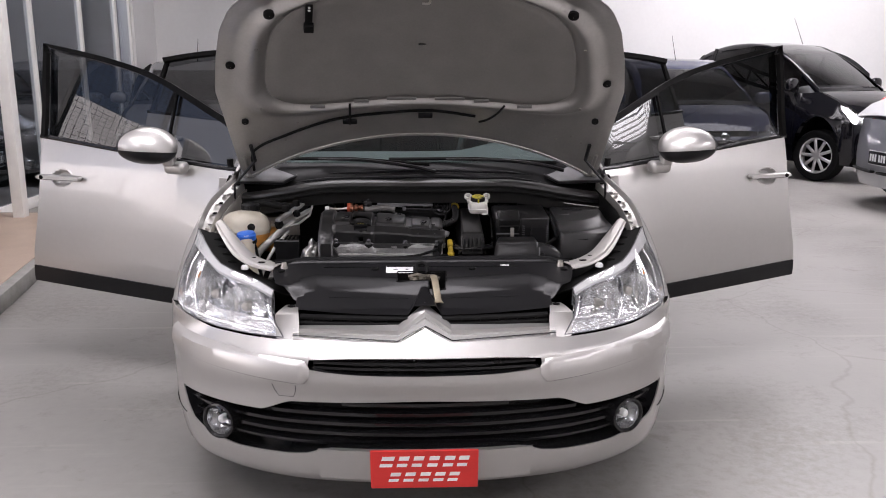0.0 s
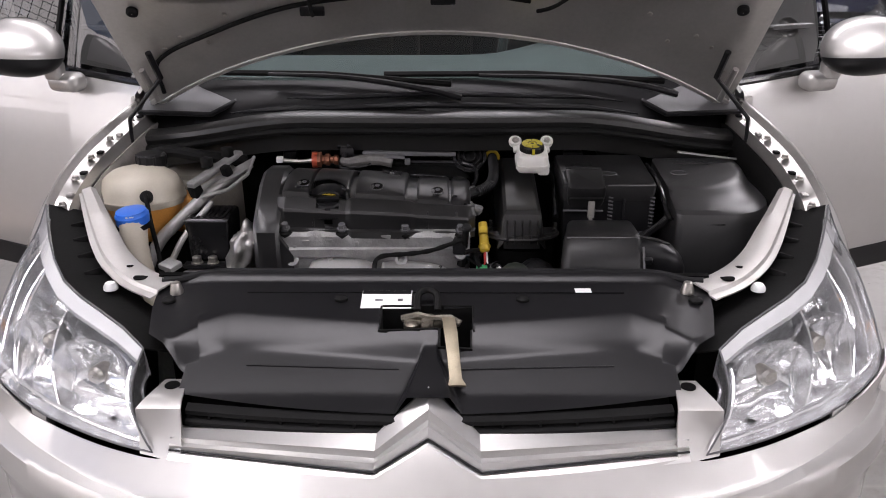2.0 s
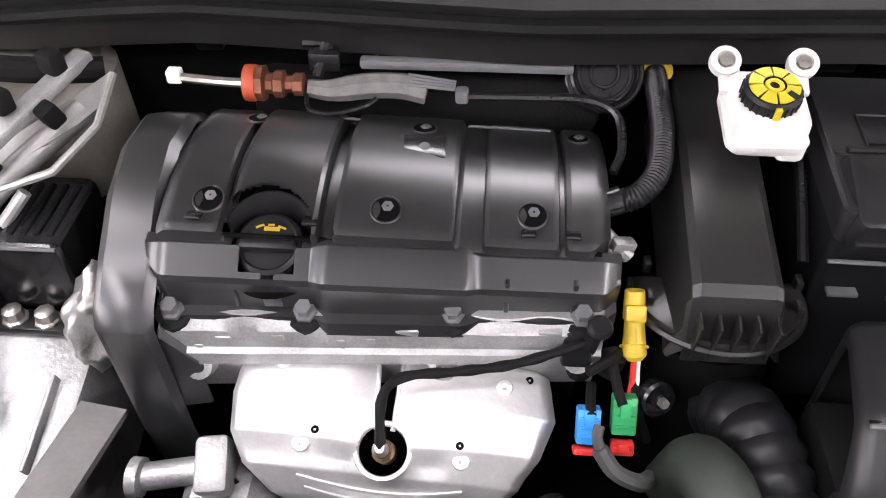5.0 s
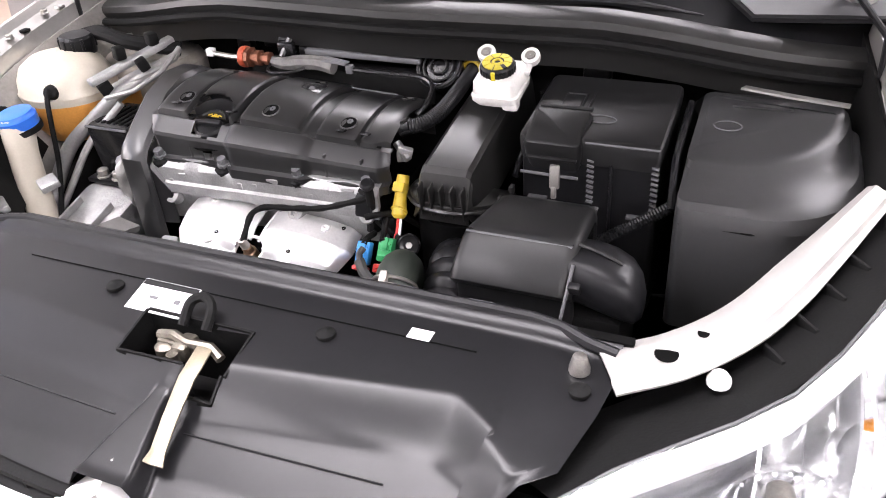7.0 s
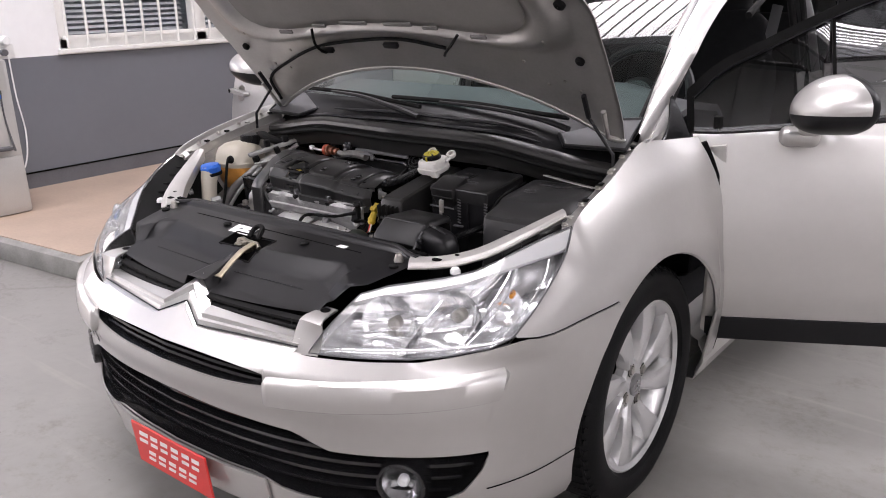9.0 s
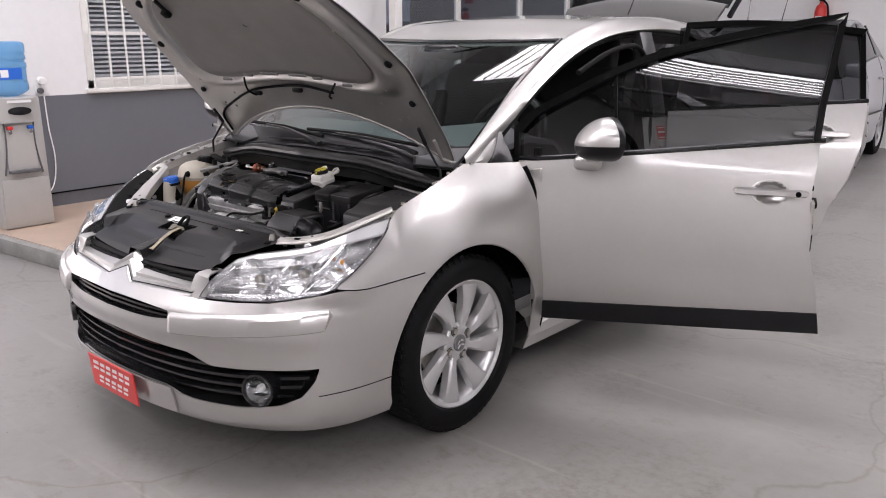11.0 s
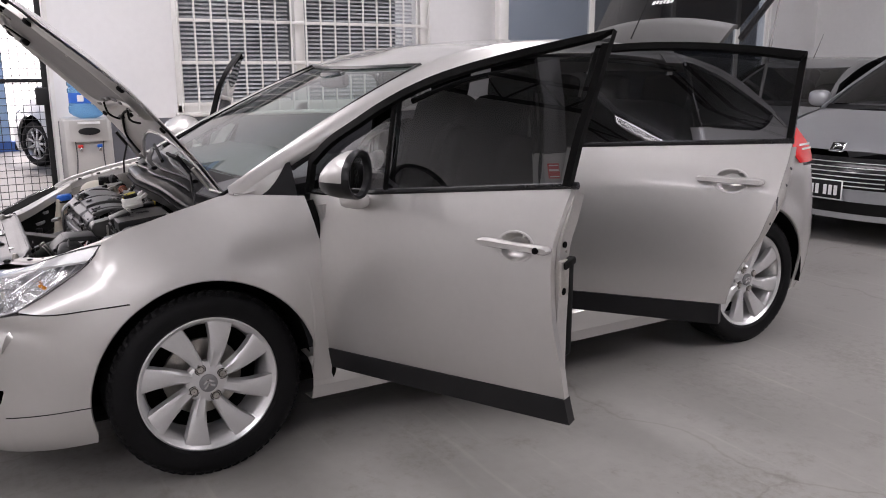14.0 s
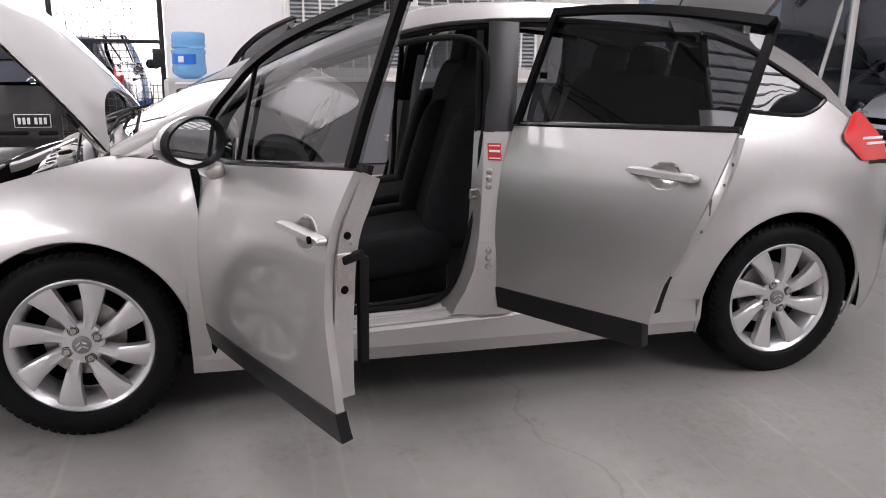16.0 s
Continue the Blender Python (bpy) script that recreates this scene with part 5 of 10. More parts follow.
def rear_skin(s, z):
    x, y = lerp(s, OUT_S, OUT[:, 0]), lerp(s, OUT_S, OUT[:, 1])
    tx, ty = lerp(s + 0.01, OUT_S, OUT[:, 0]) - lerp(s - 0.01, OUT_S, OUT[:, 0]), lerp(s + 0.01, OUT_S, OUT[:, 1]) - lerp(s - 0.01, OUT_S, OUT[:, 1])
    k = math.hypot(tx, ty)
    d = lerp(z, [0.19, 0.25, 0.36, 0.50, 0.62, 0.72, 0.84], [0.06, 0.03, 0.008, 0.0, 0.004, 0.012, 0.03])
    return Vector((x - ty / k * d, y + tx / k * d, z))


pair("rear_bumper", sheet([[rear_skin(s, z) for z in np.linspace(0.21, lerp(s, [s0, s0 + 0.06, s1], [0.85, 0.85, 0.80]), 12)] for s in sv], 0.004), PAINT, (car, car), "champagne silver rear bumper")


# tailgate, raised
def tailgate():
    """Built hanging from its hinge (y, z = 0), then swung up."""
    M = Matrix.Translation((0, 2.64, 1.435)) @ Matrix.Rotation(radians(56), 4, "X")
    def row(v, drop, half):
        return [(half * q, v - 0.05 * q * q * (1 - v * 0.5), drop + 0.035 * (1 - q * q)) for q in np.linspace(-1, 1, 17)]
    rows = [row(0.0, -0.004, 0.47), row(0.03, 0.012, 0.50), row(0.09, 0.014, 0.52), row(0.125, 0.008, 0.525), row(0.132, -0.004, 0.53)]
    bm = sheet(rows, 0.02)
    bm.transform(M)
    gate = part("tailgate", bm, SPOILER, car, "raised tailgate with a shade-darkened silver spoiler and dark rear window", 50)
    rows = [row(0.135, -0.012, 0.53), row(0.4, -0.03, 0.58), row(0.6, -0.06, 0.60), row(0.74, -0.10, 0.61)]
    bm = sheet(rows)
    bm.transform(M)
    g = part("rear_window", bm, TINT_REAR, gate, "dark tinted rear window", 50)
    g.visible_shadow = False
    rows = [row(0.742, -0.10, 0.62), row(0.80, -0.16, 0.63), row(0.86, -0.36, 0.60)]
    bm = sheet(rows, 0.02)
    bm.transform(M)
    part("tailgate_lower_panel", bm, PAINT, gate, "", 50)
    for sg in (-1, 1):
        bm = tube([(sg * 0.535, 0.06, -0.05), (sg * 0.585, 0.4, -0.08), (sg * 0.61, 0.6, -0.11), (sg * 0.62, 0.76, -0.15)], 0.016, 8)
        bm.transform(M)
        part("window_surround", bm, BLACK_GLOSS, gate)
    bm = bmesh.new()
    for i, w in enumerate((0.02, 0.018, 0.02, 0.018, 0.02, 0.022)):
        rbox(w, 0.022, 0.001, 0, M @ pose(-0.12 + 0.026 * i, 0.27 + 0.003 * (i % 2), 0.022, 0, 0, -12 * (i % 2)), bm)
    part("sticker_strokes", bm, WHITE, gate, "white sticker lettering strokes")
    bm = tube([(0.0, 2.50, 1.47), (0.05, 2.58, 1.70)], [0.004, 0.0015], 6)
    part("roof_aerial", bm, BLACK, car, "short black roof aerial")
    for sg in (-1, 1):
        top = M @ Vector((sg * 0.57, 0.42, -0.09))
        b = Vector((sg * 0.60, 2.80, 1.12))
        bm = tube([b, b.lerp(top, 0.55)], 0.008, 10)
        tube([b.lerp(top, 0.5), top], 0.004, 8, bm=bm)
        part("gas_strut", bm, PIPE, gate, "slim grey gas strut")


tailgate()


# ---- bonnet ----
HOOD_M = Matrix.Translation((0, 0.12, 0.915)) @ Matrix.Rotation(radians(-65), 4, "X") @ Matrix.Translation((0, -0.12, -0.915))


def hood_hx(y):
    return lerp(y, [-0.75, -0.73, -0.70, -0.64, -0.61, -0.53, -0.41, -0.28, -0.10, 0.05, 0.13], [0.24, 0.33, 0.43, 0.528, 0.566, 0.612, 0.652, 0.682, 0.672, 0.662, 0.648])


def hood_pt(q, k, off=0.0):
    """A point of the closed bonnet: q across (-1 to 1), k from its rear edge to its nose, off below the skin."""
    def f(q, k):
        y0, y1 = 0.125 - 0.19 * (1 - q * q), -0.748 + 0.055 * q * q
        y = y0 + (y1 - y0) * k
        ze = lerp(y, [-0.75, -0.70, -0.567, -0.45, -0.307, -0.15, 0.0, 0.13], [0.640, 0.655, 0.700, 0.752, 0.812, 0.858, 0.896, 0.920])
        zc = lerp(y, [-0.75, -0.68, -0.6, -0.4, -0.2, 0.0, 0.13], [0.668, 0.705, 0.748, 0.832, 0.892, 0.938, 0.960])
        return Vector((q * hood_hx(y), y, ze + (zc - ze) * (1 - q * q)))
    p = f(q, k)
    if off:
        a, b = f(q + 0.01, k) - f(q - 0.01, k), f(q, k + 0.01) - f(q, k - 0.01)
        p -= b.cross(a).normalized() * off * (-1 if b.cross(a).z < 0 else 1)
    return HOOD_M @ p


QS, KS = np.linspace(-1, 1, 41), np.linspace(0, 1, 34)
hood = part("bonnet", sheet([[hood_pt(q, k) for q in QS] for k in KS], 0.003), PAINT, car, "raised champagne silver bonnet", 50)


def pad_r(q, k):
    """Distance from the middle of the pad's pocket, 1 at its rounded border."""
    h = 0.60 - 0.245 - 0.045 * q * q if k < 0.60 else 0.325
    return ((abs(q) / 0.80) ** 4 + (abs(k - 0.60) / h) ** 4) ** 0.25


RELIEF = soft_table([0.0, 0.97, 1.0, 1.03, 1.07, 1.10, 1.16, 2.5], [0.024, 0.024, 0.034, 0.039, 0.037, 0.026, 0.013, 0.012])


def hood_inner_off(q, k):
    """Relief of the inner panel: folded rim, flat flange, proud ridge round the pocket of the pad."""
    rim = min((1 - abs(q)) / 0.05, k / 0.03, (1 - k) / 0.035, 1)
    lip = math.exp(-(((1 - abs(q)) / 0.022) ** 2)) + math.exp(-((k / 0.016) ** 2))
    return 0.0038 + (lerp(pad_r(q, k), *RELIEF) - 0.0038) * max(rim, 0) ** 0.6 + 0.006 * min(lip, 1)


bm = sheet([[hood_pt(q, k, hood_inner_off(q, k)) for q in np.linspace(-0.998, 0.998, 121)] for k in np.linspace(0.002, 0.998, 120)])
inner = part("inner_panel", bm, PAINT_IN, hood, "silver pressed inner bonnet panel", 60)
part("bonnet_edge", tube([hood_pt(q, 0.0, 0.010) for q in np.linspace(-1, 1, 40)], 0.007, 6), PAINT, hood)


rows = []
for a in np.linspace(0, 2 * math.pi, 73):
    lim = 1.0
    c, n = math.cos(a), math.sin(a)
    for _ in range(30):
        lim *= (0.955 / max(pad_r(0.8 * c * lim, 0.60 + 0.34 * n * lim), 0.01)) ** 0.7
    rows.append([hood_pt(0.8 * c * lim * f, 0.60 + 0.34 * n * lim * f, 0.030 - 0.005 * (f > 0.99)) for f in (0.02, 0.25, 0.5, 0.75, 0.9, 0.985, 1.0)])
part("insulation_pad", sheet(rows, 0.003), PAD, hood, "dark grey bonnet insulation pad", 60)
for q, k, r in ((-0.80, 0.86, 0.017), (0.80, 0.86, 0.017), (-0.62, 0.945, 0.012), (0.62, 0.945, 0.012), (0.915, 0.52, 0.014), (-0.9, 0.30, 0.012), (0.9, 0.30, 0.012), (-0.12, 0.955, 0.02), (0.12, 0.955, 0.02), (-0.22, 0.93, 0.018), (0.22, 0.93, 0.018), (-0.93, 0.62, 0.015)):
    p = hood_pt(q, k, hood_inner_off(q, k) + 0.001)
    n = (hood_pt(q, k, 0.06) - hood_pt(q, k, 0.03)).normalized()
    m = Matrix.Translation(p) @ n.to_track_quat("Z", "Y").to_matrix().to_4x4()
    part("rubber_stop", lathe([(r, -0.004), (r, 0.006), (r * 0.6, 0.010), (0.001, 0.010)], 14, m, caps=False), BLACK_MATT, hood)
for q, k in [(s * a, b) for s in (-1, 1) for a, b in ((0.86, 0.155), (0.80, 0.17), (0.72, 0.12), (0.64, 0.19), (0.93, 0.10), (0.80, 0.36), (0.82, 0.70))]:
    p = hood_pt(q, k, hood_inner_off(q, k) + 0.001)
    n = (hood_pt(q, k, 0.06) - hood_pt(q, k, 0.03)).normalized()
    part("panel_bolt", lathe([(0.005, 0), (0.005, 0.003), (0.001, 0.004)], 8, Matrix.Translation(p) @ n.to_track_quat("Z", "Y").to_matrix().to_4x4()), STEEL, hood)
# pad clips along the beam, washer hose with its leads, striker and safety catch
for q in (-0.52, -0.30, -0.10, 0.14, 0.30, 0.52):
    k = 0.285 + 0.05 * q * q
    n = (hood_pt(q, k, 0.06) - hood_pt(q, k, 0.03)).normalized()
    w = 0.10 if abs(q) < 0.2 else 0.05
    m = Matrix.Translation(hood_pt(q, k, 0.044)) @ n.to_track_quat("Z", "Y").to_matrix().to_4x4()
    part("pad_clip", rbox(w, 0.012, 0.006, 0.002, m), mat("clip_grey", (0.16, 0.155, 0.15), 0.6, var=0.1, scale=30), hood)
hose = [hood_pt(q, k, hood_inner_off(q, k) + 0.006) for q, k in ((-0.93, 0.03), (-0.90, 0.13), (-0.7, 0.15), (-0.45, 0.165), (-0.2, 0.16), (0.05, 0.165), (0.28, 0.15))]
part("washer_hose", tube(smooth_curve(hose, 50), 0.005, 8), BLACK_MATT, hood, "black washer hose")
for q0, q1 in ((-0.37, -0.36), (0.30, 0.42)):
    pts = [hood_pt(q0 + (q1 - q0) * u, 0.15 + 0.13 * u, 0.045 + 0.02 * math.sin(math.pi * u)) for u in np.linspace(0, 1, 14)]
    part("hose_lead", tube(pts, 0.004, 8), BLACK_MATT, hood)
for q in (-0.37, 0.02):
    n = (hood_pt(q, 0.16, 0.06) - hood_pt(q, 0.16, 0.03)).normalized()
    part("washer_jet", rbox(0.05, 0.016, 0.014, 0.003, Matrix.Translation(hood_pt(q, 0.155, 0.030)) @ n.to_track_quat("Z", "Y").to_matrix().to_4x4()), BLACK, hood)
n = (hood_pt(-0.6, 0.86, 0.06) - hood_pt(-0.6, 0.86, 0.03)).normalized()
M_ = Matrix.Translation(hood_pt(-0.60, 0.84, 0.042)) @ n.to_track_quat("Z", "Y").to_matrix().to_4x4()
bm = rbox(0.022, 0.085, 0.006, 0.002, M_)
rbox(0.03, 0.03, 0.02, 0.003, M_ @ pose(0, -0.05, 0), bm)
catch = part("safety_catch", bm, BLACK_MATT, hood, "black bonnet catch")
for dy in (0.022, 0.034):
    part("rivet", lathe([(0.004, 0.006), (0.004, 0.008), (0.001, 0.009)], 10, M_ @ pose(0, dy, 0)), WHITE, catch)
loop = [hood_pt(0.02 + a, b, 0.055) for a, b in ((-0.035, 0.90), (-0.05, 0.925), (-0.035, 0.95), (0.0, 0.955), (0.03, 0.945), (0.04, 0.925), (0.025, 0.905), (0.03, 0.885), (0.02, 0.865), (-0.02, 0.865))]
part("striker_loop", tube(smooth_curve(loop, 30), 0.0035, 8), STEEL, hood, "bent steel striker loop")
for sg in (-1, 1):
    bm = tube([(sg * 0.672, 0.02, 0.80), (sg * 0.668, 0.02, 0.90)] + [hood_pt(sg * 0.90, 0.10, 0.045)], 0.0045, 8)
    tube([hood_pt(sg * 0.90, 0.10, 0.045), hood_pt(sg * 0.90, 0.19, 0.04)], 0.007, 8, bm=bm)
    part("bonnet_strut", bm, BLACK, hood, "thin black bonnet stay")
    bm = tube([(sg * 0.685, 0.16, 0.90), hood_pt(sg * 0.955, 0.03, 0.03), hood_pt(sg * 0.955, 0.14, 0.03)], 0.007, 8)
    part("bonnet_hinge", bm, PAINT_IN, hood)

# ---- headlamps ----
S_HL0 = s_at_x(0.402)


def lamp_edges():
    low = [skin(s, bumper_top(s) + 0.004, 0.003) for s in np.linspace(S_HL0, s_at_y(-0.530), 9)]
    low[-1] = Vector((f_x(-0.519, 0.630) - 0.002, -0.525, 0.631))
    top = [Vector(p) for p in smooth_curve([(0.428, -0.642, 0.690), (0.472, -0.602, 0.705), (0.525, -0.558, 0.714), (0.604, -0.492, 0.730), (0.650, -0.43, 0.757), (0.688, -0.355, 0.787), (0.722, -0.279, 0.806)], 9)]
    return low, top


LOW, TOPE = lamp_edges()


def lamp_pt(u, v, off=0.0):
    """A point of the lamp cover: u from its inner to its outer end, v from its lower to its upper edge."""
    def f(u, v):
        i = min(int(u * 8), 7)
        a, b = LOW[i].lerp(LOW[i + 1], u * 8 - i), TOPE[i].lerp(TOPE[i + 1], u * 8 - i)
        inner = Vector((0.02, -0.045, 0.012)) * math.sin(math.pi * v) * (1 - u)
        out = Vector((0.5, -0.62, 0.45)).normalized() * 0.022 * math.sin(math.pi * v) * (0.5 + 0.5 * math.sin(math.pi * min(u + 0.1, 1)))
        p = a.lerp(b, v) + inner * 0.3 + out
        # the outer end follows the fender's edge
        y = -0.521 + 0.242 * v
        k = ss(0.45, 1.0, u)
        return p + (Vector((f_x(y, f_top(y)) - 0.002, y - 0.004, f_top(y) - 0.001)) - LOW[8].lerp(TOPE[8], v)) * k
    p = f(u, v)
    if off:
        a, b = f(min(u + 0.01, 1), v) - f(max(u - 0.01, 0), v), f(u, min(v + 0.01, 1)) - f(u, max(v - 0.01, 0))
        p -= a.cross(b).normalized() * off
    return p


US, VS = np.linspace(0, 1, 25), np.linspace(0, 1, 13)
REFL_SILVER = mat("lamp_inner_silver", (0.77, 0.77, 0.78), 0.25, 0.90, var=0.08, scale=50, bump=0.30, bscale=60)
bm = sheet([[lamp_pt(u, v, 0.048 + 0.010 * abs(math.sin(u * 13)) + 0.006 * math.sin(v * 14 + 5 * u)) for v in np.linspace(0, 1, 41)] for u in np.linspace(0, 1, 61)])
sheet([[lamp_pt(u, 0, 0.002), lamp_pt(u, 0, 0.03), lamp_pt(u, 0.02, 0.06)] for u in US], bm=bm)
sheet([[lamp_pt(u, 1, 0.002), lamp_pt(u, 1, 0.03), lamp_pt(u, 0.98, 0.06)] for u in US], bm=bm)
sheet([[lamp_pt(0, v, 0.002), lamp_pt(0.01, v, 0.06)] for v in VS], bm=bm)
sheet([[lamp_pt(1, v, 0.002), lamp_pt(0.995, v, 0.03), lamp_pt(0.985, v, 0.062)] for v in VS], bm=bm)
heads = pair("headlamp", bm, REFL_SILVER, (car, car), "large clear headlamp with chrome reflectors", 40)
lens = pair("lens", sheet([[lamp_pt(u, v) for v in VS] for u in US]), GLASS, heads, "clear lamp lens", 60)
for q in lens:
    q.visible_shadow = False
edge = [lamp_pt(u, 0, 0.001) for u in US] + [lamp_pt(1, v, 0.001) for v in VS[1:]] + [lamp_pt(u, 1, 0.001) for u in US[::-1][1:]] + [lamp_pt(0, v, 0.001) for v in VS[::-1][1:-1]]
pair("lamp_seal", tube(edge, 0.0016, 6, closed=True), GREYTRIM, heads)
LENS_EDGE = mat("clear_plastic_flange", (0.60, 0.60, 0.605), 0.24, 0.2, var=0.05, scale=30, coat=0.5)
bm = sheet([[lamp_pt(u, v, o) for v, o in ((0.87, 0.012), (0.88, 0.004), (0.93, 0.002), (0.985, 0.0015), (1.0, 0.006))] for u in US])
pair("lamp_flange", bm, LENS_EDGE, heads, "pale plastic upper lamp flange")
# outer ribs and the inner surround of the lamp
for u0, du, r in ((0.71, 0.07, 0.0025), (0.90, 0.04, 0.002)):
    pair("lamp_rib", tube([lamp_pt(u0 + du * math.sin(math.pi * v), v, 0.014) for v in np.linspace(0.10, 0.86, 14)], r, 6), REFL_SILVER, heads)
pair("lamp_surround", tube([lamp_pt(u, 0.055 + 0.03 * math.sin(math.pi * u), 0.012) for u in np.linspace(0.04, 0.93, 30)], 0.0045, 8), REFL_SILVER, heads)
pair("lamp_surround", tube([lamp_pt(0.035, v, 0.012) for v in np.linspace(0.06, 0.80, 12)], 0.0035, 8), REFL_SILVER, heads)
for u, v, r, dp in ((0.27, 0.46, 0.066, 0.055), (0.57, 0.47, 0.058, 0.05)):
    c = lamp_pt(u, v, 0.030)
    d = (Vector((0.22, -1, 0.10))).normalized()
    m = Matrix.Translation(c) @ d.to_track_quat("Z", "Y").to_matrix().to_4x4()
    prof = [(0.012, -dp), (r * 0.45, -dp * 0.86), (r * 0.75, -dp * 0.5), (r * 0.95, -dp * 0.1), (r, 0.0)]
    b = lathe(prof, 30, m, caps=False)
    pair("reflector_bowl", b, REFLECTOR, heads, "chrome reflector bowl", 25)
    pair("bulb_shield", lathe([(0.014, -dp * 0.7), (0.014, -dp * 0.25), (0.010, -dp * 0.15), (0.001, -dp * 0.12)], 16, m, caps=False), STEEL, heads)
    # vertical flutes in the bowl
    for a in np.linspace(-0.75, 0.75, 7):
        pts = [m @ Vector((r * 0.9 * a, r * 0.8 * t * math.sqrt(max(1 - a * a, 0)), -dp * (1 - 0.8 * (a * a + t * t * (1 - a * a))) + 0.004)) for t in np.linspace(-0.95, 0.95, 9)]
        pair("reflector_flute", tube(pts, 0.0022, 5), REFLECTOR, heads)
c = lamp_pt(0.80, 0.62, 0.03)
pair("indicator_bulb", lathe([(0.005, -0.02), (0.005, 0.002), (0.003, 0.007), (0.001, 0.008)], 14, Matrix.Translation(c) @ Vector((0.5, -0.6, 0.5)).to_track_quat("Z", "Y").to_matrix().to_4x4(), caps=False), AMBER, heads, "amber indicator bulb")
pair("indicator_bowl", lathe([(0.010, -0.03), (0.03, -0.015), (0.04, 0.008)], 20, Matrix.Translation(lamp_pt(0.80, 0.50, 0.035)) @ Vector((0.55, -0.6, 0.4)).to_track_quat("Z", "Y").to_matrix().to_4x4(), caps=False), REFLECTOR, heads)
for u in (0.43, 0.71):
    pair("lamp_divider", sheet([[lamp_pt(u, v, 0.012), lamp_pt(u + 0.015, v, 0.05)] for v in np.linspace(0.08, 0.92, 10)], 0.003), REFL_SILVER, heads)

# ---- nose: chrome bar, air slot, top cover ----
SATIN = mat("satin_silver_trim", (0.56, 0.555, 0.545), 0.30, 0.85, var=0.04, scale=20)
top_l = [(0.36, -0.738, 0.614), (0.071, -0.762, 0.621), (0.0, -0.722, 0.672)]
bot_l = [(0.36, -0.764, 0.594), (0.073, -0.803, 0.586), (0.0, -0.772, 0.618)]


def poly_at(pl, u):
    d = [0, 0.8, 1.0]
    return Vector([lerp(u, d, [p[i] for p in pl]) for i in range(3)])


rows = []
us = list(np.linspace(0, 0.8, 14)) + list(np.linspace(0.8, 1.0, 9))[1:]
for u in us:
    a, b = poly_at(top_l, u), poly_at(bot_l, u)
    mid = a.lerp(b, 0.45) + Vector((0, -0.008, 0.006))
    rows.append([a + Vector((0, 0.012, -0.004)), a, mid, a.lerp(b, 0.62) + Vector((0, -0.002, 0.001)), a.lerp(b, 0.70) + Vector((0, -0.008, 0.002)), b, b + Vector((0, -0.014, -0.006))])
bm = sheet(rows)
join(bm, mirrored(bm))
part("grille_bar", bm, SATIN, bumper, "satin silver grille bar rising to a double chevron", 12)
# thin black line along the bar's lower edge
bm = tube([poly_at(bot_l, u) + Vector((0, -0.002, 0.002)) for u in us] + [Vector((-1, 1, 1)) * poly_at(bot_l, u) + Vector((0, -0.002, 0.002)) for u in us[::-1]], 0.0018, 6)
part("bar_edge_line", bm, BLACK_GLOSS, bumper)
# body-coloured cheek beside the bar with its mounting tab
rows = []
XL, XR = (0.343, 0.343, 0.344, 0.346, 0.348, 0.352, 0.355), (0.406, 0.408, 0.411, 0.409, 0.402, 0.394, 0.388)
for u in np.linspace(0, 1, 9):
    ys_, zs_ = (-0.778 + 0.022 * u, -0.766 + 0.020 * u, -0.752 + 0.012 * u, -0.742, -0.728, -0.700, -0.672), (0.583, 0.600, 0.628, 0.647, 0.653, 0.655, 0.654)
    rows.append([(a + (b - a) * u, y, z) for a, b, y, z in zip(XL, XR, ys_, zs_)])
cheek = pair("nose_cheek", sheet(rows, 0.004), PAINT, (bumper, bumper), "body-coloured nose corner with a mounting tab", 25)
pair("tab_hole", lathe([(0.011, 0.0), (0.011, 0.002), (0.001, 0.002)], 16, pose(0.372, -0.692, 0.6545)), DARK, cheek)
def bow(x):
    """Forward curve of the nose edge."""
    return 0.036 * (1 - (x / 0.35) ** 2)


bm = sheet([[(x, -0.690 - bow(x), 0.642), (x, -0.708 - bow(x), 0.622), (x, -0.725 - bow(x) * 0.7, 0.590)] for x in np.linspace(-0.345, 0.345, 15)])
slot = part("air_slot", bm, DARK, bumper)
for k in range(2):
    part("grille_slat", sheet([[(x, -0.712 - 0.010 * k - bow(x) * 0.8, 0.638 - 0.014 * k), (x, -0.726 - 0.006 * k - bow(x) * 0.8, 0.634 - 0.014 * k), (x, -0.726 - 0.006 * k - bow(x) * 0.8, 0.630 - 0.014 * k)] for x in np.linspace(-0.345, 0.345, 19)], 0.002), BLACK_MATT, bumper)
for i in range(13):
    part("grille_upright", rbox(0.003, 0.020, 0.018, 0, pose(-0.31 + 0.0517 * i, -0.718 - bow(-0.31 + 0.0517 * i) * 0.8, 0.616)), BLACK_MATT, bumper)


YU = ([0, 0.312, 0.392, 0.45], [-0.606, -0.568, -0.620, -0.655])
YL = ([0, 0.300, 0.384, 0.45], [-0.656, -0.629, -0.660, -0.685])


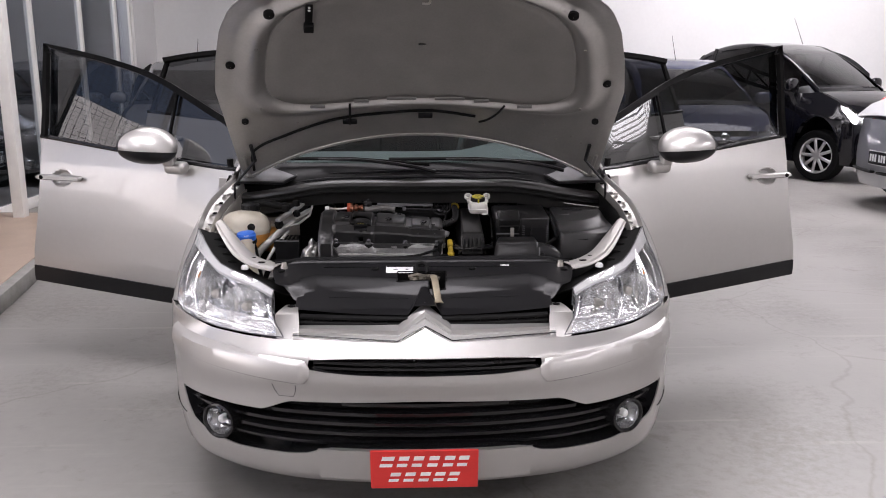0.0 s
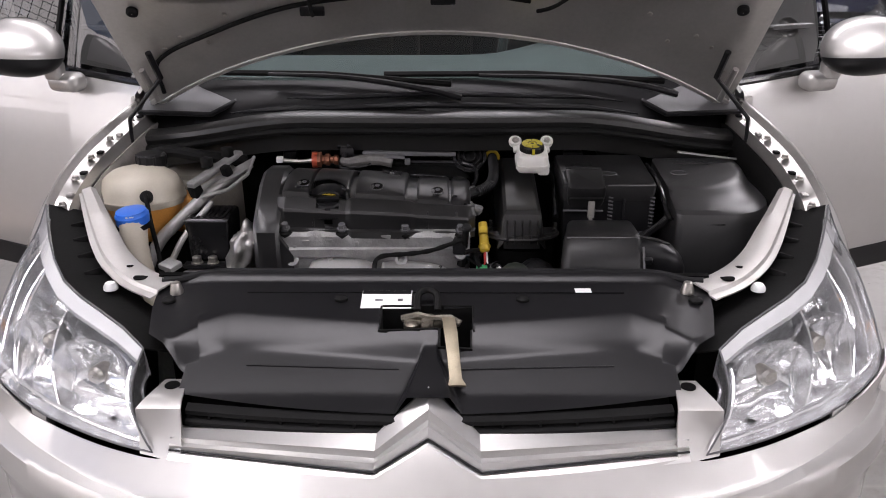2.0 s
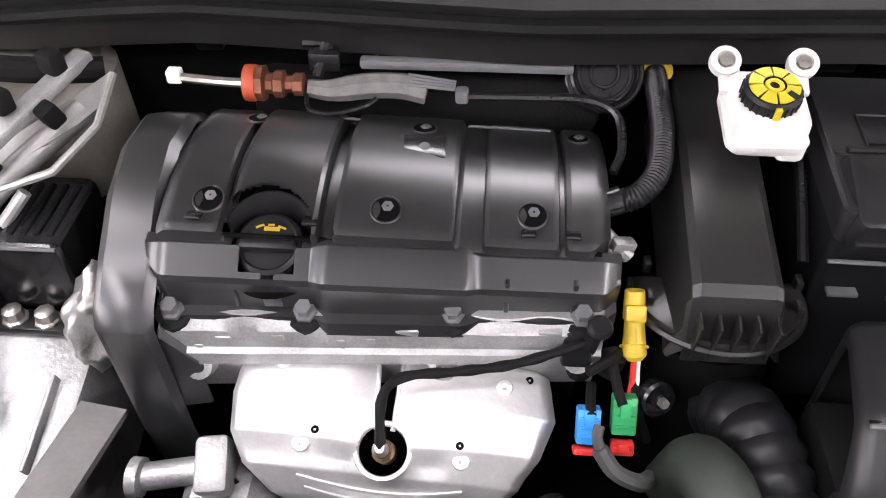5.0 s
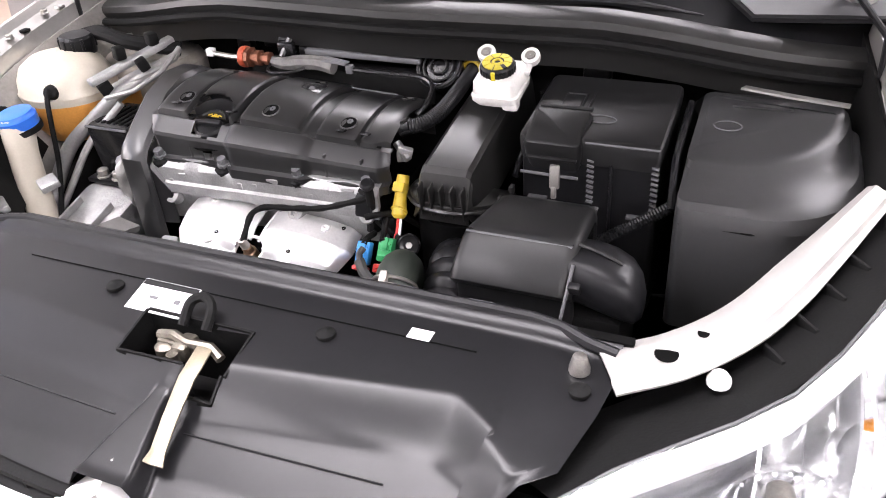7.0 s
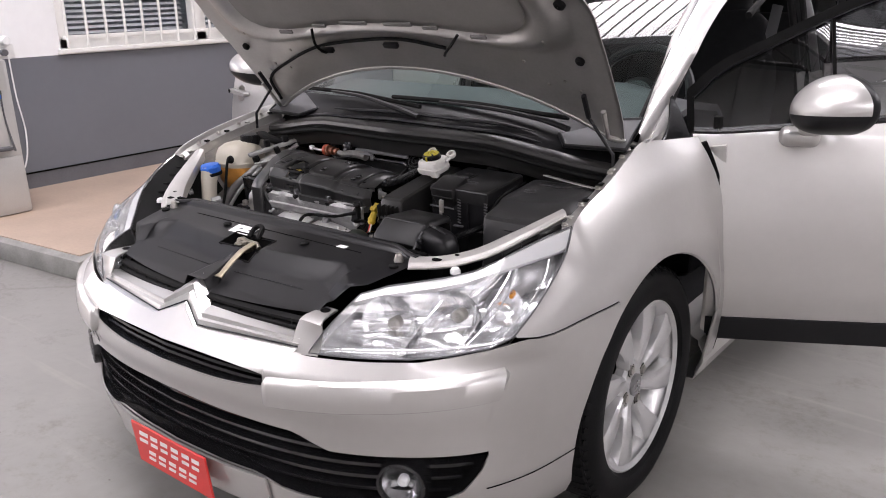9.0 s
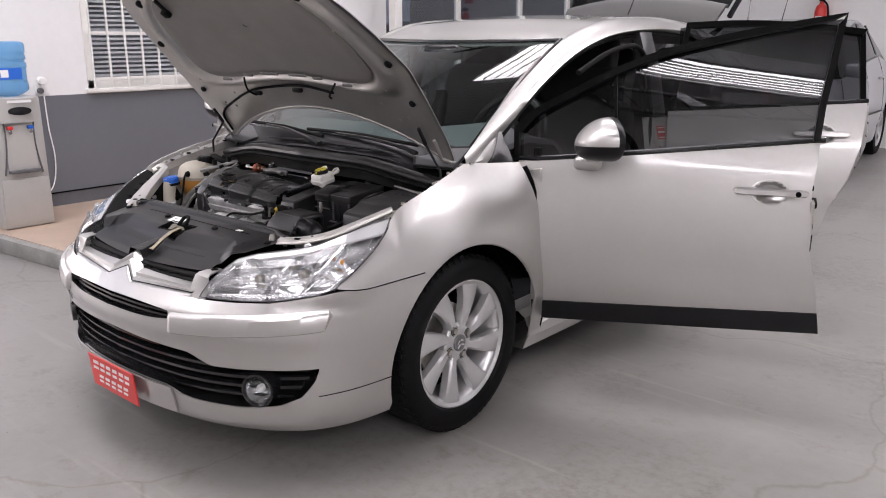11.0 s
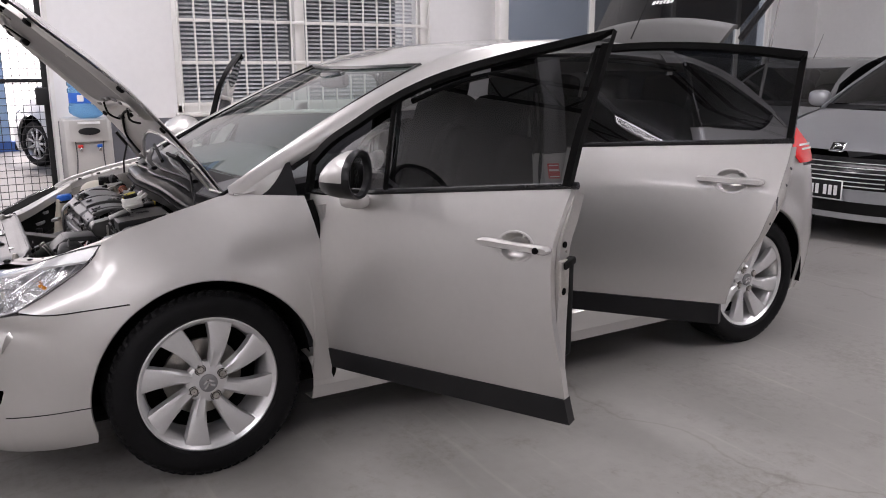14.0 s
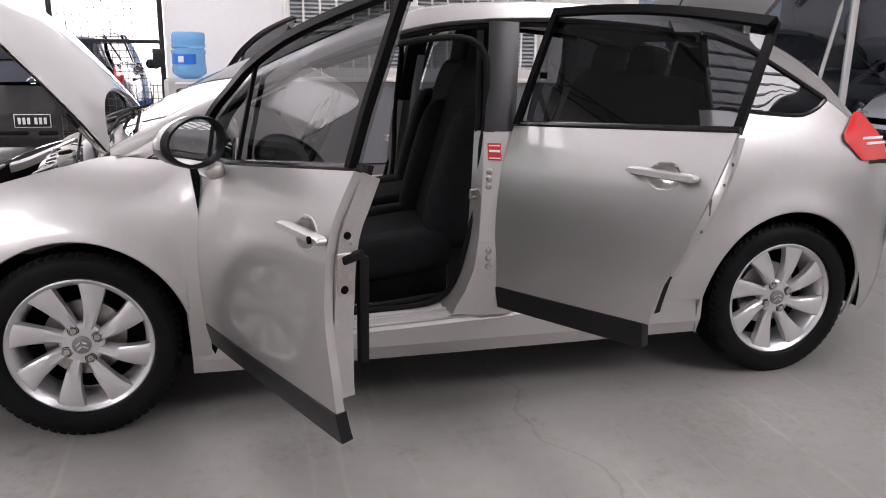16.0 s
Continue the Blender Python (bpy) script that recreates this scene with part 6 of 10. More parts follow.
def cover_z(x, y):
    """Upper plate, sloping face, lower plate; a ramp rises to the middle of the nose."""
    up = lerp(y, [-0.735, -0.70, -0.62, -0.56, -0.50, -0.478, -0.466, -0.455], [0.690, 0.697, 0.708, 0.716, 0.724, 0.727, 0.738, 0.738])
    low = lerp(y, [-0.75, -0.71, -0.63, -0.45], [0.641, 0.651, 0.684, 0.70])
    yu, yl = lerp(abs(x), *YU), lerp(abs(x), *YL)
    t = min(max((y - yl) / (yu - yl), 0), 1)
    t = t * t * (3 - 2 * t) * 0.35 + t * 0.65
    z = low + (max(up, low) - low) * t
    hw = lerp(y, [-0.735, -0.705, -0.625], [0.046, 0.036, 0.006])
    k = min(max((hw - abs(x)) / (0.35 * hw), 0), 1) * (1 if y < -0.62 else 0)
    z += (max(lerp(y, [-0.735, -0.625], [0.668, 0.694]), z) - z) * k
    return z - 0.006 * ss(0.36, 0.44, abs(x))


def cover_half(y):
    return lerp(y, [-0.735, -0.715, -0.70, -0.68, -0.62, -0.55, -0.50, -0.455], [0.345, 0.345, 0.372, 0.405, 0.426, 0.444, 0.452, 0.450])


def top_cover():
    """Columns whose rows follow the edges of the sloping face."""
    xs = sorted(set([round(x, 4) for x in list(np.linspace(-1, 1, 81)) + list(np.linspace(-0.15, 0.15, 61)) + [-0.69, 0.69]]))
    cols = []
    for q in xs:
        x0 = q * 0.45
        yu, yl = lerp(abs(x0), *YU), lerp(abs(x0), *YL)
        front = -0.710 - 0.036 * (1 - min(abs(x0) / 0.35, 1) ** 2) + 0.09 * max(abs(x0) - 0.36, 0) / 0.09
        yl = max(yl, front + 0.01)
        yu = max(yu, yl + 0.014)
        ys = list(np.linspace(front, yl - 0.004, 17)) + [yl + 0.001] + list(np.linspace(yl + 0.005, yu - 0.005, 8)) + [yu - 0.001] + list(np.linspace(yu + 0.004, -0.479, 19)) + [-0.474, -0.467, -0.455]
        cols.append([(q * cover_half(y) if abs(q) > 0.8 else x0, y, cover_z(x0, y)) for y in ys])
    bm = bmesh.new()
    V = [[bm.verts.new(p) for p in c] for c in cols]
    for i in range(len(V) - 1):
        for j in range(len(V[0]) - 1):
            c = (V[i][j].co + V[i + 1][j + 1].co) / 2
            if (-0.076 < c.x < 0.066 and -0.612 < c.y < -0.556) or (0.012 < c.x < 0.062 and -0.638 < c.y < -0.60):
                continue
            bm.faces.new((V[i][j], V[i + 1][j], V[i + 1][j + 1], V[i][j + 1]))
    return bm


GREASY = mat("greasy_dark_steel", (0.16, 0.145, 0.12), 0.38, 0.85, var=0.6, scale=60, bump=0.3, bscale=150)
cover = part("radiator_cover", top_cover(), PANEL_BLACK, car, "black moulded cover over the radiator", 50)
part("latch_recess", rbox(0.145, 0.08, 0.012, 0.0, pose(-0.004, -0.60, 0.625)), BLACK_MATT, cover)
for x0, y0, x1, y1 in ((-0.077, -0.613, -0.077, -0.555), (0.067, -0.613, 0.067, -0.555), (-0.077, -0.555, 0.067, -0.555), (-0.077, -0.613, 0.012, -0.613), (0.012, -0.613, 0.012, -0.639), (0.012, -0.639, 0.063, -0.639), (0.063, -0.639, 0.063, -0.613)):
    part("recess_wall", sheet([[(x0, y0, 0.625), (x0, y0, cover_z(x0, y0) + 0.003)], [(x1, y1, 0.625), (x1, y1, cover_z(x1, y1) + 0.003)]], 0.003), BLACK_MATT, cover)
for sg in (-1, 1):
    part("cover_crease", tube([(sg * x, -0.668 + 0.03 * (x - 0.05), cover_z(x, -0.668 + 0.03 * (x - 0.05)) + 0.0006) for x in np.linspace(0.045, 0.27, 12)], 0.0012, 5), PANEL_BLACK, cover)
bm = rbox(0.06, 0.018, 0.016, 0.004, pose(-0.012, -0.582, 0.695))
rbox(0.02, 0.03, 0.03, 0.005, pose(-0.005, -0.585, 0.685), bm)
tube([(-0.045, -0.578, 0.708), (-0.02, -0.582, 0.716), (0.0, -0.586, 0.712), (0.03, -0.584, 0.712), (0.045, -0.59, 0.705)], 0.006, 8, bm=bm)
lathe([(0.012, 0), (0.012, 0.01), (0.006, 0.014), (0.001, 0.014)], 12, pose(-0.03, -0.59, 0.695), bm)
lathe([(0.007, 0), (0.007, 0.03), (0.001, 0.03)], 10, pose(-0.008, -0.604, 0.68), bm)
part("bonnet_latch", bm, GREASY, cover, "greasy steel bonnet latch")
part("latch_loop", tube(smooth_curve([(-0.022, -0.565, 0.716), (-0.02, -0.545, 0.735), (-0.006, -0.538, 0.740), (0.008, -0.545, 0.735), (0.01, -0.565, 0.716)], 16), 0.006, 8), BLACK_MATT, cover)
BRONZE = mat("dull_yellow_steel", (0.30, 0.26, 0.19), 0.5, 0.7, var=0.25, scale=40)
rows = [[(x - w, y, z), (x, y - 0.002, z + 0.002), (x + w, y, z)] for x, y, z, w in ((0.020, -0.578, 0.712, 0.006), (0.027, -0.592, 0.716, 0.010), (0.031, -0.63, 0.709, 0.010), (0.035, -0.67, 0.690, 0.009), (0.038, -0.70, 0.672, 0.009), (0.040, -0.712, 0.668, 0.013))]
part("latch_lever", sheet(rows, 0.003), BRONZE, cover, "flat dull steel latch lever")


def on_cover(x, y, dz=0.0):
    return pose(x, y, cover_z(x, y) + dz)


m = pose(-0.072, -0.535, cover_z(-0.072, -0.535) + 0.001) @ pose(0, 0, 0, 13, 0, 0)
label = part("paper_label", rbox(0.080, 0.046, 0.0012, 0, m), WHITE, cover, "white paper label with a black header")
part("label_header", rbox(0.078, 0.008, 0.0006, 0, m @ pose(0, 0.018, 0.0013)), BLACK, label)
part("label_mark", rbox(0.012, 0.004, 0.0005, 0, m @ pose(-0.012, -0.002, 0.0013)), GREYTRIM, label)
part("label_mark", rbox(0.008, 0.006, 0.0005, 0, m @ pose(0.022, -0.002, 0.0013)), GREYTRIM, label)
for x, y, k in ((-0.145, -0.533, 0), (0.145, -0.533, 0), (0.415, -0.502, 1), (-0.418, -0.505, 1), (-0.423, -0.530, 0), (0.422, -0.528, 0)):
    part("cover_fastener", lathe([(0.011, 0), (0.011, 0.004), (0.007, 0.007 + 0.012 * k), (0.001, 0.008 + 0.012 * k)], 16, on_cover(x, y)), STEEL if k else BLACK_MATT, cover)
part("paper_tag", rbox(0.026, 0.016, 0.001, 0, on_cover(0.245, -0.506, 0.001)), WHITE, cover, "small torn white tag")
part("cover_joint", tube([(x, -0.512, cover_z(x, -0.512) + 0.0005) for x in np.linspace(-0.30, 0.31, 12)], 0.0012, 4), DARK, cover)
# slam panel lip behind the cover
part("cover_lip", tube([(x, -0.456 - 0.02 * ss(0.36, 0.447, abs(x)), 0.736 - 0.01 * ss(0.36, 0.447, abs(x))) for x in np.linspace(-0.45, 0.447, 30)], 0.007, 8), BLACK, cover)
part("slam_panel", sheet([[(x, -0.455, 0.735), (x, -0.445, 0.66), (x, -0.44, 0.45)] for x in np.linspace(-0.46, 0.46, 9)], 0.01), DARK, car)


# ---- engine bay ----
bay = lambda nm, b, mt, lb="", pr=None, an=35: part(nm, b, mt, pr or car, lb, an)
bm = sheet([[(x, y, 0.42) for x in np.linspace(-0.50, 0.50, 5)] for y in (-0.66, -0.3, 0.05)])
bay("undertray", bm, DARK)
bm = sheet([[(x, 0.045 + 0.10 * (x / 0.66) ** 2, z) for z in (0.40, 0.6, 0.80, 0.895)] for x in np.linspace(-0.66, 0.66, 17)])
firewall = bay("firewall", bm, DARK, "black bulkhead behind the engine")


def rail_pt(y, dx, dz):
    x = lerp(y, *F_TOPX)
    return (x + dx, y, f_top(y) + dz)


ys = np.linspace(-0.29, 0.125, 16)
rows = [[rail_pt(y, -0.003, -0.002), rail_pt(y, -0.010, -0.016), rail_pt(y, -0.036, -0.024), rail_pt(y, -0.040, -0.05)] for y in ys]
rl = pair("fender_flange", sheet(rows, 0.003), PAINT_IN, (car, car), "silver inner flange of the fender")
for y in (-0.27, -0.20, -0.12, -0.04, 0.05, 0.10):
    p = rail_pt(y, -0.026, -0.016)
    pair("flange_bolt", lathe([(0.008, 0), (0.008, 0.002), (0.006, 0.003), (0.006, 0.007), (0.001, 0.008)], 12, Matrix.Translation(p)), STEEL, rl)
    pair("flange_clip", rbox(0.012, 0.016, 0.006, 0.002, Matrix.Translation(rail_pt(y + 0.03, -0.03, -0.022))), PAINT_IN if y in (-0.27, -0.04) else BLACK_MATT, rl)
# inner wing: dark on the left of the car, silver-grey on its right
rows = [[rail_pt(y, -0.046, -0.048), (0.64, y, 0.70), (0.60, y, 0.55), (0.58, y, 0.42)] for y in np.linspace(-0.27, 0.13, 12)]
bay("inner_wing", sheet(rows, 0.004), BLACK_MATT)
bay("inner_wing", mirrored(sheet(rows, 0.004)), mat("dusty_grey_paint", (0.30, 0.285, 0.265), 0.55, 0.2, var=0.25, scale=12), "dusty grey inner wing")
# gutter behind the lamp: dark plastic and the silver brace
rows = [[lamp_pt(u, 1.0, 0.004) + Vector((0, 0.004, 0)), lamp_pt(u, 1.0, 0.004) + Vector((-0.035 - 0.01 * u, 0.035, -0.022)), lamp_pt(u, 1.0, 0.004) + Vector((-0.07, 0.07, -0.035)), lamp_pt(u, 1.0, 0.004) + Vector((-0.10, 0.10, -0.12))] for u in np.linspace(0, 1, 12)]
gut = pair("lamp_gutter", sheet(rows, 0.003), BLACK_MATT, (car, car), "black plastic gutter behind the headlamp")
pair("gutter_cap", lathe([(0.012, 0), (0.012, 0.006), (0.008, 0.012), (0.001, 0.013)], 14, pose(0.544, -0.465, 0.708)), WHITE, gut)
for u in (0.55, 0.65, 0.75, 0.85):
    pair("gutter_rib", rbox(0.004, 0.03, 0.012, 0.001, Matrix.Translation(lamp_pt(u, 1.0, 0.004) + Vector((-0.035, 0.04, -0.022))) @ pose(0, 0, 0, 0, 0, 40)), BLACK_MATT, gut)
br = smooth_curve([(0.438, -0.493, 0.722), (0.50, -0.452, 0.725), (0.56, -0.395, 0.740), (0.612, -0.320, 0.770), (0.672, -0.222, 0.810)], 24)
rows = []
for i, p in enumerate(br):
    t = Vector(br[min(i + 1, 23)]) - Vector(br[max(i - 1, 0)])
    n = Vector((t.y, -t.x, 0)).normalized()
    w = lerp(i, [0, 6, 14, 23], [0.034, 0.030, 0.026, 0.015])
    p = Vector(p)
    rows.append([p - n * w * 0.9 - Vector((0, 0, 0.03)), p - n * w * 0.85, p - n * w * 0.4 + Vector((0, 0, 0.004)), p + n * w * 0.5, p + n * w * 0.6 - Vector((0, 0, 0.006)), p + n * w - Vector((0, 0, 0.008))])
SILVER_BRACE = mat("light_silver_brace", (0.52, 0.505, 0.485), 0.38, 0.5, var=0.06, scale=12)
braces = pair("brace", sheet(rows, 0.003), SILVER_BRACE, (car, car), "light silver pressed brace")
pair("brace_hole", lathe([(0.012, 0), (0.012, 0.0015), (0.001, 0.0016)], 18, pose(0.492, -0.462, 0.7280)), DARK, braces)
pair("brace_hole", lathe([(0.006, 0), (0.006, 0.0015), (0.001, 0.0016)], 14, pose(0.522, -0.427, 0.7345)), DARK, braces)

# cowl, seal and wipers: the lip runs level in the middle and drops towards both wings
LIP_Y = soft_table([0.0, 0.33, 0.52, 0.68], [-0.040, -0.010, 0.022, 0.072])
LIP_Z = soft_table([0.0, 0.30, 0.38, 0.52, 0.60, 0.68], [0.915, 0.911, 0.902, 0.876, 0.862, 0.850])


def lip(x, dy=0.0, dz=0.0):
    return (x, lerp(abs(x), *LIP_Y) + dy, lerp(abs(x), *LIP_Z) + dz)


rows = []
for q in np.linspace(-1, 1, 61):
    x = 0.676 * q
    yb, zb = 0.209 - 0.10 * (1 - q * q), 0.962 + 0.012 * (1 - q * q)
    p = lip(x)
    rows.append([lip(x, 0.010, -0.075), lip(x, 0.0, -0.022), lip(x, -0.006, -0.012), lip(x, -0.004, -0.002), lip(x, 0.006, 0.004), lip(x, 0.026, 0.008), lip(x, 0.032, 0.003), lip(x, 0.036, -0.014)] + [(x, p[1] + 0.036 + (yb - p[1] - 0.036) * u, p[2] - 0.014 + (zb - p[2] + 0.014) * u ** 1.4) for u in (0.25, 0.5, 0.75, 1.0)])
cowl = bay("cowl", sheet([r[:8] for r in rows], 0.004), DUCT, "black plastic cowl below the windscreen", None, 30)
bay("cowl_basin", sheet([r[7:] for r in rows], 0.004), BLACK, "black plastic trough under the wipers", cowl)
bay("cowl_seal", tube([lip(x, -0.004, -0.030) for x in np.linspace(-0.672, 0.672, 50)], 0.010, 8, flat=0.8), BLACK_MATT, "rubber seal", cowl)
for dy_, dz_, x0_, x1_, r_ in ((0.052, 0.012, -0.46, 0.44, 0.010), (0.080, 0.030, -0.33, 0.41, 0.008)):
    bay("cowl_fold", tube([lip(x, dy_ - 0.010 * math.sin(14 * x), dz_ + 0.004 * math.sin(11 * x + 1)) for x in np.linspace(x0_, x1_, 40)], [r_ * min(1, 0.2 + 6 * k / 39, 0.2 + 6 * (39 - k) / 39) for k in range(40)], 8, flat=0.7), BLACK, "", cowl)
MESH = [Vector(p) for p in ((0.418, 0.165, 0.934), (0.664, 0.196, 0.960), (0.670, 0.088, 0.896), (0.505, 0.070, 0.894))]


def mesh_pt(u, v, off=0.0):
    return MESH[0].lerp(MESH[1], u).lerp(MESH[3].lerp(MESH[2], u), v) + Vector((0, -0.35, 0.9)) * off


vent = pair("air_vent", sheet([[mesh_pt(u, v, 0.004) for v in np.linspace(0, 1, 6)] for u in np.linspace(0, 1, 8)], 0.004), mat("grey_mesh_plastic", (0.075, 0.075, 0.078), 0.45, var=0.1, scale=30), (cowl, cowl), "grey perforated air intake mesh")
bm = bmesh.new()
for j in range(9):
    for i in range(20):
        u, v = (i + 0.6 + 0.5 * (j % 2)) / 21, (j + 0.7) / 9.4
        lathe([(0.0040, 0.0), (0.0040, 0.001), (0.0005, 0.001)], 6, Matrix.Translation(mesh_pt(u, v, 0.0046)) @ Vector((0, -0.35, 0.9)).to_track_quat("Z", "Y").to_matrix().to_4x4(), bm, caps=False)
for q in pair("mesh_holes", bm, DARK, vent):
    tagged(q, kind="stuff")
pair("vent_rim", tube([mesh_pt(u, v, 0.006) for u, v in ((0, 0), (0.5, 0), (1, 0), (1, 0.5), (1, 1), (0.5, 1), (0, 1), (0, 0.5))], 0.006, 6, closed=True), BLACK, vent)
pair("scuttle_bracket", sheet([[(0.507, -0.040, 0.842), (0.512, -0.026, 0.840)], [(0.57, -0.033, 0.832), (0.575, -0.018, 0.830)], [(0.640, -0.022, 0.822), (0.642, -0.008, 0.820)]], 0.003), PAINT_IN, (cowl, cowl), "silver bracket below the cowl")
for x0, y0, x1, y1, x2, y2 in ((0.52, 0.06, 0.30, 0.045, -0.12, 0.10), (0.05, 0.02, -0.2, 0.06, -0.55, 0.135)):
    z = 0.972
    bm = tube(smooth_curve([(x0, y0, 0.945), (x0 - 0.08, y0 - 0.005, 0.965), (x1, y1, z + 0.01), ((x1 + x2) / 2, (y1 + y2) / 2, z + 0.012)], 20), [0.013 - 0.006 * i / 19 for i in range(20)], 8, flat=0.6)
    wiper = bay("wiper", bm, BLACK, "black wiper arm", cowl)
    part("wiper_blade", tube([(x0 - 0.02, y0 + 0.035, 0.968), ((x0 + x2) / 2, (y0 + y2) / 2 + 0.015, 0.985), (x2, y2 + 0.006, 0.982)], 0.007, 6), BLACK_MATT, cowl)


# engine
def loft(rings, bm=None, cap0=True, cap1=True):
    """A body through closed rings of points, with flat ends."""
    bm = bm or bmesh.new()
    V = [[bm.verts.new(p) for p in r] for r in rings]
    k = len(V[0])
    for a, b in zip(V, V[1:]):
        for j in range(k):
            bm.faces.new((a[j], a[(j + 1) % k], b[(j + 1) % k], b[j]))
    if cap0:
        bm.faces.new(V[0][::-1])
    if cap1:
        bm.faces.new(V[-1])
    return bm


def outline(x0, x1, y0, y1, z, radii, n=7, tilt=0.0):
    """A rectangle with rounded corners (x0y0, x1y0, x1y1, x0y1); tilt raises it towards y1."""
    pts = []
    for (cx, cy, sx, sy, a0), r in zip(((x0, y0, 1, 1, 180), (x1, y0, -1, 1, 270), (x1, y1, -1, -1, 0), (x0, y1, 1, -1, 90)), radii):
        for k in range(n):
            a = radians(a0 + 90 * k / (n - 1))
            x, y = cx + sx * r + r * math.cos(a), cy + sy * r + r * math.sin(a)
            pts.append((x, y, z + tilt * (y - y0)))
    return pts


def ez(x):
    return -0.085 * (x + 0.29)


def ey(x):
    return 0.075 * (x + 0.29)


COVER_GROOVES = [(-0.245, -0.233, 0.008), (-0.170, -0.151, 0.011), (-0.062, -0.033, 0.006), (0.022, 0.034, 0.007)]
V_LEN, Y_REAR = 0.158, -0.0805


def cover_arch(x, v):
    return 0.793 + 0.036 * math.sin(math.pi * (0.15 + 0.68 * v)) ** 0.8 + ez(x)


def cover_v(x, y):
    return min(max((Y_REAR + ey(x) - y) / V_LEN, 0.02), 0.98)


def engine_top():
    """Arched cover: flat panels between square grooves that run front to back."""
    xs = list(np.linspace(-0.290, 0.066, 150))
    for a, b, d in COVER_GROOVES:
        xs += [a - 0.0015, a, a + 0.0018, b - 0.0018, b, b + 0.0015]
    rows = []
    for x in sorted(xs):
        g = 0.0
        for a, b, d in COVER_GROOVES:
            g = max(g, d * min(max((x - a) / 0.0018, 0), max((b - x) / 0.0018, 0), 1))
        edge = 0.006 * max(0, 1 - min(x + 0.290, 0.066 - x) / 0.010) ** 2
        raised = 0.004 * (ss(-0.156, -0.150, x) - ss(-0.062, -0.056, x)) + 0.003 * (ss(-0.236, -0.230, x) - ss(-0.170, -0.164, x))
        notch = 0.018 * ss(0.048, 0.066, x)
        row = [(x, Y_REAR + 0.012 + ey(x), 0.752 + ez(x)), (x, Y_REAR + 0.003 + ey(x), cover_arch(x, 0) - 0.006)]
        for v in np.linspace(0, 1, 64):
            row.append((x, Y_REAR - (V_LEN - notch * v) * v + ey(x), cover_arch(x, v) - g + raised - edge))
        row.append((x, Y_REAR - V_LEN + notch - 0.001 + ey(x), cover_arch(x, 1) - max(g, 0.003) - 0.012))
        rows.append(row)
    return rows


CAP_X, CAP_Y = -0.206, -0.228


def cut_round(bm, r):
    """Opens a panel for the oil filler."""
    bmesh.ops.delete(bm, geom=[f for f in bm.faces if math.hypot(f.calc_center_median().x - CAP_X, f.calc_center_median().y - CAP_Y) < r], context="FACES")
    return bm


ER = engine_top()
engine = bay("engine", cut_round(sheet(ER, 0.003), 0.0355), COVER, "petrol engine with a black ribbed top cover", None, 28)
# stepped front apron of the cover: flat ledge, sharp edge, upright dark face
Y_SEAM = Y_REAR - V_LEN
rows = []
for x in sorted(list(np.linspace(-0.300, 0.076, 150)) + [-0.172, -0.166, -0.048, -0.042]):
    mid = ss(-0.172, -0.158, x) - ss(-0.052, -0.036, x)
    end = ss(-0.300, -0.284, x) * (1 - ss(0.060, 0.076, x))
    yb = Y_SEAM + ey(x)
    f = yb - (0.012 + 0.012 * end) - 0.006 * mid
    zt = 0.800 + ez(x) * 0.9 + 0.004 * mid
    rows.append([(x, yb + 0.004, zt + 0.002), (x, yb - 0.004, zt + 0.001), (x, f + 0.004, zt - 0.012), (x, f + 0.0008, zt - 0.0145), (x, f, zt - 0.018), (x, f + 0.003, zt - 0.030), (x, f + 0.004, 0.748 + ez(x) * 0.5), (x, f - 0.006, 0.745 + ez(x) * 0.5), (x, f - 0.008, 0.736 + ez(x) * 0.45), (x, f + 0.02, 0.730 + ez(x) * 0.45)])
bay("front_apron", cut_round(sheet(rows, 0.003), 0.0285), COVER, "", engine, 22)
bay("cover_seam", tube([(x, Y_SEAM + ey(x) + 0.0015, cover_arch(x, 1) - 0.006) for x in np.linspace(-0.288, 0.06, 20)], 0.0022, 5), DARK, "", engine)
for x in (-0.232, -0.112, -0.015, 0.040):
    bay("apron_rib", rbox(0.004, 0.007, 0.036, 0.001, pose(x, Y_SEAM - 0.021 + ey(x), 0.750 + ez(x) * 0.6)), COVER, "", engine)
for x in (-0.262, -0.172, 0.0, 0.036):
    bay("panel_notch", rbox(0.012, 0.012, 0.003, 0.0008, pose(x, Y_SEAM + 0.008 + ey(x), cover_arch(x, 0.95) + 0.003, -14, 0, 0)), BLACK_GLOSS, "", engine)
Y_HEAD = Y_SEAM - 0.026
rows = [[(x, Y_HEAD + 0.02 + ey(x), 0.742 + ez(x) * 0.45), (x, Y_HEAD - 0.001 + ey(x) + 0.002 * math.sin(x * 90), 0.740 + ez(x) * 0.45), (x, Y_HEAD - 0.005 + ey(x), 0.734 + ez(x) * 0.4), (x, Y_HEAD - 0.004 + ey(x), 0.712 + ez(x) * 0.3), (x, Y_HEAD - 0.009 + ey(x), 0.707 + ez(x) * 0.3), (x, Y_HEAD - 0.009 + ey(x), 0.699 + ez(x) * 0.2), (x, Y_HEAD + 0.004 + ey(x), 0.690), (x, Y_HEAD + 0.012 + ey(x), 0.64)] for x in np.linspace(-0.292, 0.066, 40)]
bay("cylinder_head", sheet(rows, 0.008), CAST, "cast aluminium cylinder head", engine)
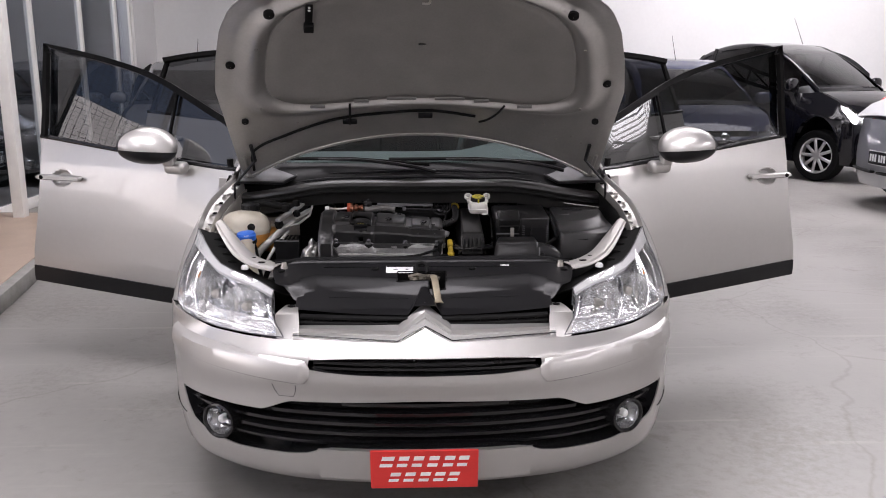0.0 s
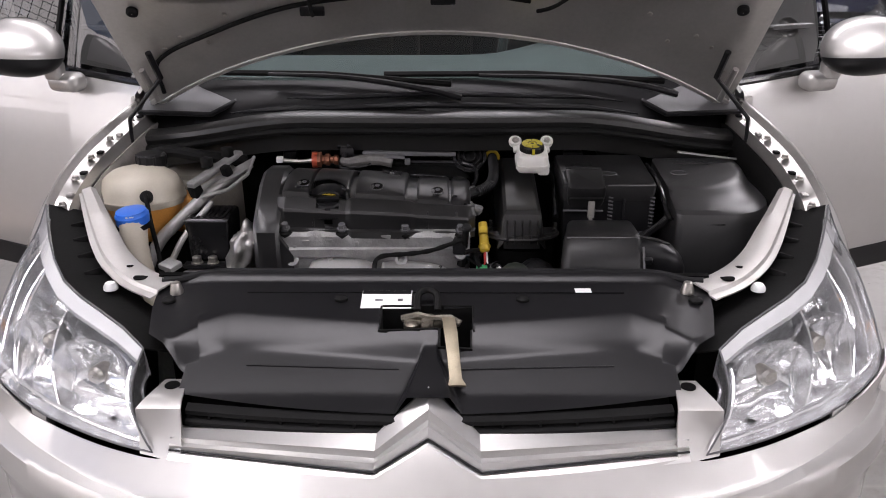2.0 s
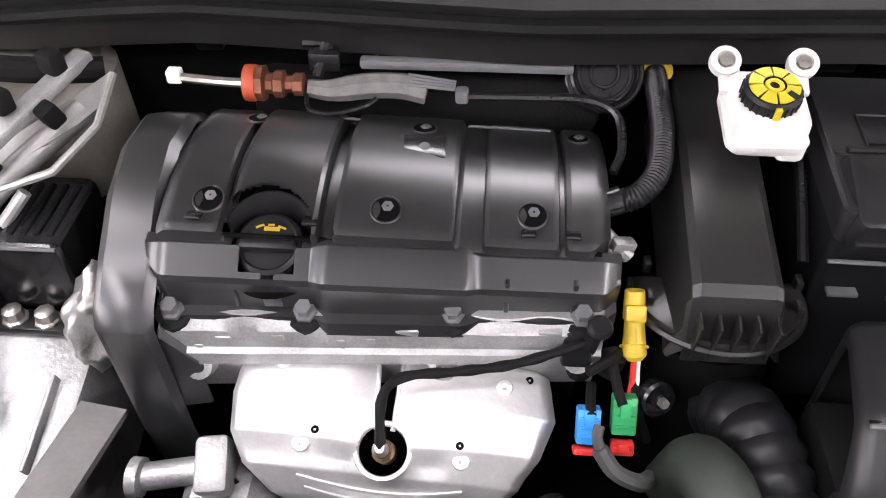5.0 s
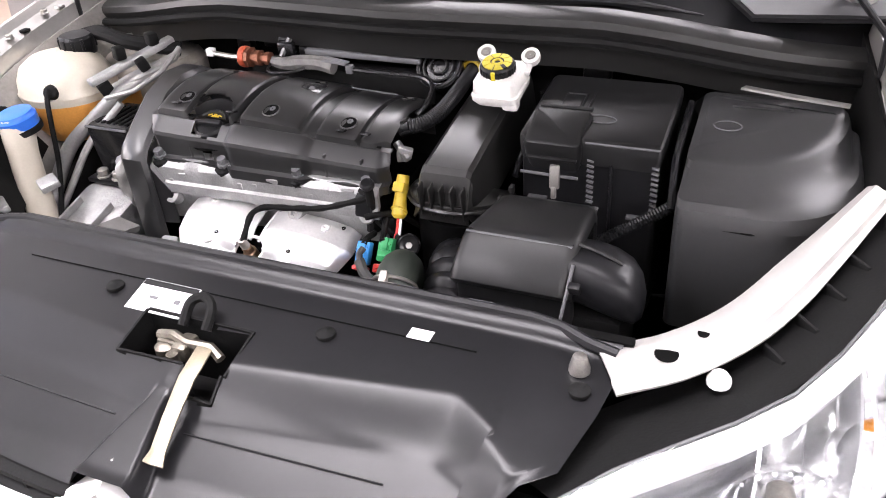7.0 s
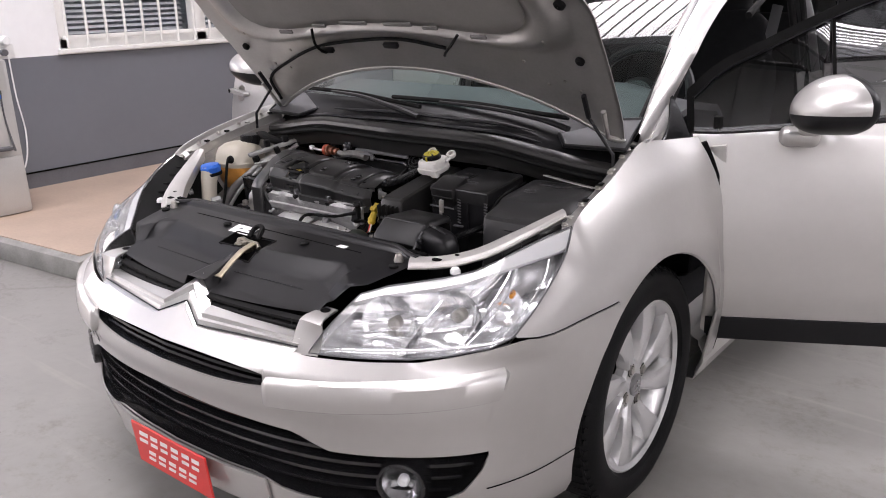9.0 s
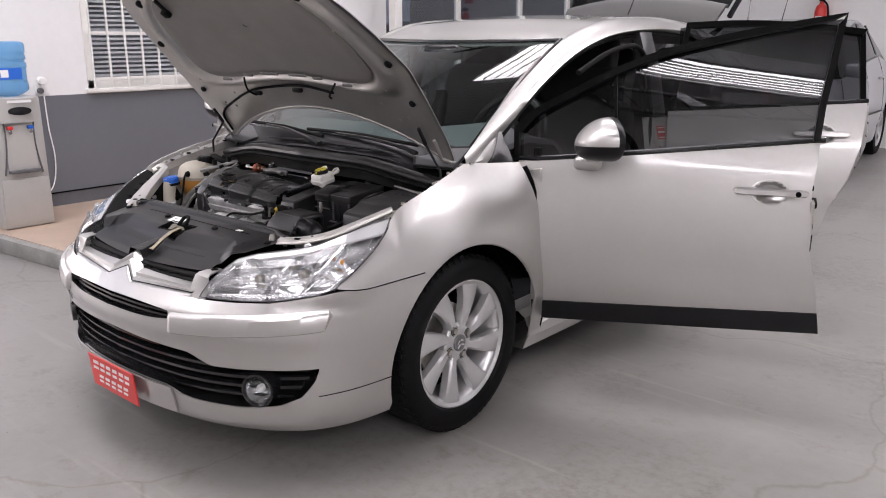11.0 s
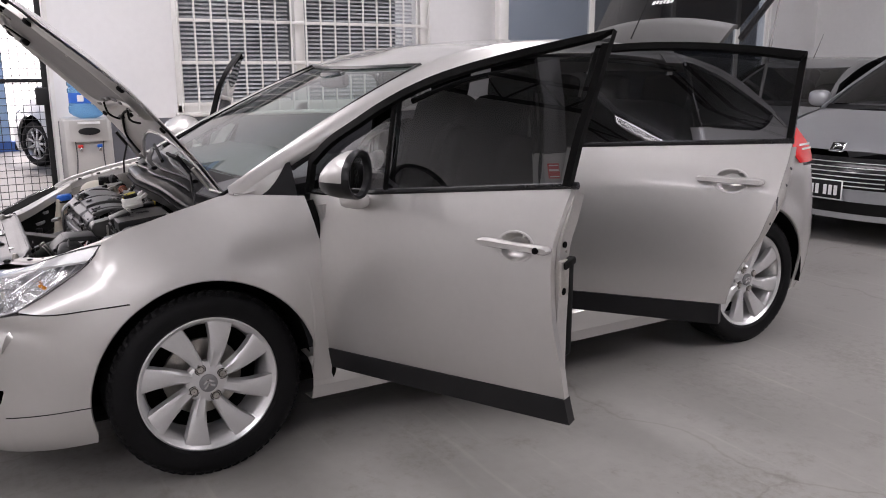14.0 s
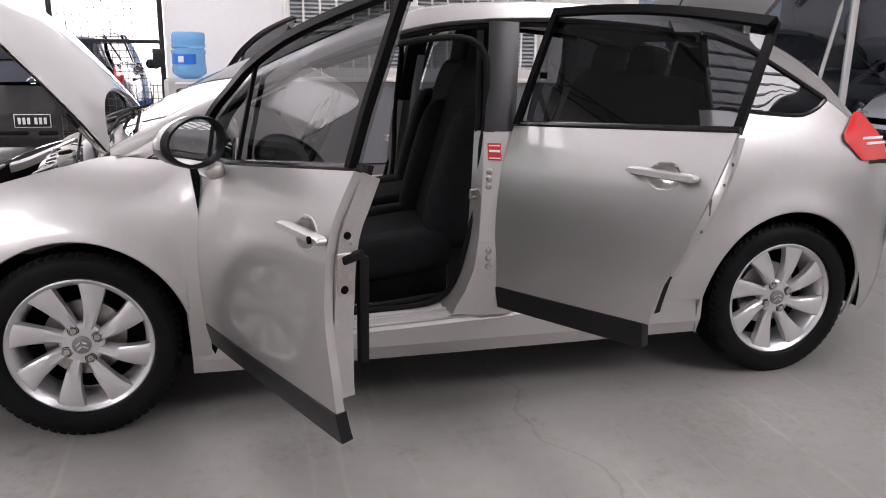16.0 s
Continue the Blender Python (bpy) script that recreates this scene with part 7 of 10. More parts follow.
for x in (-0.285, -0.178, -0.058, 0.048):
    p = (x, Y_HEAD + 0.002 + ey(x), 0.738 + ez(x) * 0.45)
    bay("bolt_boss", lathe([(0.016, -0.012), (0.016, 0.006), (0.012, 0.009), (0.001, 0.009)], 16, pose(*p, 18, 0, 0)), BLACK_MATT, "", engine)
    bay("head_bolt", lathe([(0.010, 0.008), (0.010, 0.013), (0.007, 0.014), (0.007, 0.022), (0.001, 0.022)], 6, pose(*p, 18, 0, 0)), GREYTRIM, "", engine)
for i, x in enumerate((-0.268, -0.246, -0.205, -0.150, -0.128, -0.095, -0.036, -0.012, 0.022)):
    bay("head_boss", rbox(0.008 + 0.006 * (i % 3), 0.010, 0.009 + 0.005 * (i % 2), 0.002, pose(x, Y_HEAD - 0.007 + ey(x), 0.708 + 0.006 * (i % 3), 10, 0, 0)), CAST, "", engine)
for x, z in ((-0.274, 0.685), (-0.066, 0.680), (0.048, 0.690)):
    bay("head_lug", lathe([(0.012, -0.012), (0.012, 0.004), (0.006, 0.006), (0.005, 0.002), (0.001, 0.002)], 16, pose(x, Y_HEAD - 0.010 + ey(x), z, 50, 0, 0), caps=False), CAST, "", engine)
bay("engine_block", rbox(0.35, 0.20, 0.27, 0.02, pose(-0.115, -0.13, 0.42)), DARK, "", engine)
for x, y, k in ((-0.254, -0.212, 1), (-0.114, -0.206, 1), (0.003, -0.192, 1), (-0.240, -0.100, 0.85), (-0.093, -0.098, 0.85), (0.045, -0.082, 0.8)):
    v_ = cover_v(x, y)
    zt = cover_arch(x, v_) + (0.004 if -0.15 < x < -0.062 else 0)
    tilt = -math.degrees(math.atan((cover_arch(x, v_ + 0.02) - cover_arch(x, v_ - 0.02)) / (0.04 * V_LEN)))
    mw = pose(x, y, zt + 0.0025, tilt, 0, 0)
    # raised near-black disc stands in for the shade down the well
    bay("bolt_well", lathe([(0.0118 * k, 0.0016), (0.0112 * k, 0.0022), (0.0106 * k, 0.0012), (0.001, 0.0010)], 24, mw, caps=False), DARK, "", engine)
    bay("well_rim", tube([mw @ Vector((0.0122 * k * math.cos(a), 0.0122 * k * math.sin(a), 0.0012)) for a in np.linspace(0, 2 * math.pi, 25)[:-1]], 0.0012, 5, closed=True), COVER, "", engine)
    bay("well_bolt", lathe([(0.005, 0.0018), (0.005, 0.0026), (0.001, 0.0027)], 6, mw @ pose(0.001, 0.003, 0), caps=False), GREYTRIM, "", engine)
mb_ = pose(-0.090, -0.130, cover_arch(-0.090, 0.34) + 0.0062, 3, 3, 4)
bay("badge_plate", rbox(0.036, 0.030, 0.003, 0.001, mb_), BLACK_GLOSS, "", engine)
bay("badge_frame", rbox(0.040, 0.034, 0.0015, 0.0006, mb_), COVER, "", engine)
bay("badge_stud", lathe([(0.005, 0.003), (0.004, 0.0045), (0.001, 0.0045)], 12, mb_), GREYTRIM, "", engine)
for x0_, x1_ in ((-0.232, -0.140), (-0.055, 0.020)):
    bay("rear_crease", tube([(x0_, Y_REAR - 0.010 + ey(x0_), cover_arch(x0_, 0.06) + 0.0045), (x1_, Y_REAR - 0.010 + ey(x1_), cover_arch(x1_, 0.06) + 0.0045)], 0.0013, 6), GREYTRIM, "", engine)
m = pose(CAP_X, CAP_Y, 0.787, 24, 0, 0)
cap = bay("oil_cap", lathe([(0.0265, -0.022), (0.0275, 0.0), (0.0268, 0.007), (0.0235, 0.010), (0.0215, 0.0075), (0.001, 0.0075)], 32, m, caps=False), BLACK, "black oil filler cap with yellow marking", engine)
part("cap_grip", rbox(0.046, 0.010, 0.011, 0.004, m @ pose(0, -0.003, 0.006)), BLACK, engine)
for i in range(30):
    a = 2 * math.pi * i / 30
    part("cap_knurl", rbox(0.002, 0.002, 0.018, 0.0005, m @ pose(0.0272 * math.cos(a), 0.0272 * math.sin(a), -0.014, 0, 0, math.degrees(a))), BLACK, engine)
bm = rbox(0.013, 0.0035, 0.0006, 0, m @ pose(0.001, 0.0125, 0.0080))
rbox(0.007, 0.0018, 0.0006, 0, m @ pose(-0.009, 0.0145, 0.0080, 0, 0, 24), bm)
rbox(0.007, 0.0016, 0.0006, 0, m @ pose(0.009, 0.0140, 0.0080, 0, 0, -18), bm)
rbox(0.005, 0.0015, 0.0006, 0, m @ pose(0.000, 0.0160, 0.0080), bm)
part("cap_marking", bm, YELLOW, engine)
bay("cap_well", loft([[(CAP_X + 0.036 * math.cos(a), CAP_Y + 0.036 * math.sin(a), z + 0.01 * math.sin(a)) for a in np.linspace(0.25, math.pi - 0.25, 25)] + [(CAP_X + 0.034 * math.cos(a), CAP_Y + 0.034 * math.sin(a), z + 0.01 * math.sin(a)) for a in np.linspace(math.pi - 0.25, 0.25, 25)] for z in (0.752, 0.806)]), COVER, "", engine)
bay("well_floor", lathe([(0.036, 0.0), (0.001, 0.001)], 28, pose(CAP_X, CAP_Y, 0.764), caps=False), DARK, "", engine)
# timing cover: an arched rib beside the engine with a square front corner
rows = []
for x, k in ((-0.340, 0), (-0.334, 1), (-0.300, 1), (-0.294, 0)):
    rows.append([(x, -0.060, 0.74 + 0.006 * k)] + [(x, y, z + 0.006 * k) for y, z in ((-0.080, 0.800), (-0.115, 0.822), (-0.160, 0.826), (-0.205, 0.812), (-0.248, 0.783), (-0.278, 0.760))] + [(x, -0.286 - 0.004 * k, 0.748), (x, -0.284 - 0.004 * k, 0.60), (x, -0.27, 0.46)])
bay("timing_cover", sheet(rows, 0.003), COVER, "black timing belt cover", engine, 30)
bay("timing_flange", sheet([[(-0.294, -0.255, 0.755), (-0.282, -0.262, 0.735)], [(-0.294, -0.285, 0.735), (-0.270, -0.280, 0.695)], [(-0.294, -0.285, 0.64), (-0.270, -0.280, 0.64)]], 0.004), COVER, "", engine)


# exhaust heat shield: two pressed lobes joined below, a slit down to the sensor opening
SH_X = -0.112


def shield_pt(q, v, off=0.0):
    w = lerp(v, [0, 0.05, 0.30, 0.50, 0.65, 0.78, 0.88, 0.96, 1.0], [0.126, 0.132, 0.136, 0.134, 0.122, 0.098, 0.070, 0.036, 0.012])
    w *= 1.0 if q < 0 else lerp(v, [0, 0.3, 0.6, 1], [1.06, 1.07, 0.95, 0.9])
    x = SH_X + q * w
    y = lerp(v, [0, 0.12, 0.30, 0.50, 0.65, 0.78, 0.9, 1], [-0.238, -0.256, -0.286, -0.315, -0.334, -0.345, -0.348, -0.346])
    z = lerp(v, [0, 0.12, 0.30, 0.50, 0.65, 0.78, 0.9, 1], [0.668, 0.667, 0.660, 0.645, 0.624, 0.598, 0.570, 0.54]) - 0.010 * q
    lower = ss(0.42, 0.62, v)
    d = abs(x - SH_X) / 0.135
    lobe = (1 - abs(2 * min(d, 1) - 1) ** 3) * (1 - lower) + lower * (1 - min(d, 1) ** 2)
    edge = max(1 - v / 0.05, 0) ** 1.5 + max((abs(q) - 0.93) / 0.07, 0) ** 1.5
    pan = -0.006 * ss(0.50, 0.60, v) * (1 - ss(0.70, 0.80, v)) * (1 - ss(0.25, 0.5, abs(q)))
    lift = 0.014 * lobe - 0.012 * min(edge, 1) + pan + off
    return Vector((x, y - 0.45 * lift, z + 0.9 * lift))


HOLE_V, HOLE_R = 0.535, 0.0225


def heat_shield():
    us, vs = np.linspace(-1, 1, 141), np.linspace(0, 1, 101)
    bm = bmesh.new()
    G = [[shield_pt(q, v) for v in vs] for q in us]
    hole = shield_pt(0, HOLE_V)
    V = {}
    def vert(i, j):
        if (i, j) not in V:
            V[i, j] = bm.verts.new(G[i][j])
        return V[i, j]
    for i in range(140):
        for j in range(100):
            c = (G[i][j] + G[i + 1][j + 1]) / 2
            if (c - hole).length < HOLE_R or (vs[j] < HOLE_V and abs(c.x - SH_X) < 0.0050 + 0.005 * (1 - vs[j] / HOLE_V)):
                continue
            bm.faces.new((vert(i, j), vert(i + 1, j), vert(i + 1, j + 1), vert(i, j + 1)))
    return bm


sh = bay("heat_shield", heat_shield(), SHIELD, "bright pressed exhaust heat shield with a slit and sensor opening", engine, 60)
hc_ = shield_pt(0, HOLE_V)
hn_ = (shield_pt(0, HOLE_V, 0.02) - hc_).normalized()
hm_ = Matrix.Translation(hc_) @ hn_.to_track_quat("Z", "Y").to_matrix().to_4x4()
part("shield_lip", tube([hm_ @ Vector((HOLE_R * 1.02 * math.cos(a), HOLE_R * 1.02 * math.sin(a), 0.0)) for a in np.linspace(0, 6.2832, 33)[:-1]], 0.0026, 6, closed=True), SHIELD, sh)
for sg in (-1, 1):
    pts = []
    for v in np.linspace(0.0, HOLE_V - 0.10, 12):
        gap = 0.0058 + 0.005 * (1 - v / HOLE_V)
        pts.append(shield_pt(sg * gap / 0.134, v, 0.0))
    part("shield_lip", tube(pts, 0.0022, 6), SHIELD, sh)
# coloured near-black to put shade behind the slit and sensor opening
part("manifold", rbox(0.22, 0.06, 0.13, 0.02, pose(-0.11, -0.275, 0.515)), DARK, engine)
for k in range(2):
    part("shield_crease", tube([shield_pt(q, 0.73 + 0.055 * k - 0.12 * q * q, -0.0004) for q in np.linspace(-0.62, 0.62, 24)], 0.0020, 6), SHIELD, sh)
for q, v in ((-0.68, 0.13), (-0.52, 0.54), (0.52, 0.55), (0.70, 0.16)):
    part("shield_rivet", lathe([(0.0075, 0), (0.0065, 0.002), (0.003, 0.0025), (0.001, 0.0015)], 14, Matrix.Translation(shield_pt(q, v, 0.0004)) @ pose(0, 0, 0, 22, 0, 0), caps=False), SHIELD, sh)
for q, v in ((-0.42, 0.47), (0.48, 0.48), (-0.86, 0.05), (0.86, 0.10)):
    part("shield_hole", lathe([(0.0035, 0.0008), (0.001, 0.0009)], 12, Matrix.Translation(shield_pt(q, v, 0.0004)) @ pose(0, 0, 0, 22, 0, 0), caps=False), DARK, sh)
BROWNED = mat("heat_browned_steel", (0.25, 0.16, 0.10), 0.4, 0.8, var=0.3, scale=50)
part("lambda_sensor", lathe([(0.010, -0.025), (0.010, -0.002), (0.0075, 0.0), (0.0075, 0.010), (0.005, 0.013), (0.001, 0.013)], 14, hm_), BROWNED, engine)
part("sensor_collar", lathe([(0.0065, 0.010), (0.0065, 0.022), (0.004, 0.026), (0.001, 0.026)], 12, hm_), STEEL, engine)
part("sensor_cable", tube(smooth_curve([hm_ @ Vector((0, 0, 0.022)), (-0.112, -0.300, 0.694), (-0.098, -0.285, 0.699), (-0.055, -0.277, 0.700), (-0.01, -0.270, 0.704), (0.030, -0.262, 0.715), (0.060, -0.252, 0.722)], 40), [0.0044 + 0.0005 * math.sin(i * 1.3) for i in range(40)], 8), BLACK_MATT, engine)


# plugs beside the head
def plug(name, c, size, material, label, tilt=-35):
    """A ribbed connector block."""
    m = Matrix.Translation(c) @ pose(0, 0, 0, tilt, 0, 0)
    ob = part(name, rbox(*size, 0.0022, m), material, engine, label)
    for i in range(3):
        part("plug_rib", rbox(size[0] * 0.8, 0.003, 0.0028, 0.0008, m @ pose(0, -size[1] / 2, size[2] * (0.2 + 0.25 * i))), material, ob)
    part("plug_tab", rbox(size[0] * 0.45, 0.006, size[2] * 0.5, 0.001, m @ pose(0, -size[1] / 2 - 0.001, size[2] * 0.5)), material, ob)
    return ob


yc_ = part("yellow_connector", tube([(0.092, -0.214, 0.742), (0.0925, -0.221, 0.732), (0.093, -0.226, 0.727), (0.0945, -0.240, 0.706), (0.0955, -0.246, 0.697), (0.096, -0.249, 0.693)], [0.0085, 0.0095, 0.0080, 0.0100, 0.0105, 0.0065], 14), YELLOW, engine, "yellow plug with a cable")
part("connector_block", rbox(0.017, 0.014, 0.020, 0.002, pose(0.0925, -0.220, 0.722, 48, 0, 0)), YELLOW, yc_)
part("connector_ring", tube([Vector((0.0948 + 0.0112 * math.cos(a), -0.2425 - 0.006 * math.sin(a), 0.7025 + 0.009 * math.sin(a))) for a in np.linspace(0, 6.2832, 17)[:-1]], 0.0014, 6, closed=True), YELLOW, yc_)
part("red_lead", tube([(0.096, -0.249, 0.693), (0.0965, -0.258, 0.676), (0.094, -0.268, 0.662)], 0.003, 6), RED, yc_)
part("white_lead", tube([(0.099, -0.249, 0.693), (0.100, -0.259, 0.675), (0.098, -0.268, 0.660)], 0.0022, 6), WHITE, yc_)
plug("green_connector", (0.089, -0.291, 0.646), (0.021, 0.015, 0.034), GREEN, "green plug")
plug("red_clip", (0.088, -0.306, 0.637), (0.020, 0.012, 0.012), RED, "red plug clip")
plug("blue_connector", (0.059, -0.300, 0.642), (0.020, 0.014, 0.032), BLUE_PLUG, "light blue plug with a red edge")
plug("red_clip", (0.0585, -0.307, 0.636), (0.023, 0.013, 0.006), RED, "red plug clip")
part("white_lead", tube(smooth_curve([(0.066, -0.303, 0.672), (0.064, -0.312, 0.668), (0.070, -0.322, 0.655)], 10), 0.0045, 8), GREYLEAD, engine)
part("grey_lead", tube(smooth_curve([(0.066, -0.318, 0.662), (0.080, -0.330, 0.648), (0.100, -0.334, 0.640), (0.112, -0.322, 0.628)], 16), 0.0075, 8), GREYLEAD, engine, "grey taped cable")
part("sensor_post", tube([(0.052, -0.243, 0.665), (0.054, -0.246, 0.695), (0.058, -0.256, 0.735), (0.059, -0.259, 0.748)], [0.011, 0.008, 0.0065, 0.0060], 10), BLACK_MATT, engine)
part("post_cap", lathe([(0.010, 0), (0.0105, 0.004), (0.008, 0.008), (0.001, 0.008)], 16, pose(0.0595, -0.260, 0.744, 18, 5, 0)), BLACK, engine)
bm = rbox(0.026, 0.020, 0.036, 0.004, pose(0.046, -0.252, 0.690, -15, 0, 0))
rbox(0.020, 0.018, 0.020, 0.003, pose(0.078, -0.240, 0.672, 10, 0, 12), bm)
part("coil_plug", bm, BLACK, engine)
for pts in (((0.097, -0.25, 0.68), (0.10, -0.27, 0.66), (0.115, -0.28, 0.62)), ((0.055, -0.27, 0.70), (0.075, -0.255, 0.70), (0.09, -0.235, 0.69), (0.11, -0.21, 0.66)), ((0.05, -0.245, 0.69), (0.08, -0.25, 0.67), (0.12, -0.245, 0.65)), ((0.078, -0.25, 0.69), (0.082, -0.27, 0.68), (0.086, -0.284, 0.676)), ((0.062, -0.26, 0.67), (0.060, -0.28, 0.672), (0.06, -0.292, 0.670))):
    part("wiring", tube(smooth_curve(pts, 14), 0.0045, 8), BLACK_MATT, engine)
for c, r, tl in (((0.118, -0.268, 0.665), 0.016, 60), ((0.036, -0.352, 0.585), 0.030, 55)):
    mm = Matrix.Translation(c) @ pose(0, 0, 0, tl, 0, 25)
    pu = part("pulley", lathe([(r, -0.008), (r, 0.002), (r * 0.86, 0.004), (r * 0.8, -0.002), (r * 0.4, -0.003), (r * 0.38, 0.006), (r * 0.1, 0.007), (0.001, 0.007)], 24, mm), BLACK_GLOSS, engine)
    part("pulley_bolt", lathe([(r * 0.3, 0.006), (r * 0.28, 0.012), (0.001, 0.012)], 6, mm), STEEL, pu)
# hoses and pipes along the back and side
part("ribbed_hose", tube(smooth_curve([(0.070, -0.153, 0.785), (0.092, -0.150, 0.790), (0.110, -0.128, 0.797), (0.118, -0.088, 0.806), (0.119, -0.045, 0.812), (0.118, 0.002, 0.818)], 110), [0.0100 + 0.0013 * (i % 2) for i in range(110)], 10), BLACK, engine, "black corrugated breather hose")
part("hose_end", tube([(0.064, -0.154, 0.782), (0.080, -0.152, 0.788)], 0.0125, 12), BLACK_GLOSS, engine)
part("hose_ring", tube([Vector((0.118 + 0.0135 * math.cos(a), -0.004, 0.820 + 0.0135 * math.sin(a))) for a in np.linspace(-0.3, 3.44, 18)], 0.0035, 8), YELLOW, engine)
part("throttle_body", lathe([(0.036, -0.03), (0.038, 0.0), (0.037, 0.012), (0.030, 0.016), (0.028, 0.010), (0.001, 0.010)], 28, pose(0.069, -0.008, 0.818, 50, 0, 0)), BLACK_GLOSS, engine)
for r_ in (0.034, 0.024, 0.013):
    part("throttle_ring", tube([pose(0.069, -0.008, 0.818, 50, 0, 0) @ Vector((r_ * math.cos(a), r_ * math.sin(a), 0.014)) for a in np.linspace(0, 6.2832, 29)[:-1]], 0.0018, 6, closed=True), BLACK, engine)
part("fuel_pipe", tube(smooth_curve([(-0.060, -0.060, 0.824), (0.0, -0.055, 0.822), (0.055, -0.054, 0.820), (0.078, -0.068, 0.815), (0.082, -0.100, 0.800), (0.074, -0.120, 0.790)], 40), 0.0042, 8), BLACK_GLOSS, engine)
bm = rbox(0.014, 0.014, 0.016, 0.002, pose(0.074, -0.178, 0.745, 0, 0, 20))
rbox(0.022, 0.012, 0.010, 0.002, pose(0.080, -0.182, 0.758, 0, 18, 20), bm)
tube([(0.066, -0.175, 0.77), (0.088, -0.186, 0.752)], 0.006, 8, bm=bm)
part("cast_bracket", bm, CAST, engine, "small cast bracket by the cover")
part("inlet_manifold", rbox(0.34, 0.05, 0.05, 0.015, pose(-0.10, -0.01, 0.762)), BLACK_MATT, engine)
part("manifold_bar", rbox(0.20, 0.012, 0.010, 0.003, pose(-0.06, -0.022, 0.828, 0, 1, 2)), GREYTRIM, engine)
part("manifold_bar", rbox(0.15, 0.008, 0.006, 0.002, pose(-0.08, -0.006, 0.842, 0, 1, 1)), BLACK, engine)
part("wiring_loom", tube(smooth_curve([(-0.205, -0.058, 0.826), (-0.185, -0.055, 0.822), (-0.150, -0.052, 0.826), (-0.120, -0.050, 0.826), (-0.095, -0.052, 0.822)], 24), [0.008 + 0.004 * min(i / 8, 1) for i in range(24)], 8), mat("grey_tape", (0.13, 0.125, 0.12), 0.6, var=0.35, scale=90, bump=0.3, bscale=200), engine, "grey taped wiring loom")
for i in range(4):
    part("loom_strand", tube([(-0.112, -0.046 - 0.004 * i, 0.836 - 0.001 * i), (-0.068, -0.050 - 0.004 * i, 0.832)], 0.0018, 5), GREYTRIM, engine)
part("loom_clip", rbox(0.012, 0.012, 0.014, 0.003, pose(-0.062, -0.060, 0.818)), GREYTRIM, engine)
part("loop_wire", tube(smooth_curve([(-0.205, -0.062, 0.824), (-0.200, -0.080, 0.818), (-0.180, -0.086, 0.818), (-0.150, -0.076, 0.820), (-0.140, -0.066, 0.822)], 20), 0.0022, 6), BLACK, engine)
m = Matrix.Translation((-0.240, -0.056, 0.828)) @ Matrix.Rotation(radians(90), 4, "Y")
part("copper_fitting", lathe([(0.006, -0.016), (0.016, -0.014), (0.017, -0.004), (0.010, -0.002), (0.010, 0.004), (0.013, 0.006), (0.013, 0.014), (0.008, 0.016), (0.008, 0.022), (0.011, 0.024), (0.011, 0.032), (0.006, 0.034)], 8, m), RUST, engine, "copper-coloured pipe fitting")
part("red_seal", lathe([(0.0165, -0.022), (0.0172, -0.019), (0.0172, -0.013), (0.0165, -0.011)], 18, m), mat("red_rubber_seal", (0.42, 0.07, 0.03), 0.5, var=0.2, scale=40), engine, "red rubber seal")
part("fitting_pipe", tube(smooth_curve([(-0.328, -0.045, 0.824), (-0.295, -0.046, 0.822), (-0.270, -0.052, 0.825), (-0.256, -0.056, 0.828)], 14), 0.0045, 8), STEEL, engine)
part("white_cap", rbox(0.014, 0.012, 0.013, 0.002, pose(-0.334, -0.044, 0.819)), WHITE, engine)
bm = rbox(0.030, 0.012, 0.020, 0.003, pose(-0.192, -0.030, 0.828))
tube([(-0.215, -0.012, 0.846), (-0.175, -0.010, 0.846)], 0.005, 8, bm=bm)
tube([(-0.198, -0.040, 0.826), (-0.190, -0.020, 0.850)], 0.006, 8, bm=bm)
part("pipe_clamp", bm, BLACK_GLOSS, engine)

# intake duct: flat-topped channel that narrows upwards, on a half-round flange with ribs
rings = []
for y, z, w, zb in ((-0.250, 0.722, 0.034, 0.700), (-0.244, 0.745, 0.035, 0.700), (-0.238, 0.766, 0.0345, 0.700), (-0.232, 0.7715, 0.034, 0.700), (-0.10, 0.797, 0.033, 0.72), (-0.04, 0.806, 0.033, 0.73), (0.02, 0.81, 0.033, 0.74)):
    c = 0.1665 + 0.01 * (y + 0.232)
    rings.append([(c - w - 0.010, y, zb), (c - w - 0.001, y, z - 0.010), (c - w + 0.001, y, z - 0.003), (c - w + 0.005, y, z), (c + w - 0.005, y, z), (c + w - 0.001, y, z - 0.003), (c + w + 0.001, y, z - 0.010), (c + w + 0.010, y, zb)])
duct = bay("intake_duct", sheet(rings, 0.003), DUCT, "long black air intake duct", None, 24)
part("duct_front", sheet([[rings[0][i], (rings[0][i][0], -0.252, 0.702)] for i in (1, 3, 4, 6)], 0.002), DUCT, duct)
fl = [(0.168 + 0.072 * math.cos(a), -0.190 + 0.068 * math.sin(a)) for a in np.linspace(math.radians(168), math.radians(372), 30)]
part("duct_flange", prism(fl, 0.010, 0.002, pose(0, 0, 0.712, -6, 0, 0) @ pose(0, 0, -0.020)), DUCT, duct)
part("flange_lip", tube([pose(0, 0, 0.712, -6, 0, 0) @ Vector((0.168 + 0.0735 * math.cos(a), -0.190 + 0.0695 * math.sin(a), -0.018)) for a in np.linspace(math.radians(165), math.radians(375), 34)], 0.0035, 6), DUCT, duct)
for i in range(5):
    part("duct_rib", rbox(0.0022, 0.016, 0.046, 0.0006, pose(0.137 + 0.015 * i, -0.250, 0.712, 10, 0, 0)), DUCT, duct)
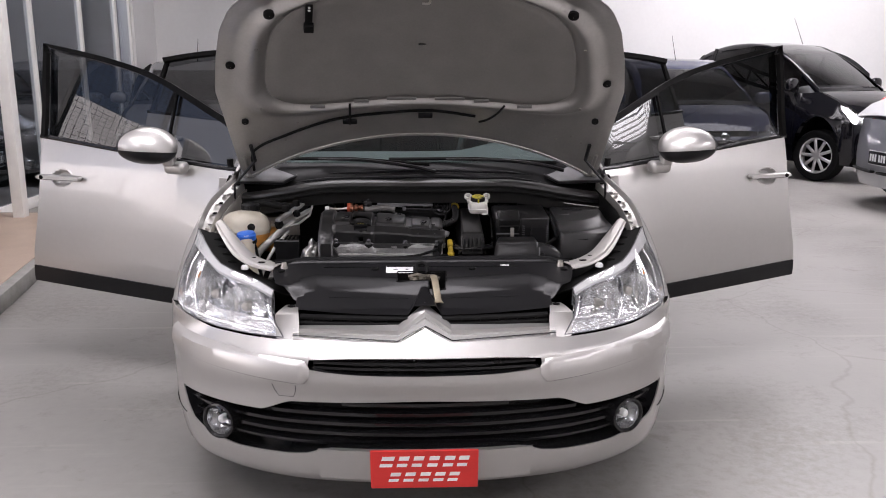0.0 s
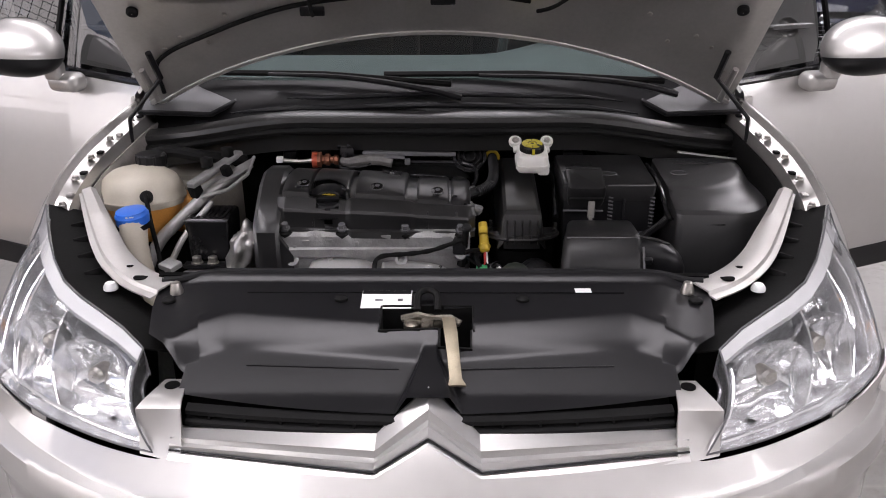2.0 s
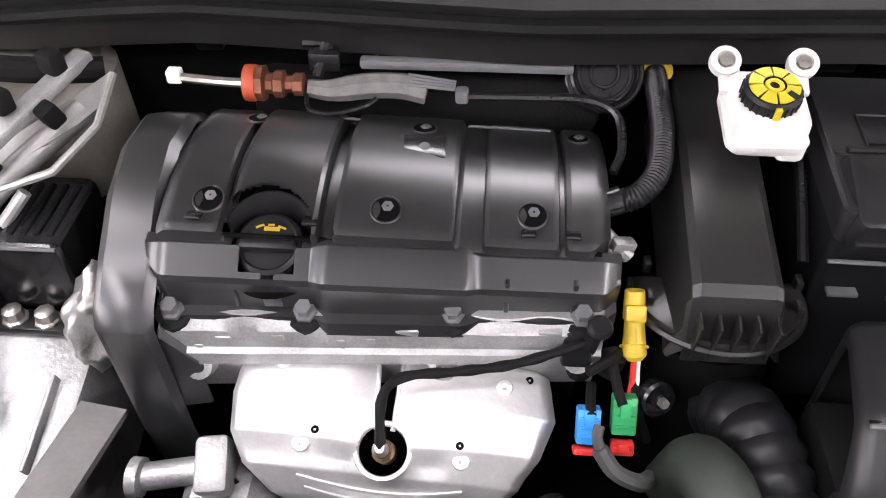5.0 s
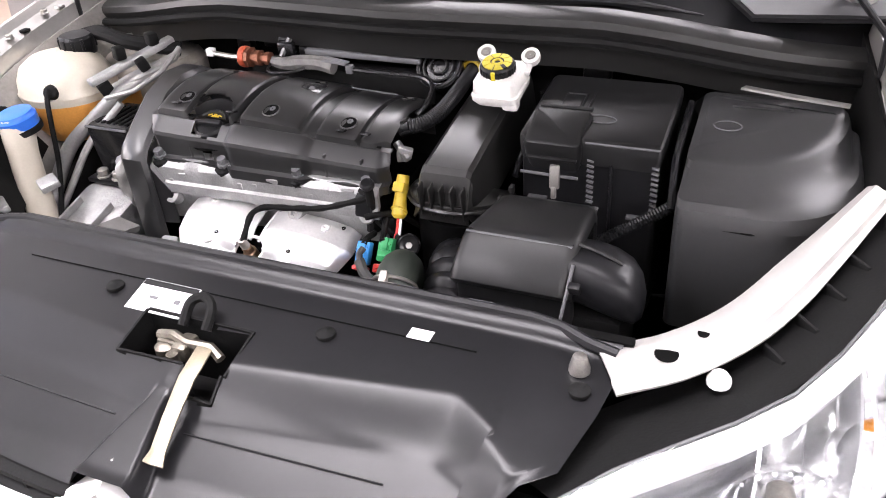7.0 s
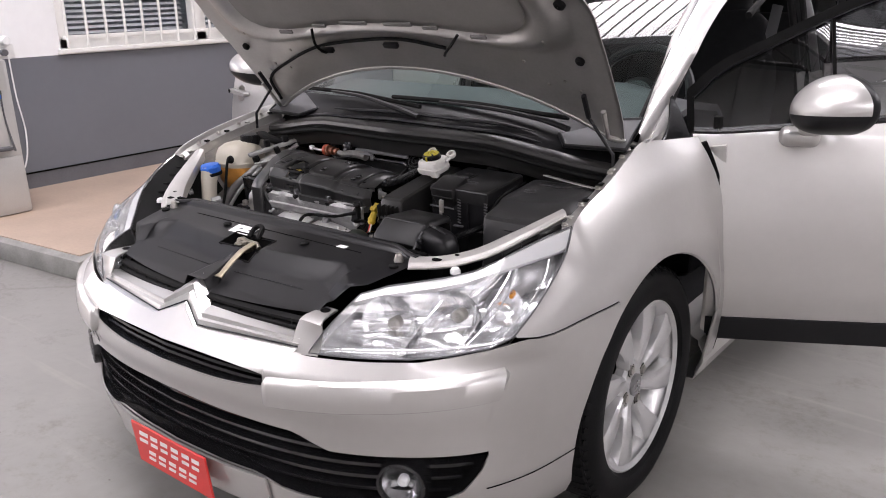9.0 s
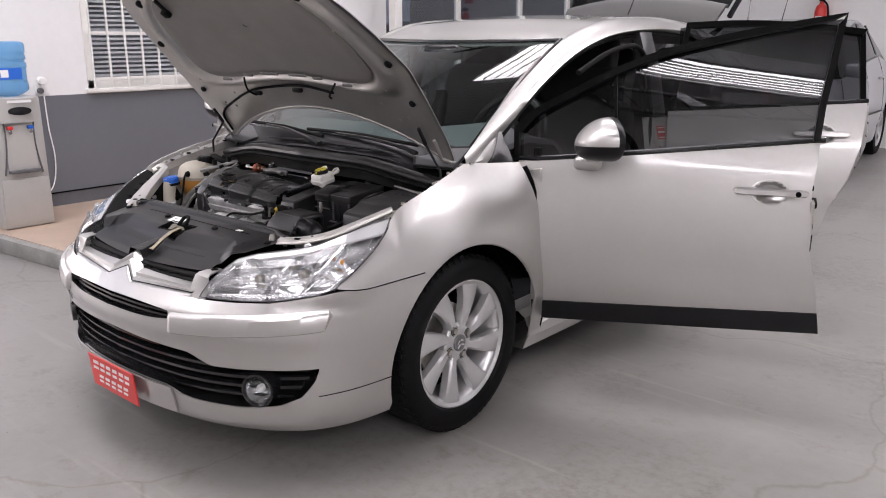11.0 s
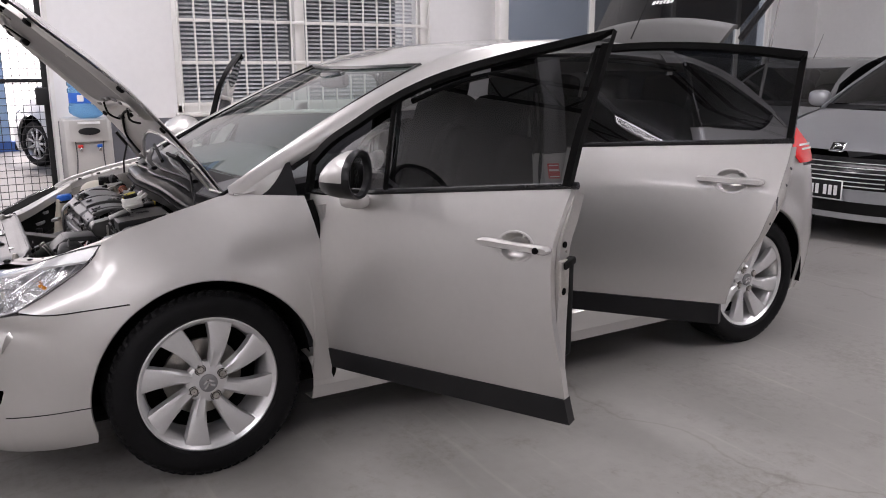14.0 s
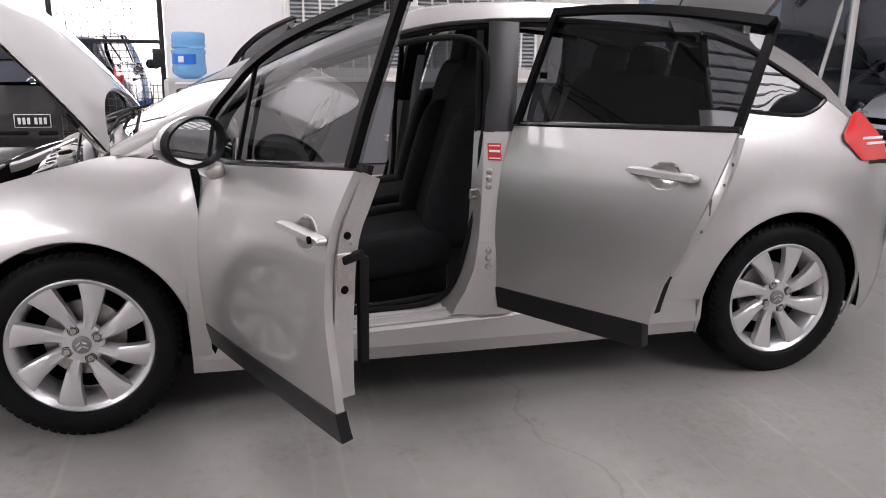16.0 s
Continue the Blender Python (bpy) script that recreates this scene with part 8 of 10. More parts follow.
for x, y in ((0.108, -0.205), (0.232, -0.21), (0.238, -0.18), (0.110, -0.165)):
    part("flange_stud", rbox(0.006, 0.012, 0.012, 0.001, pose(x, y, 0.718)), DUCT, duct)
part("duct_body", lathe([(0.062, -0.20), (0.066, -0.012)], 30, pose(0.168, -0.185, 0.706)), DARK, duct)
# brake fluid reservoir
MILK = mat("translucent_white_plastic", (0.62, 0.61, 0.58), 0.45, var=0.12, scale=30)
mr_ = pose(0.195, -0.090, 0.818, 10, 0, 0)
rings = [[mr_ @ Vector(p) for p in outline(-0.030 - e, 0.031 + e, -0.034 - e, 0.030 + e * 0.3, z, (0.010, 0.010, 0.008, 0.008), 5)] for z, e in ((0.004, -0.002), (0.012, 0.003), (0.020, 0.0035), (0.022, 0.001), (0.038, 0.0), (0.042, -0.003), (0.043, -0.008))]
res = bay("brake_reservoir", loft(rings), MILK, "white brake fluid reservoir with a yellow cap")
part("reservoir_spout", rbox(0.024, 0.018, 0.020, 0.006, pose(0.217, -0.116, 0.812, 8, 0, 0)), MILK, res)
for x in (0.163, 0.228):
    me_ = pose(x, -0.058, 0.866, 35, 0, 0)
    part("ear_arm", rbox(0.018, 0.030, 0.008, 0.003, pose(x + (0.004 if x < 0.2 else -0.004), -0.068, 0.854, 25, 0, 0)), MILK, res)
    part("mounting_ear", lathe([(0.0125, -0.004), (0.0135, 0.0), (0.0130, 0.006), (0.0080, 0.007), (0.0070, 0.003), (0.001, 0.003)], 20, me_, caps=False), MILK, res)
    part("ear_bolt", lathe([(0.0062, 0.003), (0.0062, 0.0075), (0.001, 0.0078)], 8, me_, caps=False), STEEL, res)
m = pose(0.194, -0.099, 0.856, 12, 0, 0)
part("cap_skirt", lathe([(0.0235, -0.004), (0.0240, 0.014), (0.0215, 0.017), (0.001, 0.017)], 28, m), BLACK, res)
for i in range(26):
    a = 2 * math.pi * i / 26
    part("cap_knurl", rbox(0.0018, 0.002, 0.015, 0.0004, m @ pose(0.0240 * math.cos(a), 0.0240 * math.sin(a), -0.002, 0, 0, math.degrees(a))), BLACK, res)
for i in range(8):
    a0, a1 = math.radians(45 * i + 3), math.radians(45 * i + 42)
    part("cap_sector", sheet([[m @ Vector((r * math.cos(a), r * math.sin(a), 0.0176 + 0.0012 * (r < 0.02))) for r in (0.0095, 0.0205)] for a in np.linspace(a0, a1, 6)], 0.001), CAP_YELLOW, res, "yellow cap sector")
part("cap_ring", lathe([(0.0080, 0.0178), (0.0070, 0.0192), (0.0045, 0.0192), (0.004, 0.0176)], 20, m, caps=False), CAP_YELLOW, res)
part("cap_bar", rbox(0.005, 0.010, 0.0012, 0, m @ pose(0.013, -0.012, 0.0188, 0, 0, 45)), BLACK, res)
part("cap_strap", rbox(0.0055, 0.004, 0.018, 0.001, m @ pose(0.001, -0.0245, -0.002)), CAP_YELLOW, res)
# battery box with its hinged terminal cover
rings = [outline(0.252, 0.431, -0.178, -0.014, z, (0.006,) * 4, 4) for z in (0.56, 0.790)]
bat = bay("battery_box", loft(rings), BLACK, "black battery box with a hinged terminal cover")
rings = [outline(0.249 + e, 0.434 - e, -0.184 + e, -0.014, z, (0.008,) * 4, 4, 0.10) for z, e in ((0.776, 0.003), (0.800, 0.0), (0.808, 0.001), (0.811, 0.004))]
part("box_lid", loft(rings), BATTERY, bat)
# grey bead paints the bright glint along the lid's front edge
part("lid_edge", tube([(x, -0.1835, 0.8085) for x in np.linspace(0.338, 0.431, 6)], 0.0016, 6), GREYTRIM, bat)
mt_ = pose(0.296, -0.158, 0.800, 20, 0, 0)
rings = [[mt_ @ Vector(p) for p in outline(-0.038 + e, 0.038 - e, -0.034 + e * 0.6, 0.036 - e, z, (0.008, 0.008, 0.004, 0.004), 5)] for z, e in ((-0.034, 0.004), (-0.006, 0.0), (0.012, 0.0), (0.018, 0.002), (0.020, 0.006))]
part("terminal_cover", loft(rings), BATTERY, bat)
part("cover_lip", rbox(0.066, 0.006, 0.004, 0.0015, mt_ @ pose(0, -0.036, -0.006)), BATTERY, bat)
part("terminal_hinge", tube([(0.262, -0.122, 0.826), (0.332, -0.120, 0.826)], 0.0030, 8), BATTERY, bat)
for x0, y0, x1, y1 in ((0.285, -0.108, 0.285, -0.066), (0.285, -0.066, 0.312, -0.066), (0.322, -0.100, 0.322, -0.062), (0.312, -0.066, 0.312, -0.104), (0.256, -0.116, 0.276, -0.116)):
    part("lid_moulding", tube([(x0, y0, 0.811 + 0.10 * (y0 + 0.184)), (x1, y1, 0.811 + 0.10 * (y1 + 0.184))], 0.0018, 6), BATTERY, bat)
part("lid_plate", rbox(0.024, 0.034, 0.003, 0.001, pose(0.298, -0.087, 0.8195, 6, 0, 0)), BLACK, bat)
part("lid_mark", tube([(0.345 + 0.020 * math.cos(a), -0.128 + 0.010 * math.sin(a), 0.8175 + 0.001 * math.sin(a)) for a in np.linspace(0, 6.2832, 25)[:-1]], 0.0008, 5, closed=True), GREYTRIM, bat)
part("front_rail", tube([(0.252, -0.184, 0.757), (0.330, -0.186, 0.757)], 0.0022, 6), GREYTRIM, bat)
for x0, x1, z in ((0.262, 0.288, 0.718), (0.330, 0.358, 0.712), (0.395, 0.422, 0.708)):
    part("box_rail", rbox(x1 - x0, 0.010, 0.004, 0.001, pose((x0 + x1) / 2, -0.184, z)), GREYTRIM, bat)
part("cover_clip", rbox(0.013, 0.006, 0.034, 0.002, pose(0.304, -0.203, 0.748)), CLIP, bat, "grey spring clip")
part("clip_tip", rbox(0.007, 0.006, 0.018, 0.002, pose(0.3035, -0.205, 0.734)), CLIP, bat)
for x in (0.345, 0.427):
    for i in range(9):
        part("vent_tooth", rbox(0.009, 0.004, 0.0026, 0, pose(x, -0.182, 0.722 + 0.0075 * i, 0, 12, 0)), GREYTRIM, bat)
part("box_wall_rib", rbox(0.003, 0.006, 0.19, 0.001, pose(0.372, -0.181, 0.59)), BLACK, bat)
# control box in front: flat top, rounded sloping front, lid seam, elbow to the side
SEC = [(-0.248, 0.60), (-0.248, 0.748), (-0.252, 0.756), (-0.262, 0.760), (-0.335, 0.7605), (-0.343, 0.759), (-0.352, 0.754), (-0.372, 0.736), (-0.382, 0.724), (-0.386, 0.716), (-0.383, 0.711), (-0.372, 0.708), (-0.362, 0.60)]
rows = []
for x, e in ((0.236, 0.012), (0.2375, 0.005), (0.241, 0.0015), (0.247, 0.0), (0.36, 0.0), (0.366, 0.0015), (0.3695, 0.005), (0.371, 0.012)):
    sk = 0.016 * (1 - (x - 0.236) / 0.135)
    rows.append([(x + sk * (y + 0.343) / 0.09, y - (y + 0.32) / 0.07 * e, z - e) for y, z in SEC])
box = bay("control_box", sheet(rows, 0.003), BATTERY, "black control unit box", None, 40)
part("lid_seam", tube([(0.238, -0.3445, 0.7600), (0.300, -0.3445, 0.7600), (0.367, -0.3440, 0.7590)], 0.0013, 5), DARK, box)
part("lid_bead", tube([(0.238, -0.348, 0.7590), (0.300, -0.348, 0.7590), (0.366, -0.3475, 0.7580)], 0.0017, 6), GREYTRIM, box)
rings = []
for x, yc, zc, ry, rz in ((0.360, -0.335, 0.722, 0.036, 0.030), (0.385, -0.335, 0.720, 0.040, 0.032), (0.410, -0.338, 0.716, 0.041, 0.032), (0.430, -0.341, 0.710, 0.038, 0.030), (0.443, -0.344, 0.702, 0.030, 0.025), (0.450, -0.346, 0.696, 0.016, 0.014)):
    rings.append([(x, yc + ry * math.copysign(abs(math.cos(a)) ** 0.7, math.cos(a)), zc + rz * math.copysign(abs(math.sin(a)) ** 0.7, math.sin(a))) for a in np.linspace(0, 2 * math.pi, 25)[:-1]])
part("box_elbow", loft(rings), BLACK, box, "", 60)
part("elbow_rim", tube(smooth_curve([(0.372, -0.336, 0.757), (0.395, -0.340, 0.754), (0.424, -0.342, 0.744)], 14), 0.0035, 6, flat=0.6), BATTERY, box)
part("box_tray", rbox(0.19, 0.10, 0.09, 0.008, pose(0.335, -0.315, 0.585)), BLACK_MATT, box)
part("strap_rod", tube([(0.372, -0.366, 0.748), (0.370, -0.394, 0.715), (0.362, -0.412, 0.655)], 0.0022, 6), GREYTRIM, box)
part("rod_clip", rbox(0.014, 0.010, 0.012, 0.002, pose(0.378, -0.380, 0.722, 20, 0, 0)), BLACK, box)
part("corrugated_lead", tube(smooth_curve([(0.372, -0.242, 0.702), (0.395, -0.226, 0.712), (0.425, -0.210, 0.726), (0.454, -0.193, 0.742), (0.462, -0.170, 0.745)], 70), [0.0068 + 0.0012 * (i % 2) for i in range(70)], 8), BLACK, box, "black corrugated lead")
for x in (0.195, 0.288):
    part("tray_loop", tube([(x - 0.013, -0.436, 0.70), (x - 0.013, -0.436, 0.728), (x + 0.013, -0.436, 0.728), (x + 0.013, -0.436, 0.70)], 0.0018, 6), GREYTRIM, box)
part("tray_boss", lathe([(0.020, 0), (0.019, 0.010), (0.010, 0.012), (0.009, 0.006), (0.001, 0.006)], 20, pose(0.242, -0.435, 0.706, 25, 0, 0)), BLACK, box)


# air filter box by the wing: two stepped tiers with a wide round corner towards the wing
def wing_box():
    """Two steps run round the lid and its wide rounded outer corner."""
    rings = []
    for z, f, x1, r, tl in ((0.60, -0.252, 0.668, 0.11, 0), (0.752, -0.251, 0.668, 0.115, 0), (0.768, -0.246, 0.665, 0.12, 0.02), (0.7745, -0.236, 0.658, 0.125, 0.04), (0.7760, -0.226, 0.651, 0.13, 0.05),
                            (0.7790, -0.212, 0.648, 0.13, 0.06), (0.7890, -0.182, 0.645, 0.13, 0.08), (0.7955, -0.174, 0.641, 0.13, 0.10), (0.7985, -0.165, 0.635, 0.128, 0.12), (0.8000, -0.154, 0.627, 0.12, 0.13), (0.8002, -0.150, 0.624, 0.118, 0.13)):
        rings.append(outline(0.461 + (0.010 if f > -0.16 else 0), x1, f, -0.004 - (0.010 if f > -0.16 else 0), z, (0.014, r, 0.022, 0.012), 14, tl))
    return loft(rings)


fb = bay("filter_box", wing_box(), FILTER, "large black stepped air filter box", None, 22)
part("lid_groove", tube([(0.4605, -0.06, 0.758), (0.4605, -0.22, 0.752), (0.468, -0.248, 0.750), (0.55, -0.2505, 0.750), (0.60, -0.238, 0.750)], 0.0016, 5), DARK, fb)
part("box_vane", tube([(0.500, -0.040, 0.8155), (0.575, -0.038, 0.8155)], 0.0016, 6), BATTERY, fb)
part("box_mark", tube([(0.500 + 0.017 * math.cos(a), -0.090 + 0.012 * math.sin(a), 0.8092 + 0.0012 * math.sin(a)) for a in np.linspace(0, 6.2832, 25)[:-1]], 0.0009, 5, closed=True), GREYTRIM, fb)
# bulkhead fittings: pipes, bolts and brackets that catch the light
for x, y, z, r in ((-0.30, 0.02, 0.852, 0.010), (-0.05, 0.008, 0.858, 0.012), (0.25, 0.012, 0.868, 0.010), (0.29, 0.010, 0.880, 0.011), (-0.42, 0.05, 0.85, 0.009), (0.10, 0.004, 0.86, 0.008)):
    part("bulkhead_bolt", lathe([(r, 0), (r, 0.006), (r * 0.6, 0.012), (0.001, 0.012)], 12, pose(x, y - 0.012, z, 75, 0, 0)), STEEL, firewall)
for z, x0, x1 in ((0.876, -0.55, 0.12), (0.842, -0.50, 0.16), (0.846, 0.22, 0.50)):
    part("bulkhead_ridge", tube([(x, 0.030 + 0.10 * (x / 0.66) ** 2, z) for x in np.linspace(x0, x1, 20)], 0.006, 6), BLACK, firewall)
for i, x in enumerate((-0.33, -0.26, -0.18, 0.02, 0.30, 0.38)):
    part("bulkhead_bracket", rbox(0.03 + 0.012 * (i % 3), 0.018, 0.022, 0.004, pose(x, 0.025 + 0.10 * (x / 0.66) ** 2, 0.80 + 0.012 * (i % 2))), BLACK, firewall)
for k, pts in enumerate((((-0.12, 0.01, 0.845), (-0.06, 0.0, 0.848), (0.0, -0.002, 0.846), (0.05, 0.0, 0.84)), ((0.235, -0.02, 0.80), (0.245, -0.06, 0.79), (0.242, -0.12, 0.77), (0.240, -0.17, 0.74)), ((0.446, -0.03, 0.81), (0.448, -0.10, 0.805), (0.448, -0.16, 0.79), (0.455, -0.22, 0.75)))):
    part("bay_cable", tube(smooth_curve(pts, 20), 0.0050, 8), BLACK_GLOSS, firewall)
# lower front: coolant hose with clamp, air hose
part("coolant_hose", tube(smooth_curve([(0.138, -0.31, 0.60), (0.142, -0.335, 0.672), (0.150, -0.368, 0.690), (0.156, -0.40, 0.674), (0.160, -0.43, 0.640)], 24), 0.026, 14), mat("grey_green_rubber", (0.016, 0.021, 0.016), 0.6, var=0.2, scale=20), engine, "rubber coolant hose with a steel clamp")
cl_ = Matrix.Translation((0.1535, -0.388, 0.682)) @ Vector((0.1, -0.75, -0.5)).to_track_quat("Z", "Y").to_matrix().to_4x4()
for d in (-0.006, 0.004):
    part("hose_clamp", tube([cl_ @ Vector((0.0275 * math.cos(a), 0.0275 * math.sin(a), d)) for a in np.linspace(0, 6.2832, 27)[:-1]], 0.0024, 6, closed=True), STEEL, engine)
part("clamp_lug", rbox(0.010, 0.010, 0.020, 0.002, cl_ @ pose(-0.006, 0.030, -0.011)), STEEL, engine)
part("air_hose", tube(smooth_curve([(0.185, -0.25, 0.63), (0.190, -0.275, 0.655), (0.197, -0.305, 0.660), (0.205, -0.345, 0.645), (0.210, -0.39, 0.61)], 28), [0.034, 0.034, 0.030] * 9 + [0.03], 16), BLACK, engine, "ribbed black air hose")
part("alternator", lathe([(0.05, 0), (0.06, 0.01), (0.06, 0.06), (0.04, 0.08), (0.001, 0.08)], 24, Matrix.Translation((-0.29, -0.34, 0.54)) @ Matrix.Rotation(radians(90), 4, "Y")), CAST, engine, "cast alternator body")
bm = rbox(0.030, 0.05, 0.06, 0.006, pose(-0.262, -0.315, 0.575, 20, 0, 8))
tube([(-0.325, -0.335, 0.600), (-0.262, -0.325, 0.606)], 0.0125, 12, bm=bm)
lathe([(0.018, 0), (0.018, 0.010), (0.012, 0.012), (0.001, 0.012)], 14, Matrix.Translation((-0.336, -0.336, 0.600)) @ Matrix.Rotation(radians(90), 4, "Y"), bm)
part("mount_bracket", bm, CAST, engine)
part("alternator_lead", tube(smooth_curve([(-0.245, -0.33, 0.60), (-0.262, -0.35, 0.585), (-0.285, -0.37, 0.55)], 12), 0.006, 8), BLACK, engine)

# right side of the bay
def pillow_like(w, d, h, m, p=0.6):
    """A soft-edged block."""
    bm = bmesh.new()
    bmesh.ops.create_uvsphere(bm, u_segments=20, v_segments=12, radius=1)
    for v in bm.verts:
        v.co = Vector([math.copysign(abs(c) ** p, c) * q / 2 for c, q in zip(v.co, (w, d, h))])
    bm.transform(m)
    return bm


TANK_M = pose(-0.612, -0.108, 0.772) @ Matrix.Diagonal((1.12, 1.0, 1, 1))
tank = bay("expansion_tank", lathe([(0.020, -0.100), (0.052, -0.092), (0.068, -0.066), (0.0755, -0.022), (0.0765, -0.019)], 36, TANK_M, caps=True), ORANGE, "milky coolant tank half full of orange coolant")
part("tank_top", lathe([(0.0765, -0.019), (0.078, -0.012), (0.0795, -0.009), (0.0795, -0.005), (0.077, -0.002), (0.075, 0.014), (0.066, 0.034), (0.048, 0.048), (0.024, 0.055), (0.001, 0.056)], 36, TANK_M, caps=False), TANK, tank)
part("tank_lobe", pillow_like(0.060, 0.075, 0.085, pose(-0.530, -0.080, 0.722)), ORANGE, tank, "orange coolant showing through the tank side")
part("tank_cap", lathe([(0.029, -0.012), (0.031, 0.0), (0.031, 0.016), (0.027, 0.021), (0.012, 0.022), (0.001, 0.022)], 24, pose(-0.597, -0.072, 0.826)), BLACK, tank, "black screw cap")
for i in range(12):
    a = 2 * math.pi * i / 12
    part("cap_rib", rbox(0.005, 0.005, 0.020, 0.001, pose(-0.597 + 0.030 * math.cos(a), -0.072 + 0.030 * math.sin(a), 0.824, 0, 0, 30 * i)), BLACK, tank)
part("tank_lead", tube(smooth_curve([(-0.576, -0.182, 0.789), (-0.570, -0.195, 0.775), (-0.563, -0.208, 0.74), (-0.545, -0.235, 0.68), (-0.53, -0.27, 0.62), (-0.52, -0.30, 0.58)], 30), 0.0045, 8), BLACK_MATT, tank)
part("tank_sensor", lathe([(0.012, -0.006), (0.013, 0.004), (0.008, 0.008), (0.001, 0.009)], 16, pose(-0.577, -0.176, 0.782, 55, 0, 10)), BLACK_MATT, tank)
wash = bay("washer_filler", tube(smooth_curve([(-0.578, -0.258, 0.770), (-0.575, -0.268, 0.72), (-0.565, -0.28, 0.66), (-0.54, -0.30, 0.56)], 16), [0.026, 0.026, 0.026, 0.025] + [0.024] * 12, 16), TANK, "white washer filler neck with a blue cap")
part("filler_cap", lathe([(0.031, -0.012), (0.032, 0.004), (0.029, 0.008), (0.028, 0.012), (0.020, 0.014), (0.001, 0.014)], 26, pose(-0.579, -0.254, 0.768, 6, -3, 0)), BLUE, wash, "blue plastic cap")
part("filler_collar", lathe([(0.033, -0.022), (0.033, -0.013), (0.028, -0.012)], 26, pose(-0.579, -0.254, 0.768, 6, -3, 0), caps=False), BLACK_MATT, wash)
tower = bay("strut_tower", lathe([(0.10, -0.12), (0.098, 0.0), (0.085, 0.014), (0.06, 0.016), (0.045, 0.006), (0.001, 0.006)], 30, pose(-0.545, 0.045, 0.765)), mat("dusty_cream_paint", (0.32, 0.295, 0.255), 0.5, 0.2, var=0.2, scale=16), "dusty strut tower")
bay("strut_tower", lathe([(0.10, -0.12), (0.098, 0.0), (0.085, 0.014), (0.06, 0.016), (0.045, 0.006), (0.001, 0.006)], 30, pose(0.53, 0.04, 0.765)), BLACK_MATT, "black strut tower")
bay("heater_hose", tube(smooth_curve([(-0.62, -0.03, 0.83), (-0.56, -0.05, 0.845), (-0.50, -0.06, 0.838), (-0.45, -0.05, 0.83), (-0.41, -0.03, 0.82)], 24), 0.013, 10), BLACK_MATT, "black heater hose")
bay("strut_bracket", rbox(0.02, 0.16, 0.012, 0.003, pose(-0.455, -0.10, 0.815, 12, 0, -25)), CAST)
for a in ((-0.44, -0.06, 0.835), (-0.47, -0.11, 0.825)):
    bay("pipe_clip", rbox(0.022, 0.018, 0.022, 0.004, pose(*a, 0, 0, -25)), BLACK_MATT)
bay("cooling_pipe", tube(smooth_curve([(-0.415, -0.075, 0.805), (-0.467, -0.132, 0.776), (-0.515, -0.160, 0.735), (-0.556, -0.186, 0.695), (-0.576, -0.208, 0.655), (-0.580, -0.229, 0.625), (-0.572, -0.262, 0.590), (-0.552, -0.295, 0.565)], 44), 0.0125, 12), PIPE, "thick bent aluminium cooling pipe")
bay("cooling_pipe", tube(smooth_curve([(-0.455, -0.150, 0.765), (-0.505, -0.195, 0.705), (-0.535, -0.232, 0.640), (-0.545, -0.270, 0.595), (-0.535, -0.300, 0.570)], 34), 0.0062, 10), PIPE, "thin bent aluminium cooling pipe")
bay("pipe_bracket", sheet([[(-0.395, -0.045, 0.828), (-0.385, -0.075, 0.820)], [(-0.425, -0.070, 0.815), (-0.412, -0.100, 0.806)], [(-0.470, -0.105, 0.797), (-0.455, -0.132, 0.790)], [(-0.490, -0.125, 0.785), (-0.480, -0.142, 0.780)]], 0.004), PIPE, "flat cast pipe bracket")
bay("bracket_rod", tube([(-0.385, -0.060, 0.835), (-0.388, -0.110, 0.812), (-0.420, -0.150, 0.790), (-0.470, -0.165, 0.778)], 0.0040, 8), PIPE, "bent steel rod")
bay("black_clip", rbox(0.024, 0.022, 0.026, 0.004, pose(-0.486, -0.138, 0.772, 20, 0, -35)), BLACK_MATT)
bay("black_clip", rbox(0.020, 0.018, 0.022, 0.004, pose(-0.432, -0.098, 0.806, 20, 0, -35)), BLACK_MATT)
mc_ = [outline(-0.502 + e, -0.414 - e, -0.196 + e, -0.100, z, (0.006,) * 4, 4) for z, e in ((0.655, 0.004), (0.728, 0.0), (0.738, 0.001), (0.741, 0.004))]
mb = bay("mount_cover", loft(mc_), BLACK_GLOSS, "black engine mount cover")
for i in range(6):
    part("mount_rib", rbox(0.006, 0.070, 0.0025, 0.0008, pose(-0.490 + 0.0125 * i, -0.146, 0.7405)), BLACK_MATT, mb)
part("cover_edge", tube([(-0.500, -0.1965, 0.7385), (-0.416, -0.1965, 0.7385)], 0.0022, 6), GREYTRIM, mb)
part("cover_foot", rbox(0.092, 0.026, 0.008, 0.002, pose(-0.460, -0.208, 0.646)), BLACK, mb)
for x, y, z, w in ((-0.60, -0.33, 0.70, 0.05), (-0.555, -0.36, 0.66, 0.04), (-0.50, -0.30, 0.68, 0.035)):
    bay("wing_bracket", rbox(w, 0.03, 0.012, 0.003, pose(x, y, z, 10, 5, -30)), CAST, "small cast bracket")
em = bay("engine_mount", loft([outline(-0.512 - e, -0.402 + e, -0.375 - e, -0.212, z, (0.014,) * 4, 5, 0.25) for z, e in ((0.46, 0.012), (0.585, 0.004), (0.598, 0.0), (0.603, -0.006))]), CAST, "cast aluminium engine mount")
for x in (-0.480, -0.448):
    part("mount_bolt", lathe([(0.0125, 0), (0.0125, 0.003), (0.0095, 0.004), (0.0095, 0.014), (0.006, 0.016), (0.001, 0.016)], 8, pose(x, -0.208, 0.653)), STEEL, em)
